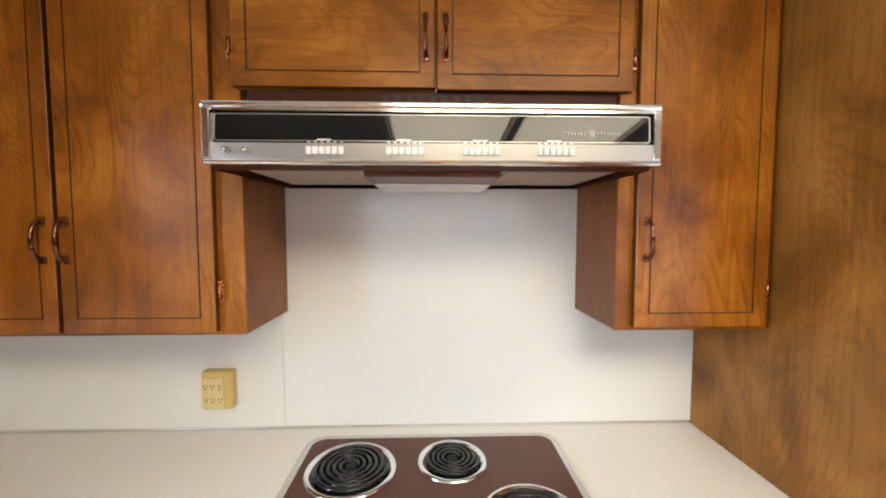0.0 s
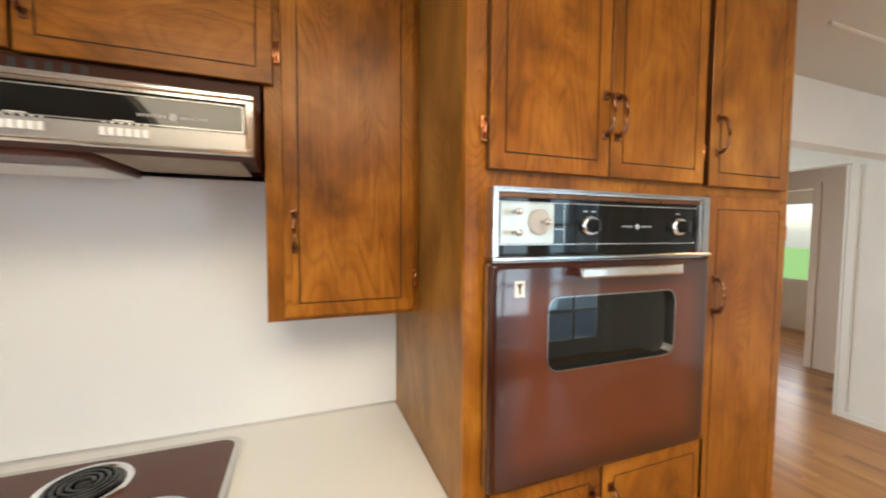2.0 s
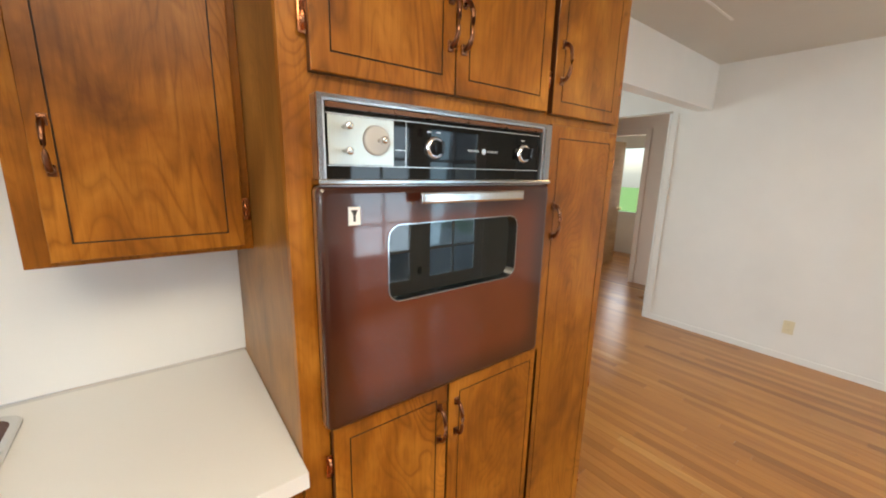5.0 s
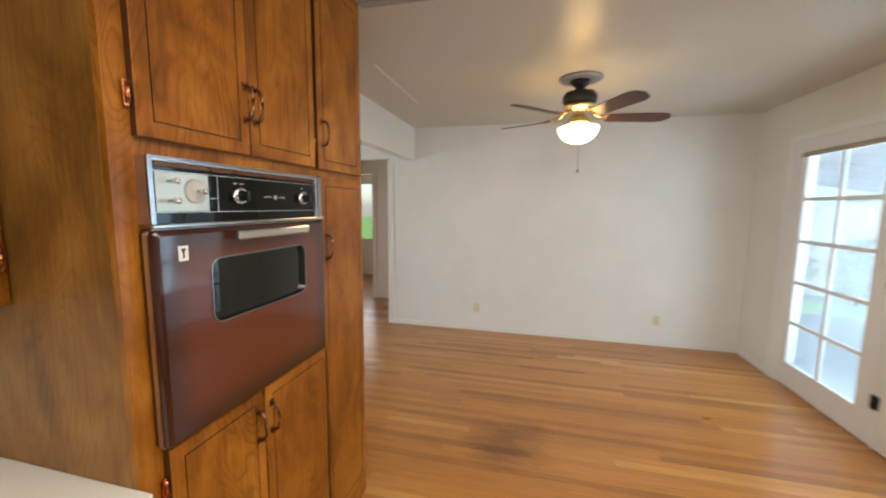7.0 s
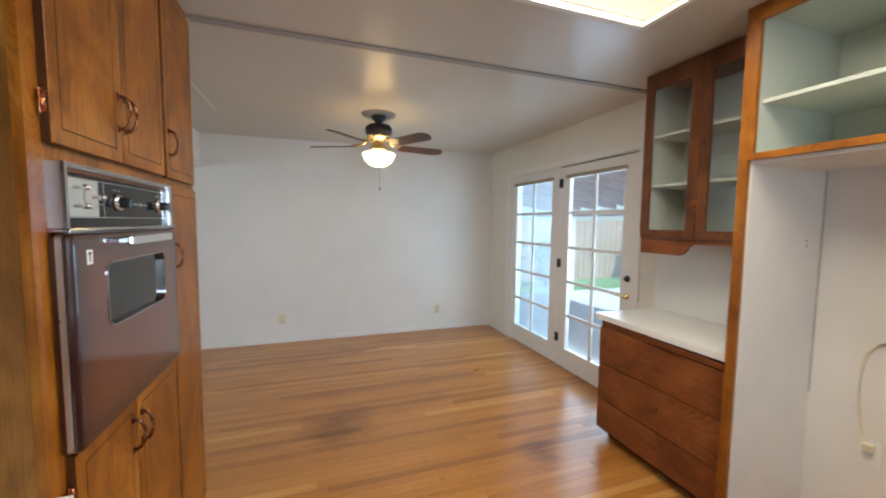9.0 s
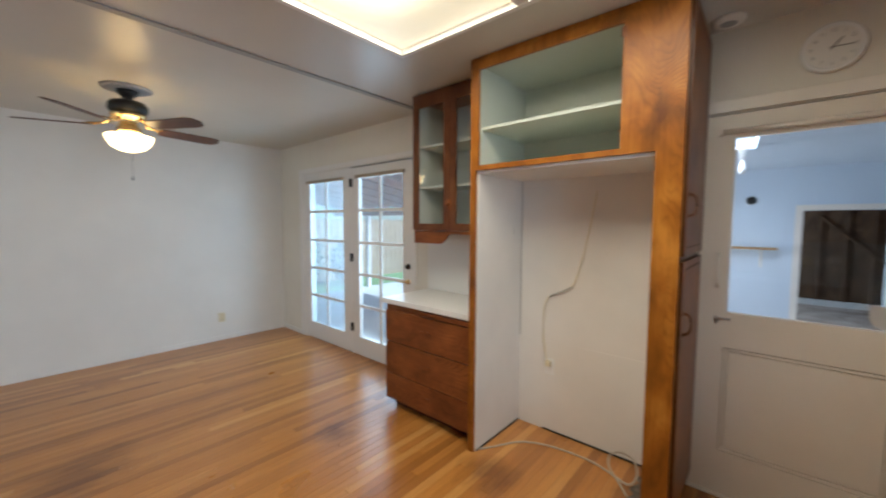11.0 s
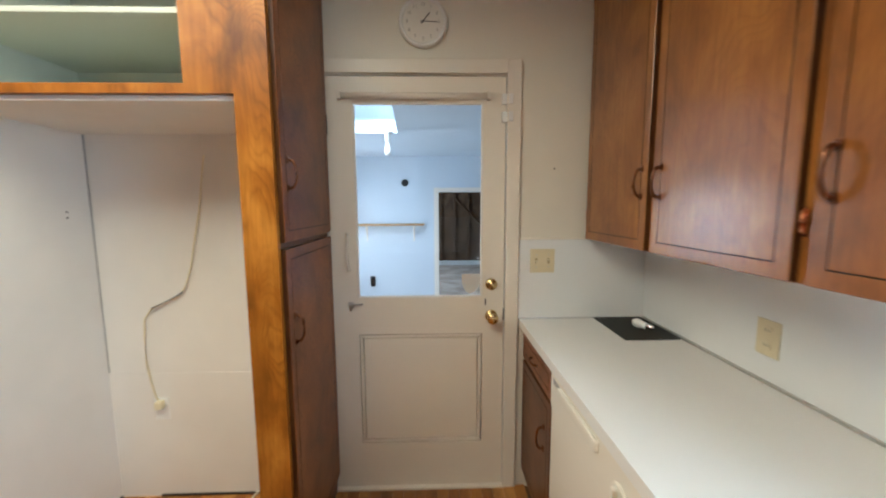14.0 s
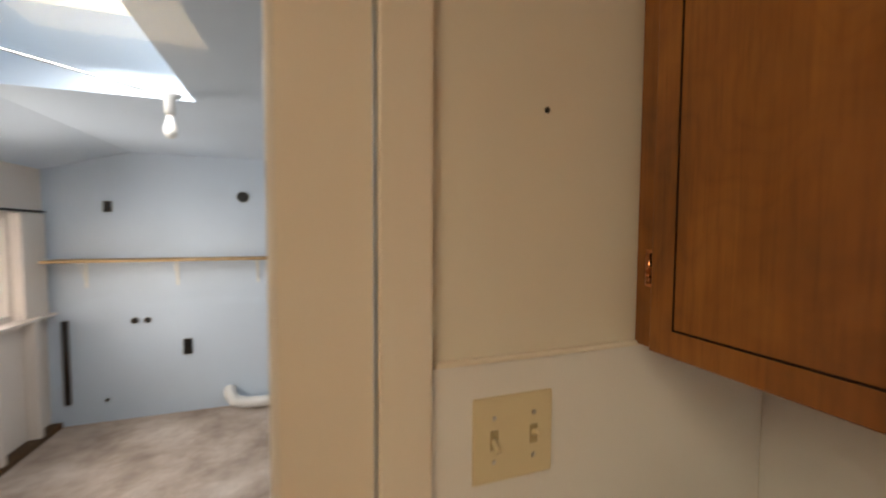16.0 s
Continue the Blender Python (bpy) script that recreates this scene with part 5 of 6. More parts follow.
# ---- back door ----
def back_door():
    f = Face("+y", SOUTH)
    d = thing("door_1", "cream painted half-glazed back door, closed", "door", (-0.385, SOUTH - 0.02, 0), kind="structure")
    x0, x1, z1 = -0.8085, 0.0425, 2.058
    g0, g1, gz0, gz1 = -0.703, -0.091, 1.014, 1.942
    bm = slab(bmesh.new(), f.spot, x0, x1, 0.012, z1, [(g0, g1, gz0, gz1), (g0, g1, 0.25, 0.830)], -0.045, 0.0)
    part("door_leaf", bm, DOORPAINT, d)
    bm = bmesh.new()
    f.box(bm, g0, g1, -0.042, -0.036, 0.25, 0.830)
    f.box(bm, g0 + 0.023, g1 - 0.023, -0.036, -0.007, 0.273, 0.807, 0.004)
    f.box(bm, g0 + 0.005, g1 - 0.005, -0.036, -0.001, 0.811, 0.825, 0.004)
    f.box(bm, g0 + 0.005, g1 - 0.005, -0.036, -0.001, 0.255, 0.269, 0.004)
    f.box(bm, g0 + 0.005, g0 + 0.019, -0.036, -0.001, 0.269, 0.811, 0.004)
    f.box(bm, g1 - 0.019, g1 - 0.005, -0.036, -0.001, 0.269, 0.811, 0.004)
    part("door_panel", bm, DOORPAINT, d)
    bm = bmesh.new()
    f.box(bm, g0, g1, -0.012, -0.002, gz0, gz0 + 0.010, 0.003)
    f.box(bm, g0, g1, -0.012, -0.002, gz1 - 0.010, gz1, 0.003)
    f.box(bm, g0, g0 + 0.010, -0.012, -0.002, gz0 + 0.010, gz1 - 0.010, 0.003)
    f.box(bm, g1 - 0.010, g1, -0.012, -0.002, gz0 + 0.010, gz1 - 0.010, 0.003)
    part("glazing_bead", bm, FRENCH, d)
    p = part("pane", f.box(bmesh.new(), g0, g1, -0.024, -0.020, gz0, gz1), GLASS_DOOR, d)
    p.visible_shadow = False
    bm = bmesh.new()
    rim = [(-0.045, 0.050), (0.045, 0.050)] + [(0.045 * math.cos(a) , 0.010 - 0.062 * math.sin(a) ** 1.2) for a in [math.pi * k / 12 for k in range(1, 12)]]
    near = [bm.verts.new(f.spot(-0.648 + u, -0.0190, 1.078 + v)) for u, v in rim]
    back = [bm.verts.new(f.spot(-0.648 + u, -0.0197, 1.078 + v)) for u, v in rim]
    bm.faces.new(near)
    bm.faces.new(back)
    for k in range(len(rim)):
        n = (k + 1) % len(rim)
        bm.faces.new((near[k], near[n], back[n], back[k]))
    part("shield_sticker", bm, material("frosted_sticker", (0.55, 0.54, 0.52), 0.6), p, "pale grey shield-shaped sticker on the glass")
    bm = bmesh.new()
    tube(bm, [f.spot(-0.72, 0.016, 1.968), f.spot(-0.04, 0.016, 1.968)], 0.014, 10)
    for u in (-0.725, -0.035):
        f.box(bm, u - 0.008, u + 0.008, 0.0, 0.03, 1.950, 1.988, 0.002)
    part("shade_roller", bm, TRIM, d, "rolled-up cream shade", True)
    for z, r in ((1.078, 0.030), (0.918, 0.031)):
        bm = bmesh.new()
        lathe(bm, [(0.0, 0.0), (r, 0.0), (r, 0.004), (r - 0.006, 0.009), (0.012, 0.012), (0.012, 0.018)], f.spot(-0.748, 0.0, z), f.out(), 28)
        if z > 1:
            lathe(bm, [(0.0, 0.010), (0.018, 0.010), (0.016, 0.020), (0.0, 0.021)], f.spot(-0.748, 0.0, z), f.out(), 24)
            part("deadbolt", bm, BRASS, d, "brass deadbolt", True)
        else:
            lathe(bm, [(0.011, 0.016), (0.013, 0.034), (0.026, 0.044), (0.029, 0.056), (0.022, 0.066), (0.0, 0.068)], f.spot(-0.748, 0.0, z), f.out(), 24)
            part("door_knob", bm, BRASS, d, "round brass door knob", True)
    bm = bmesh.new()
    f.box(bm, -0.811, -0.806, -0.03, 0.004, 0.895, 0.955, 0.001)
    f.box(bm, -0.722, -0.716, 0.0, 0.004, 0.975, 1.005, 0.001)
    part("strike_plate", bm, DARKMETAL, d)
    bm = bmesh.new()
    pts = [f.spot(-0.052, 0.004 + 0.028 * math.sin(math.pi * k / 10) ** 0.6, 1.155 + 0.175 * k / 10) for k in range(11)]
    tube(bm, pts, 0.007, 8)
    f.box(bm, -0.062, -0.042, 0.0, 0.006, 1.145, 1.170, 0.002)
    f.box(bm, -0.062, -0.042, 0.0, 0.006, 1.316, 1.341, 0.002)
    part("pull_handle", bm, TRIM, d, "painted pull handle", True)
    bm = bmesh.new()
    tube(bm, [f.spot(-0.115, 0.006, 0.985), f.spot(-0.075, 0.012, 0.985), f.spot(-0.055, 0.012, 0.975), f.spot(-0.055, 0.008, 0.955)], 0.005, 8)
    f.box(bm, -0.068, -0.044, 0.0, 0.005, 0.965, 0.995, 0.001)
    part("hook", bm, STEEL, d, "small hook latch", True)
    for z in (1.84, 1.10, 0.35):
        bm = bmesh.new()
        tube(bm, [f.spot(0.046, 0.006, z - 0.045), f.spot(0.046, 0.006, z + 0.045)], 0.006, 8)
        f.box(bm, 0.026, 0.046, 0.0, 0.003, z - 0.044, z + 0.044)
        part("hinge", bm, DARKMETAL if z > 1.5 else TRIM, d)
    for z in (1.955, 1.875):
        part("latch_block", f.box(bmesh.new(), -0.812, -0.788, 0.0, 0.016, z - 0.024, z + 0.024, 0.003), WHITEPL, d, "white plastic latch block")
        part("latch_block", f.box(bmesh.new(), -0.838, -0.818, 0.0185, 0.03, z - 0.022, z + 0.022, 0.003), WHITEPL, d)
    bm = bmesh.new()
    f.box(bm, -0.822, -0.8145, -0.128, 0.0, 0.0, 2.072)
    f.box(bm, 0.0475, 0.0545, -0.128, 0.0, 0.0, 2.072)
    f.box(bm, -0.822, 0.0545, -0.128, -0.001, 2.064, 2.072)
    f.box(bm, -0.878, -0.8125, 0.0005, 0.018, 0.0, 2.132, 0.004)
    f.box(bm, -0.8125, 0.055, 0.0005, 0.018, 2.068, 2.132, 0.004)
    part("casing", bm, TRIM, d)
    part("threshold", f.box(bmesh.new(), -0.8145, 0.0475, -0.13, 0.02, -0.01, 0.010, 0.002), TRIM, d)


# ---- french doors ----
def french_doors():
    f = Face("+y", SOUTH)
    for name, x0, x1, g0, g1, label in (("door_2", 3.285, 4.262, 3.432, 4.165, "white fixed french door with ten panes"),
                                        ("door_3", 2.300, 3.268, 2.432, 3.140, "white french door with ten panes, closed")):
        d = thing(name, label, "french door", ((x0 + x1) / 2, SOUTH - 0.02, 0), kind="structure")
        z0, z1 = 0.215, 1.975
        bm = slab(bmesh.new(), f.spot, x0, x1, 0.012, 2.09, [(g0, g1, z0, z1)], -0.045, -0.002)
        part("door_leaf", bm, FRENCH, d)
        m = (g0 + g1) / 2
        part("muntin", f.box(bmesh.new(), m - 0.015, m + 0.015, -0.028, -0.008, z0, z1, 0.003), FRENCH, d)
        for k in range(1, 5):
            z = z0 + (z1 - z0) * k / 5
            part("muntin", f.box(bmesh.new(), g0, g1, -0.027, -0.009, z - 0.015, z + 0.015, 0.003), FRENCH, d)
        for k in range(5):
            for a, b in ((g0, m - 0.015), (m + 0.015, g1)):
                za, zb = z0 + (z1 - z0) * k / 5, z0 + (z1 - z0) * (k + 1) / 5
                p = part("pane", f.box(bmesh.new(), a, b, -0.023, -0.019, za, zb), GLASS_HAZY if name == "door_2" else GLASS_PATIO, d)
                p.visible_shadow = False
        part("shade_roller", f.box(bmesh.new(), g0 - 0.03, g1 + 0.035, 0.0, 0.026, 1.968, 2.006, 0.008), DIMBLIND, d, "rolled-up blind with shadow put into its tan colour")
        if name == "door_3":
            for z in (1.93, 1.10, 0.31):
                bm = bmesh.new()
                f.box(bm, 3.246, 3.306, -0.002, 0.005, z - 0.045, z + 0.045, 0.002)
                tube(bm, [f.spot(3.276, 0.009, z - 0.045), f.spot(3.276, 0.009, z + 0.045)], 0.008, 8)
                part("hinge", bm, DARKMETAL, d, "dark metal hinge")
            bm = bmesh.new()
            lathe(bm, [(0.0, 0.0), (0.028, 0.0), (0.026, 0.008), (0.016, 0.012), (0.016, 0.026), (0.0, 0.027)], f.spot(2.360, -0.002, 1.068), f.out(), 20)
            part("deadbolt", bm, DARKMETAL, d, "dark deadbolt", True)
            bm = bmesh.new()
            lathe(bm, [(0.0, 0.0), (0.027, 0.0), (0.025, 0.008), (0.010, 0.010), (0.010, 0.040), (0.0, 0.041)], f.spot(2.360, -0.002, 0.918), f.out(), 20)
            tube(bm, [f.spot(2.355, 0.045, 0.918), f.spot(2.42, 0.050, 0.920), f.spot(2.465, 0.045, 0.916)], 0.008, 8)
            part("lever_handle", bm, BRASS, d, "brass lever handle", True)
    bm = bmesh.new()
    f.box(bm, 4.262, 4.309, -0.128, 0.004, 0.0, 2.105)
    f.box(bm, 2.271, 2.299, -0.128, 0.004, 0.0, 2.105)
    f.box(bm, 3.2685, 3.2845, -0.12, -0.004, 0.0, 2.09)
    f.box(bm, 2.271, 4.309, -0.128, -0.004, 2.092, 2.105)
    f.box(bm, 4.310, 4.40, 0.0005, 0.016, 0.0, 2.165, 0.003)
    f.box(bm, 2.240, 2.271, 0.0005, 0.016, 0.90, 2.165, 0.003)
    f.box(bm, 2.271, 4.310, 0.0005, 0.016, 2.108, 2.165, 0.003)
    solid("trim_french_doors", bm, FRENCH, "white casing round the french doors", "trim", kind="structure")
    solid("trim_door_gap", boxes((2.30, 3.27, SOUTH - 0.001, SOUTH + 0.006, 2.0915, 2.0975)), INK, "dark gap over the french door", "trim", kind="structure")


back_door()
french_doors()


# ---- ceiling light, fan, small wall things ----
def ceiling_light():
    c = thing("ceiling_light", "large recessed kitchen ceiling light with two glowing diffusers", "ceiling light", (0.63, -0.77, CEIL_Z - 0.02))
    part("light_box", boxes((-0.198, 1.448, -1.338, -1.330, CEIL_Z + 0.001, 2.68), (-0.198, 1.448, -0.210, -0.202, CEIL_Z + 0.001, 2.68), (-0.198, -0.190, -1.330, -0.21, CEIL_Z + 0.001, 2.68),
                            (1.440, 1.448, -1.330, -0.21, CEIL_Z + 0.001, 2.68), (-0.198, 1.448, -1.338, -0.202, 2.68, 2.69)), WALL, c)
    bm = boxes((-0.215, 1.468, -1.358, -1.330, CEIL_Z - 0.014, CEIL_Z - 0.001), (-0.215, 1.468, -0.21, -0.185, CEIL_Z - 0.014, CEIL_Z - 0.001),
               (-0.215, -0.19, -1.330, -0.21, CEIL_Z - 0.014, CEIL_Z - 0.001), (1.440, 1.468, -1.330, -0.21, CEIL_Z - 0.014, CEIL_Z - 0.001), bevel=0.003)
    part("frame", bm, WALL, c, "white frame")
    part("divider", boxes((0.612, 0.668, -1.330, -0.21, CEIL_Z - 0.012, CEIL_Z + 0.02)), WALL, c)
    for a, b in ((-0.19, 0.612), (0.668, 1.44)):
        part("diffuser", boxes((a, b, -1.330, -0.21, CEIL_Z + 0.020, CEIL_Z + 0.024)), DIFFUSER, c, "glowing warm white diffuser")


def ceiling_fan():
    cx, cy = 3.452, -0.378
    c = thing("ceiling_fan", "five-bladed ceiling fan with brass irons and lit glass bowl", "ceiling fan", (cx, cy, 2.01))
    bm = bmesh.new()
    lathe(bm, [(0.0, 2.488), (0.155, 2.488), (0.150, 2.476), (0.10, 2.470), (0.0, 2.470)], (cx, cy, 0), (0, 0, 1), 36)
    part("medallion", bm, GREY, c, "grey ceiling medallion", True)
    bm = bmesh.new()
    lathe(bm, [(0.0, 2.470), (0.068, 2.470), (0.066, 2.45), (0.040, 2.425), (0.030, 2.41), (0.05, 2.395), (0.105, 2.385), (0.122, 2.36), (0.122, 2.325), (0.110, 2.305), (0.0, 2.300)], (cx, cy, 0), (0, 0, 1), 36)
    part("motor", bm, DARKMETAL, c, "dark iron motor housing", True)
    bm = bmesh.new()
    lathe(bm, [(0.0, 2.300), (0.105, 2.300), (0.112, 2.285), (0.104, 2.27), (0.06, 2.262), (0.05, 2.235), (0.065, 2.205), (0.075, 2.19), (0.075, 2.150), (0.05, 2.142), (0.0, 2.142)], (cx, cy, 0), (0, 0, 1), 36)
    part("light_fitter", bm, BRASS, c, "brass fitter and rim", True)
    bm = bmesh.new()
    lathe(bm, [(0.136, 2.138), (0.145, 2.134), (0.141, 2.110), (0.125, 2.075), (0.095, 2.043), (0.05, 2.022), (0.0, 2.016)], (cx, cy, 0), (0, 0, 1), 36)
    bmesh.ops.delete(bm, geom=[f for f in bm.faces if len(f.verts) > 4], context="FACES_ONLY")
    part("glass_bowl", bm, BOWL, c, "glowing frosted glass bowl", True)
    for k in range(5):
        a = radians(FAN_TURN + 72 * k)
        q = Matrix.Translation((cx, cy, 0)) @ Matrix.Rotation(a, 4, "Z")
        tilt = Matrix.Translation((0.2, 0, 2.205)) @ Matrix.Rotation(radians(-13), 4, "X") @ Matrix.Translation((-0.2, 0, -2.205))
        bm = bmesh.new()
        hx = [(0.20, -0.050), (0.24, -0.060), (0.58, -0.070), (0.635, -0.052), (0.66, 0.0), (0.635, 0.052), (0.58, 0.070), (0.24, 0.060), (0.20, 0.050)]
        lo = [bm.verts.new((x, y, 2.202)) for x, y in hx]
        hi = [bm.verts.new((x, y, 2.209)) for x, y in hx]
        bm.faces.new(lo)
        bm.faces.new(hi)
        for j in range(len(hx)):
            n = (j + 1) % len(hx)
            bm.faces.new((lo[j], lo[n], hi[n], hi[j]))
        bmesh.ops.transform(bm, matrix=q @ tilt, verts=bm.verts[:])
        b = part("blade", bm, BLADE, c, "dark brown wooden blade")
        bm = bmesh.new()
        tube(bm, [(0.09, 0, 2.270), (0.14, 0.01, 2.225), (0.19, 0, 2.214), (0.25, 0, 2.213)], 0.009, 8)
        box(bm, 0.20, 0.27, -0.035, 0.035, 2.209, 2.214, 0.002)
        tube(bm, [(0.19, 0.0, 2.211), (0.21, 0.04, 2.211), (0.26, 0.035, 2.211)], 0.006, 6)
        tube(bm, [(0.19, 0.0, 2.211), (0.21, -0.04, 2.211), (0.26, -0.035, 2.211)], 0.006, 6)
        bmesh.ops.transform(bm, matrix=q @ tilt, verts=bm.verts[:])
        part("blade_iron", bm, BRASS, b, "brass blade iron", True)
    bm = bmesh.new()
    tube(bm, [(cx + 0.02, cy - 0.01, 2.14), (cx + 0.13, cy - 0.01, 2.09), (cx + 0.012, cy - 0.01, 2.0), (cx + 0.012, cy - 0.01, 1.83)], 0.0012, 5)
    lathe(bm, [(0.0, 0.0), (0.006, 0.004), (0.007, 0.018), (0.002, 0.03), (0.0, 0.03)], (cx + 0.012, cy - 0.01, 1.802), (0, 0, 1), 12)
    part("pull_chain", bm, DARKMETAL, c)


FAN_TURN = 64.0
ceiling_light()
ceiling_fan()


def wall_clock():
    f = Face("+y", SOUTH)
    k = thing("wall_clock", "round white plastic wall clock above the back door", "clock", (-0.425, SOUTH + 0.02, 2.18))
    c = f.spot(-0.425, 0, 2.286)
    bm = bmesh.new()
    lathe(bm, [(0.0, 0.001), (0.106, 0.001), (0.110, 0.010), (0.108, 0.026), (0.098, 0.030), (0.092, 0.022), (0.0, 0.022)], c, f.out(), 48)
    part("case", bm, WHITEPL, k, "", True)
    bm = bmesh.new()
    lathe(bm, [(0.0, 0.0222), (0.090, 0.0222), (0.090, 0.0226), (0.0, 0.0226)], c, f.out(), 48)
    face = part("clock_face", bm, WALL, k)
    for n in range(1, 13):
        a = radians(90 - 30 * n)
        words(str(n), 0.021, Matrix.Translation(f.spot(-0.425 - 0.072 * math.cos(a), 0.0235, 2.286 + 0.072 * math.sin(a))) @ pose(0, 0, 0, 90, 0, 180), GREY, face, "numeral")
    for a, ln, w in ((50, 0.046, 0.004), (-2, 0.068, 0.003)):
        d = Vector((-math.cos(radians(a)), 0, math.sin(radians(a))))
        bm = bmesh.new()
        tube(bm, [f.spot(-0.425, 0.026, 2.286) - d * 0.012, f.spot(-0.425, 0.026, 2.286) + d * ln], w * 0.6, 6)
        part("clock_hand", bm, INK, k)


def plate(name, face, u0, u1, z0, z1, mat, label, kind_, toggles=0, sockets=0, group=""):
    t = thing(name, label, kind_, face.spot((u0 + u1) / 2, 0.002, z0), group)
    part("cover_plate", face.box(bmesh.new(), u0, u1, 0.0005, 0.006, z0, z1, 0.0025), mat, t)
    zc = (z0 + z1) / 2
    for k in range(toggles):
        u = u0 + (u1 - u0) * (k + 0.5) / toggles
        bm = face.box(bmesh.new(), u - 0.006, u + 0.006, 0.006, 0.0068, zc - 0.013, zc + 0.013)
        s = part("slot", bm, material("darker_ivory", (0.42, 0.34, 0.19), 0.5), t)
        bm = bmesh.new()
        up = -1 if k == 0 else 1
        tube(bm, [face.spot(u, 0.004, zc), face.spot(u, 0.020, zc - up * 0.009)], 0.0045, 8)
        part("toggle", bm, mat, t)
        for dz in (-0.03, 0.03):
            bm = bmesh.new()
            lathe(bm, [(0.0, 0.0), (0.0035, 0.0), (0.003, 0.001), (0.0, 0.0012)], face.spot(u, 0.006, zc + dz), face.out(), 10)
            part("screw", bm, STEEL, t)
    for k in range(sockets):
        z = z0 + (z1 - z0) * (0.29 + 0.42 * k)
        uc = (u0 + u1) / 2
        bm = bmesh.new()
        prism(bm, rounded(uc - 0.016, uc + 0.016, z - 0.014, z + 0.014, 0.010), 0.006, 0.0085, face)
        s = part("socket", bm, mat, t)
        bm = bmesh.new()
        face.box(bm, uc - 0.0075, uc - 0.0055, 0.0085, 0.009, z - 0.002, z + 0.006)
        face.box(bm, uc + 0.0055, uc + 0.0075, 0.0085, 0.009, z - 0.002, z + 0.006)
        part("slot", bm, INK, s)
    return t


wall_clock()
plate("light_switch", Face("+y", SOUTH + 0.005), -1.056, -0.936, 1.136, 1.252, IVORY, "ivory double toggle light switch", "switch", toggles=2)
plate("wall_outlet", Face("+x", WEST + 0.004), -1.585, -1.505, 0.99, 1.105, IVORY, "ivory outlet over the sink counter", "outlet", sockets=2)
plate("wall_outlet", Face("-x", EAST), 0.545, 0.617, 0.232, 0.346, IVORY, "ivory outlet low on the dining wall", "outlet", sockets=2, group="dining wall outlets")
plate("wall_outlet", Face("-x", EAST), -1.475, -1.403, 0.232, 0.346, IVORY, "ivory outlet low on the dining wall", "outlet", sockets=2, group="dining wall outlets")


def six_outlet():
    f = Face("-y", NORTH - 0.004)
    o = thing("outlet_adapter", "yellowed six-way plug adapter on the splashback", "outlet", (-0.605, 1.36, 0.985))
    body = part("body", f.box(bmesh.new(), -0.655, -0.557, 0.0005, 0.036, 0.986, 1.113, 0.008), YELLOWPL, o)
    part("face_plate", f.box(bmesh.new(), -0.652, -0.582, 0.036, 0.040, 0.992, 1.092, 0.002), material("paler_yellowed_plastic", (0.68, 0.55, 0.26), 0.35), o)
    for u in (-0.639, -0.617, -0.595):
        for z in (1.062, 1.018):
            bm = bmesh.new()
            f.box(bm, u - 0.0058, u - 0.0040, 0.040, 0.0405, z, z + 0.008)
            f.box(bm, u + 0.0040, u + 0.0058, 0.040, 0.0405, z, z + 0.008)
            lathe(bm, [(0.0, 0.040), (0.0026, 0.040), (0.0026, 0.0405), (0.0, 0.0405)], f.spot(u, 0, z - 0.006), f.out(), 8)
            part("socket", bm, INK, o)


six_outlet()


def smoke_alarm():
    s = thing("smoke_alarm", "round white smoke alarm on the ceiling", "smoke alarm", (-0.05, -2.12, CEIL_Z - 0.035))
    bm = bmesh.new()
    lathe(bm, [(0.0, 0.0), (0.07, 0.0), (0.07, -0.008), (0.062, -0.018), (0.03, -0.021), (0.0, -0.021)], (-0.05, -2.12, CEIL_Z - 0.001), (0, 0, 1), 32)
    part("body", bm, TRIM, s, "", True)
    bm = bmesh.new()
    lathe(bm, [(0.03, -0.0212), (0.034, -0.0208), (0.034, -0.0225), (0.03, -0.0225)], (-0.05, -2.12, CEIL_Z - 0.001), (0, 0, 1), 24)
    part("grille", bm, GREY, s)


smoke_alarm()
solid("counter_mat", boxes((-1.497, -1.262, -2.232, -1.93, 0.9005, 0.906), bevel=0.002), RUBBER, "thin black mat on the white counter", "mat")


def lamp_bulb():
    b = thing("spare_bulb", "white spare bulb lying on the black mat", "bulb", (-1.40, -2.06, 0.906))
    ax = Vector((-0.35, 0.93, 0)).normalized()
    bm = bmesh.new()
    lathe(bm, [(0.0, -0.040), (0.014, -0.037), (0.020, -0.026), (0.020, -0.012), (0.016, 0.008), (0.014, 0.030)], (-1.40, -2.06, 0.927), ax, 20)
    part("globe", bm, WHITEPL, b, "", True)
    bm = bmesh.new()
    lathe(bm, [(0.013, 0.028), (0.0135, 0.036), (0.0125, 0.039), (0.0135, 0.043), (0.0125, 0.047), (0.012, 0.056), (0.004, 0.064), (0.0, 0.064)], (-1.40, -2.06, 0.927), ax, 16)
    part("screw_base", bm, CHROME, b, "metal screw base", True)


lamp_bulb()
bm = bmesh.new()
lathe(bm, [(0.0, 0.0), (0.004, 0.0), (0.0035, 0.003), (0.0, 0.004)], Vector((-1.046, SOUTH, 1.638)), (0, 1, 0), 10)
solid("wall_nail", bm, INK, "dark nail head in the cream wall", "nail")


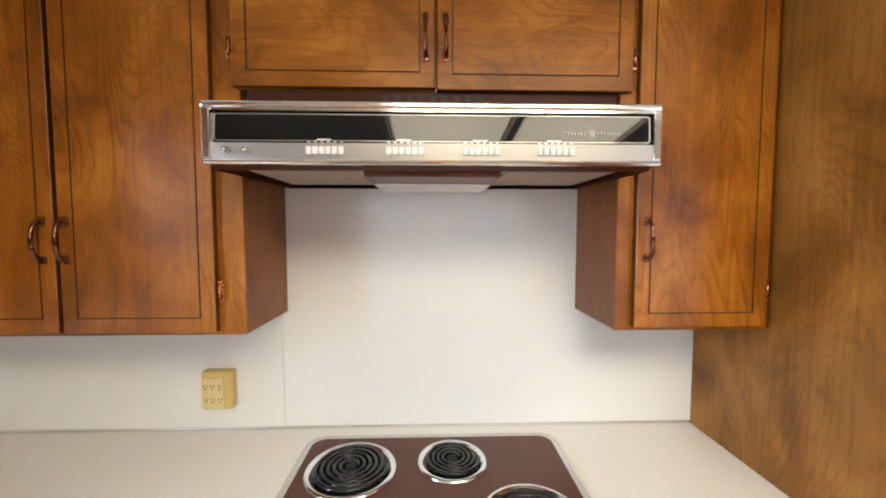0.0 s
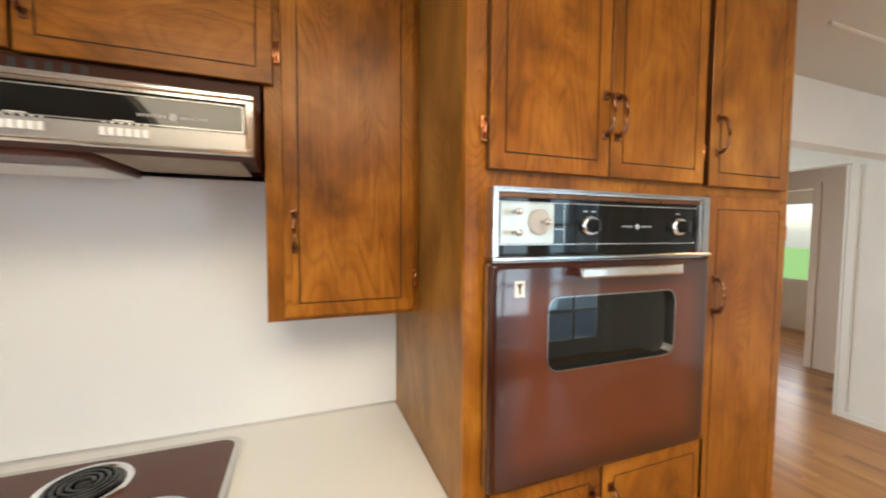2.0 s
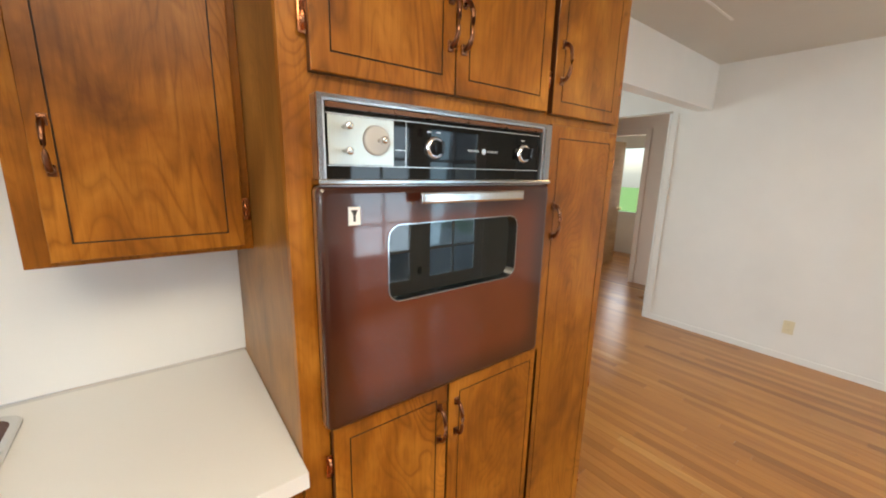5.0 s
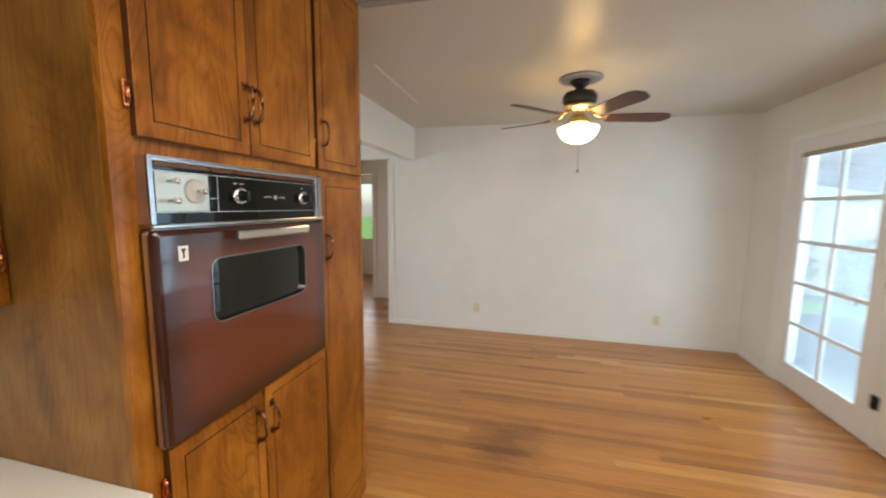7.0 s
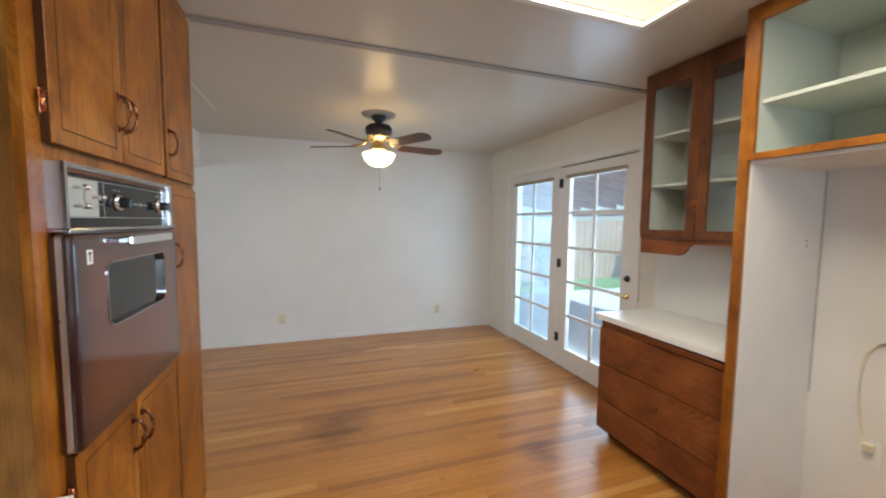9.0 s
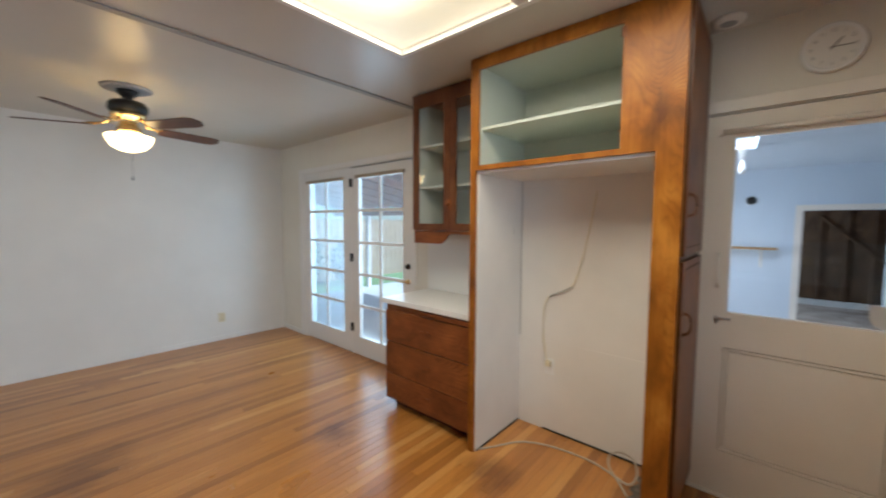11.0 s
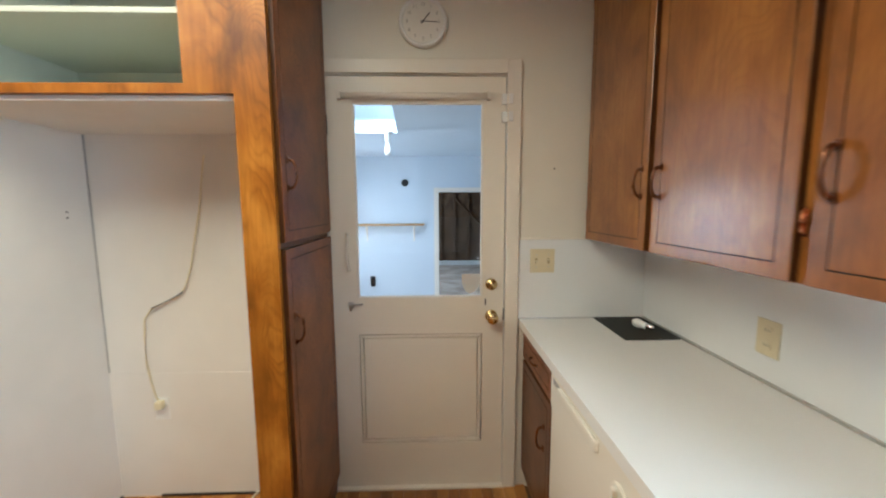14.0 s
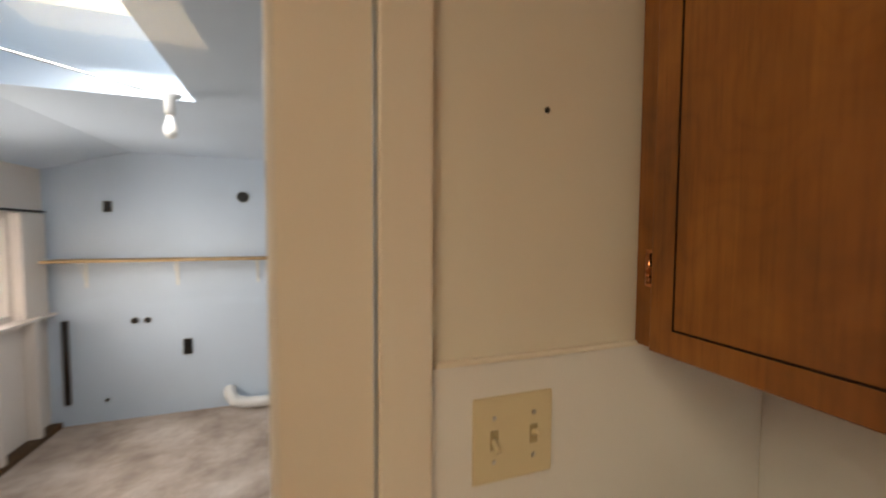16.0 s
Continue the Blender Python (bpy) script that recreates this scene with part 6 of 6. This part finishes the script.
# ---- garage beyond the back door ----
GF = -0.305
GY = -6.0
GC = 2.18
holed_wall("wall_garage_far", Face("+y", GY), -3.4, 1.62, GF - 0.1, GC + 0.05, [(-1.245, -0.55, -1, 1.665)], 0.12, BLUE, "pale blue garage wall")
holed_wall("wall_garage_east", Face("-x", 1.5), GY, SOUTH - 0.135, GF - 0.1, GC, [(-5.66, -4.40, 0.745, 1.60)], 0.12, STUDPAINT, "warm white garage side wall with a window")
wall("wall_garage_west", [(-3.5, -3.4, GY, SOUTH - 0.135, GF - 0.1, GC)], BLUE, "plain pale blue garage wall")
wall("wall_garage_near", [(-3.4, -1.70, SOUTH - 0.13, SOUTH - 0.01, GF - 0.1, GC)], BLUE, "plain pale blue garage wall")


def garage_ceiling():
    bm = bmesh.new()
    hole = [(0.268, -3.21), (-0.182, -3.20), (-0.119, -4.245), (0.824, -4.262)]
    edge = [(0.85, SOUTH - 0.14), (-3.4, SOUTH - 0.14), (-3.4, GY), (0.85, GY)]
    lo = [bm.verts.new((x, y, GC)) for x, y in hole]
    hi = [bm.verts.new((x, y, GC + 0.42)) for x, y in hole]
    ou = [bm.verts.new((x, y, GC)) for x, y in edge]
    for k in range(4):
        j = (k + 1) % 4
        bm.faces.new((lo[k], lo[j], ou[j], ou[k]))
        bm.faces.new((lo[k], lo[j], hi[j], hi[k]))
    a = [bm.verts.new((1.5, SOUTH - 0.14, 1.985)), bm.verts.new((1.5, GY, 1.985))]
    bm.faces.new((ou[0], a[0], a[1], ou[3]))
    solid("ceiling_garage", bm, BLUE, "pale blue garage ceiling with a skylight well", "ceiling", kind="structure")
    bm = bmesh.new()
    bm.faces.new([bm.verts.new((x, y, GC + 0.415)) for x, y in hole])
    solid("window_4", bm, SKYPANE, "milky skylight pane", "window", kind="structure")


garage_ceiling()
# Unseen roof and fascia, added to keep sun out of the french doors.
roof = slab(bmesh.new(), flat, -3.6, 1.74, -6.15, SOUTH - 0.14, [(-0.25, 0.88, -4.32, -3.12)], 2.62, 2.70)
box(roof, 1.625, 1.74, -6.12, SOUTH - 0.14, 2.185, 2.615)
solid("roof_garage", roof, FRENCH, "unseen garage roof with a white fascia, added to block sun", "roof", kind="structure")
solid("floor_garage", boxes((-3.5, 1.62, -11.8, SOUTH - 0.135, GF - 0.12, GF)), CONCRETE, "stained grey concrete garage floor", "floor", kind="structure")
solid("trim_garage_doorway", boxes((-0.55, -0.48, GY + 0.001, GY + 0.016, GF, 1.73), (-1.315, -1.245, GY + 0.001, GY + 0.016, GF, 1.73), (-1.245, -0.55, GY + 0.001, GY + 0.016, 1.665, 1.73)), FRENCH,
      "white casing of the garage doorway", "trim", kind="structure")
window("window_5", Face("-x", 1.5), -5.66, -4.40, 0.745, 1.60, 1, 1, "white framed garage window", mat=STUDPAINT)


def shed():
    """The unlined store beyond the garage doorway."""
    s = thing("store_wall", "dark unpainted stud wall beyond the garage doorway", "wall", (-1.2, -11.6, GF), kind="structure")
    part("sheathing", boxes((-3.4, 1.6, -11.72, -11.66, GF, 2.5)), DARKWOOD, s)
    for k in range(12):
        x = -3.2 + k * 0.41
        part("stud", boxes((x, x + 0.045, -11.66, -11.57, GF, 2.5)), DARKWOOD, s)
    bm = bmesh.new()
    tube(bm, [(-2.3, -11.55, 0.5), (-1.1, -11.55, 1.7)], 0.03, 4)
    part("brace", bm, DARKWOOD, s)
    part("sill", boxes((-3.4, 1.6, -11.66, -11.54, GF, GF + 0.12)), PATIO, s, "pale concrete stem wall")
    solid("ceiling_store", boxes((-3.5, 1.62, -11.8, GY - 0.13, 2.5, 2.55)), DARKWOOD, "dark wooden store ceiling", "ceiling", kind="structure")
    wall("wall_store", [(1.5, 1.62, -11.8, GY - 0.13, GF, 2.5), (-3.5, -3.4, -11.8, GY - 0.13, GF, 2.5)], DARKWOOD, "dark wooden store wall")


shed()


def garage_things():
    f = Face("+y", GY)
    s = thing("wall_shelf", "raw pine shelf on white brackets in the garage", "shelf", (0.54, -5.9, 0.94))
    part("board", f.box(bmesh.new(), -0.337, 1.422, 0.001, 0.22, 1.185, 1.207, 0.002), RAWWOOD, s)
    for u in (1.21, 0.511, -0.184):
        bm = bmesh.new()
        f.box(bm, u - 0.012, u + 0.012, 0.001, 0.006, 0.945, 1.185)
        f.box(bm, u - 0.012, u + 0.012, 0.006, 0.18, 1.179, 1.1848)
        tube(bm, [f.spot(u, 0.006, 1.0), f.spot(u, 0.12, 1.18)], 0.006, 6)
        part("bracket", bm, WHITEPL, s, "white metal bracket")
    for u, z, w, h in ((1.036, 1.678, 0.065, 0.10), (0.443, 0.338, 0.075, 0.155)):
        b = thing("electrical_box", "open dark electrical box in the garage wall", "electrical box", (u, GY, z - h / 2), "garage boxes")
        bm = bmesh.new()
        ring_frame(bm, rounded(u - w / 2, u + w / 2, z - h / 2, z + h / 2, 0.006), rounded(u - w / 2 + 0.006, u + w / 2 - 0.006, z - h / 2 + 0.006, z + h / 2 - 0.006, 0.004), 0.0005, 0.008, f)
        part("rim", bm, DARKMETAL, b)
        part("recess", f.box(bmesh.new(), u - w / 2 + 0.006, u + w / 2 - 0.006, 0.0005, 0.003, z - h / 2 + 0.006, z + h / 2 - 0.006), BLACK, b)
    for u, z, r, n, lab in ((-0.06, 1.80, 0.052, "vent_outlet", "round dark vent hole in the garage wall"), (0.861, 0.622, 0.028, "water_valve", "small dark washing machine valve"),
                            (0.763, 0.62, 0.028, "water_valve", "small dark washing machine valve"), (1.09, -0.10, 0.015, "pipe_stub", "small dark pipe stub")):
        bm = bmesh.new()
        lathe(bm, [(r, 0.0), (r, 0.012), (r * 0.8, 0.014), (r * 0.75, 0.004), (0.0, 0.003)], f.spot(u, 0.0005, z), f.out(), 24)
        solid(n, bm, DARKMETAL, lab, n.replace("_", " "))
    bm = bmesh.new()
    tube(bm, [f.spot(1.366, 0.026, -0.10), f.spot(1.366, 0.026, 0.655)], 0.024, 12)
    solid("drain_pipe", bm, DARKMETAL, "black upright drain pipe on the garage wall", "pipe", smooth=True)
    bm = bmesh.new()
    pts, radii = [], []
    path = [Vector(p) for p in ((0.085, GY + 0.02, -0.12), (0.075, GY + 0.09, -0.15), (0.02, GY + 0.13, -0.21), (-0.09, GY + 0.14, -0.235), (-0.20, GY + 0.14, -0.24), (-0.30, GY + 0.14, -0.24))]
    for k in range(len(path) - 1):
        for j in range(8):
            pts.append(path[k].lerp(path[k + 1], j / 8))
            radii.append(0.058 if (j % 2) else 0.05)
    tube(bm, pts, 0.055, 16, 0, radii)
    solid("dryer_duct", bm, WHITEPL, "white ribbed dryer duct on the garage floor", "duct", smooth=True)
    b = thing("bare_bulb", "bare white bulb in a porcelain ceiling holder", "lamp", (-0.035, -4.13, 1.94))
    bm = bmesh.new()
    lathe(bm, [(0.0, 2.178), (0.055, 2.178), (0.053, 2.165), (0.026, 2.15), (0.024, 2.07), (0.0, 2.07)], (-0.035, -4.13, 0), (0, 0, 1), 20)
    part("holder", bm, WHITEPL, b, "", True)
    bm = bmesh.new()
    lathe(bm, [(0.014, 2.07), (0.018, 2.05), (0.030, 2.00), (0.030, 1.975), (0.018, 1.95), (0.0, 1.945)], (-0.035, -4.13, 0), (0, 0, 1), 20)
    part("bulb", bm, WHITEPL, b, "", True)
    bm = bmesh.new()
    tube(bm, [(1.45, -2.95, 2.0), (0.79, -3.42, GC - 0.01), (0.383, -3.77, GC - 0.012), (0.05, -4.10, GC - 0.01)], 0.005, 8)
    solid("ceiling_cable", bm, STEEL, "grey cable run along the garage ceiling", "cable", smooth=True)
    e = Face("-x", 1.5)
    for k in range(6):
        u = -5.75 + k * 0.40
        solid("stud", e.box(bmesh.new(), u, u + 0.045, 0.001, 0.085, GF, 0.72, 0.002), STUDPAINT, "white painted stud under the garage window", "stud", "garage studs", "structure")
    solid("window_sill", e.box(bmesh.new(), -5.95, -4.2, 0.001, 0.10, 0.722, 0.744, 0.002), STUDPAINT, "white garage window ledge", "sill", kind="structure")
    solid("window_post", e.box(bmesh.new(), -5.17, -5.06, -0.10, 0.03, 0.746, 1.60, 0.004), STUDPAINT, "warm white post between the garage window openings", "post", kind="structure")
    solid("window_post", e.box(bmesh.new(), -5.94, -5.66, 0.001, 0.05, 0.746, 1.60, 0.004), STUDPAINT, "warm white post between the garage window openings", "post", kind="structure")
    solid("window_post", e.box(bmesh.new(), -4.40, -4.25, 0.001, 0.09, GF, 1.60, 0.004), STUDPAINT, "tall warm white post beside the garage window", "post", kind="structure")
    rnd = random.Random(21)
    for u, z, r in ((-5.30, 1.36, 0.085), (-5.52, 1.28, 0.05)):
        o = thing("hanging_ornament", "small brown nest-like ornament hanging outside the garage window", "ornament", (1.72, u, z - r), "window ornaments")
        bm = bmesh.new()
        bmesh.ops.create_icosphere(bm, subdivisions=3, radius=r, matrix=Matrix.Translation((1.72, u, z)))
        for v in bm.verts:
            v.co += (v.co - Vector((1.72, u, z))) * (rnd.uniform(-0.25, 0.2) + 0.35 * noise.noise(v.co * 18))
        part("body", bm, BARK, o)
        bm = bmesh.new()
        tube(bm, [(1.72, u, z + r * 0.7), (1.72, u + 0.004, 2.0)], 0.002, 5)
        part("cord", bm, DARKMETAL, o)
    solid("sill_plate", e.box(bmesh.new(), -5.98, -3.4, 0.001, 0.086, GF + 0.001, GF + 0.05), DARKWOOD, "dark wooden sole plate", "plate", kind="structure")
    solid("curtain_rod", e.box(bmesh.new(), -5.98, -4.2, 0.01, 0.035, 1.612, 1.63, 0.004), DARKMETAL, "dark rod over the garage window", "curtain rod")
    solid("hollow_plug", e.box(bmesh.new(), -5.35, -5.29, 0.001, 0.02, 0.40, 0.48), GREY, "grey box on the garage side wall", "electrical box")


garage_things()


# ---- outdoors ----
def patio_cover():
    """A lean-to roof that falls from the house wall to a beam on posts."""
    p = thing("patio_cover", "brown wooden lean-to patio roof on white posts", "patio cover", (5.2, -4.0, -0.14))
    near, far, high, low = SOUTH - 0.15, -5.75, 2.44, 1.93

    def fall(y):
        return high + (low - high) * (y - near) / (far - near)

    def sloped(x0, x1, under, thick):
        bm = bmesh.new()
        rows = [[bm.verts.new((x, y, fall(y) + d)) for y, d in ((near, -under), (near, thick - under), (far, thick - under), (far, -under))] for x in (x0, x1)]
        bm.faces.new(rows[0])
        bm.faces.new(rows[1])
        for k in range(4):
            bm.faces.new((rows[0][k], rows[0][(k + 1) % 4], rows[1][(k + 1) % 4], rows[1][k]))
        return bm

    for k in range(13):
        x = 1.75 + k * 0.55
        part("deck_board", sloped(x + 0.004, x + 0.546, -0.002, 0.03), ROOFWOOD, p)
        part("rafter", sloped(x, x + 0.05, 0.12, 0.12), ROOFWOOD, p)
    part("beam", boxes((1.75, 8.9, far + 0.04, far + 0.14, low - 0.26, low - 0.125), bevel=0.004), ROOFWOOD, p)
    for x in (4.7, 7.35):
        part("post", boxes((x, x + 0.1, far + 0.04, far + 0.14, -0.14, low - 0.26), bevel=0.004), FRENCH, p)


def fence():
    rnd = random.Random(4)
    # White boards stand in for the glare beyond the garage window.
    f = thing("fence", "tall wooden board fence, its white standing in for outdoor glare", "fence", (8, -11, -0.5))
    for k in range(52):
        x = 2 + k * 0.24
        part("board", boxes((x, x + 0.225, -11.02, -11.0, -0.5, 1.42 + rnd.uniform(-0.02, 0.02))), FRENCH, f)
    part("rail", boxes((2, 14.4, -11.08, -11.03, 0.9, 1.0)), FRENCH, f)
    f = thing("fence", "tall tan wooden board fence across the lawn", "fence", (11, -5, -0.5))
    for k in range(60):
        y = -10.95 + k * 0.24
        part("board", boxes((11.0, 11.02, y, y + 0.225, -0.5, 1.62 + rnd.uniform(-0.02, 0.02))), FENCE, f)
    part("rail", boxes((11.03, 11.08, -10.95, 3.4, 1.0, 1.1)), FENCE, f)


def bush(x, y, r, high, seed, label):
    rnd = random.Random(seed)
    b = thing("bush", label, "bush", (x, y, -0.5), "garden bushes")
    bm = bmesh.new()
    for k in range(5):
        a = rnd.uniform(0, 6.28)
        tube(bm, [(x, y, -0.5), (x + 0.2 * r * math.cos(a), y + 0.2 * r * math.sin(a), high * 0.3), (x + 0.6 * r * math.cos(a), y + 0.6 * r * math.sin(a), high * 0.75)], 0.02, 5, 0, [0.03, 0.02, 0.008])
    part("branches", bm, BARK, b)
    verts, faces = [], []
    for k in range(5200):
        d = Vector((rnd.gauss(0, 1), rnd.gauss(0, 1), rnd.gauss(0, 1))).normalized() * rnd.uniform(0.55, 1.0) * (0.85 + 0.25 * noise.noise(Vector((k * 0.01, seed, 0))))
        c = Vector((x + d.x * r, y + d.y * r, -0.5 + high * 0.5 * (1.0 + d.z)))
        q = Euler((rnd.uniform(0, 6.28), rnd.uniform(0, 6.28), rnd.uniform(0, 6.28))).to_matrix()
        s = rnd.uniform(0.07, 0.13)
        n = len(verts)
        for p in ((-0.5, 0, 0), (0, -0.28, 0.05), (0.7, 0, 0), (0, 0.28, 0.05)):
            verts.append(c + q @ (Vector(p) * s))
        faces.append((n, n + 1, n + 2, n + 3))
    me = bpy.data.meshes.new("leaves")
    me.from_pydata([v - BASE[b] for v in verts], [], faces)
    me.materials.append(LEAF)
    ob = new("leaves", me)
    ob.parent = b
    tagged(ob, kind="stuff")


patio_cover()
fence()
bush(10.0, -6.75, 0.55, 1.5, 1, "small leafy green bush by the fence")
bush(10.0, -5.1, 0.85, 1.9, 2, "leafy green garden bush by the fence")
bush(10.0, -3.9, 0.8, 2.0, 4, "leafy green garden bush by the fence")
bush(-4.6, 0.8, 0.9, 1.9, 7, "leafy green bush outside the kitchen window")


# ---- oak strip floor ----
def oak_floor():
    fl = bpy.data.objects["floor"]
    rnd = random.Random(11)
    w, near, rest = 0.0572, [], []
    x = -0.93
    while x < 8.0:
        y = SOUTH - 0.02 - rnd.uniform(0, 0.9)
        y_end = 4.6 if x > 2.15 else 1.37
        if x < -0.0:
            y_end = 0.83
        while y < y_end:
            ln = rnd.choice((0.6, 0.9, 1.2, 1.5, 1.8, 2.2))
            a, b = max(y, SOUTH - 0.02), min(y + ln, y_end)
            if b - a > 0.03 and not (EAST - 0.02 < x < EAST + 0.13 and b < 1.73):
                (near if 0.2 < x < 3.9 and b < 1.38 and len(near) < 295 else rest).append((x, a, b))
            y += ln
        x += w
    meshes = {}
    for x, a, b in near:
        key = round(b - a, 3)
        if key not in meshes:
            bm = bmesh.new()
            box(bm, 0.0004, w - 0.0004, 0.0004, key - 0.0004, -0.010, 0.0, 0.0)
            top = [e for e in bm.edges if all(v.co.z > -0.001 for v in e.verts)]
            bmesh.ops.bevel(bm, geom=top, offset=0.0008, segments=1, affect="EDGES")
            meshes[key] = finish("plank", bm, OAK)
        ob = new("plank", meshes[key])
        ob.parent = fl
        ob.location = Vector((x, a, rnd.uniform(-0.0004, 0.0))) - BASE[fl]
    verts, faces = [], []
    for x, a, b in rest:
        n = len(verts)
        x0, x1, a, b = x + 0.0004, x + w - 0.0004, a + 0.0004, b - 0.0004
        verts += [(x0, a, -0.010), (x1, a, -0.010), (x1, b, -0.010), (x0, b, -0.010), (x0, a, 0), (x1, a, 0), (x1, b, 0), (x0, b, 0)]
        faces += [(n + 4, n + 5, n + 6, n + 7), (n, n + 1, n + 5, n + 4), (n + 1, n + 2, n + 6, n + 5), (n + 2, n + 3, n + 7, n + 6), (n + 3, n, n + 4, n + 7)]
    me = bpy.data.meshes.new("planks")
    me.from_pydata([Vector(v) - BASE[fl] for v in verts], [], faces)
    me.materials.append(OAK)
    ob = new("planks", me)
    ob.parent = fl
    tagged(ob, "orange oak strip flooring", kind="stuff")


oak_floor()
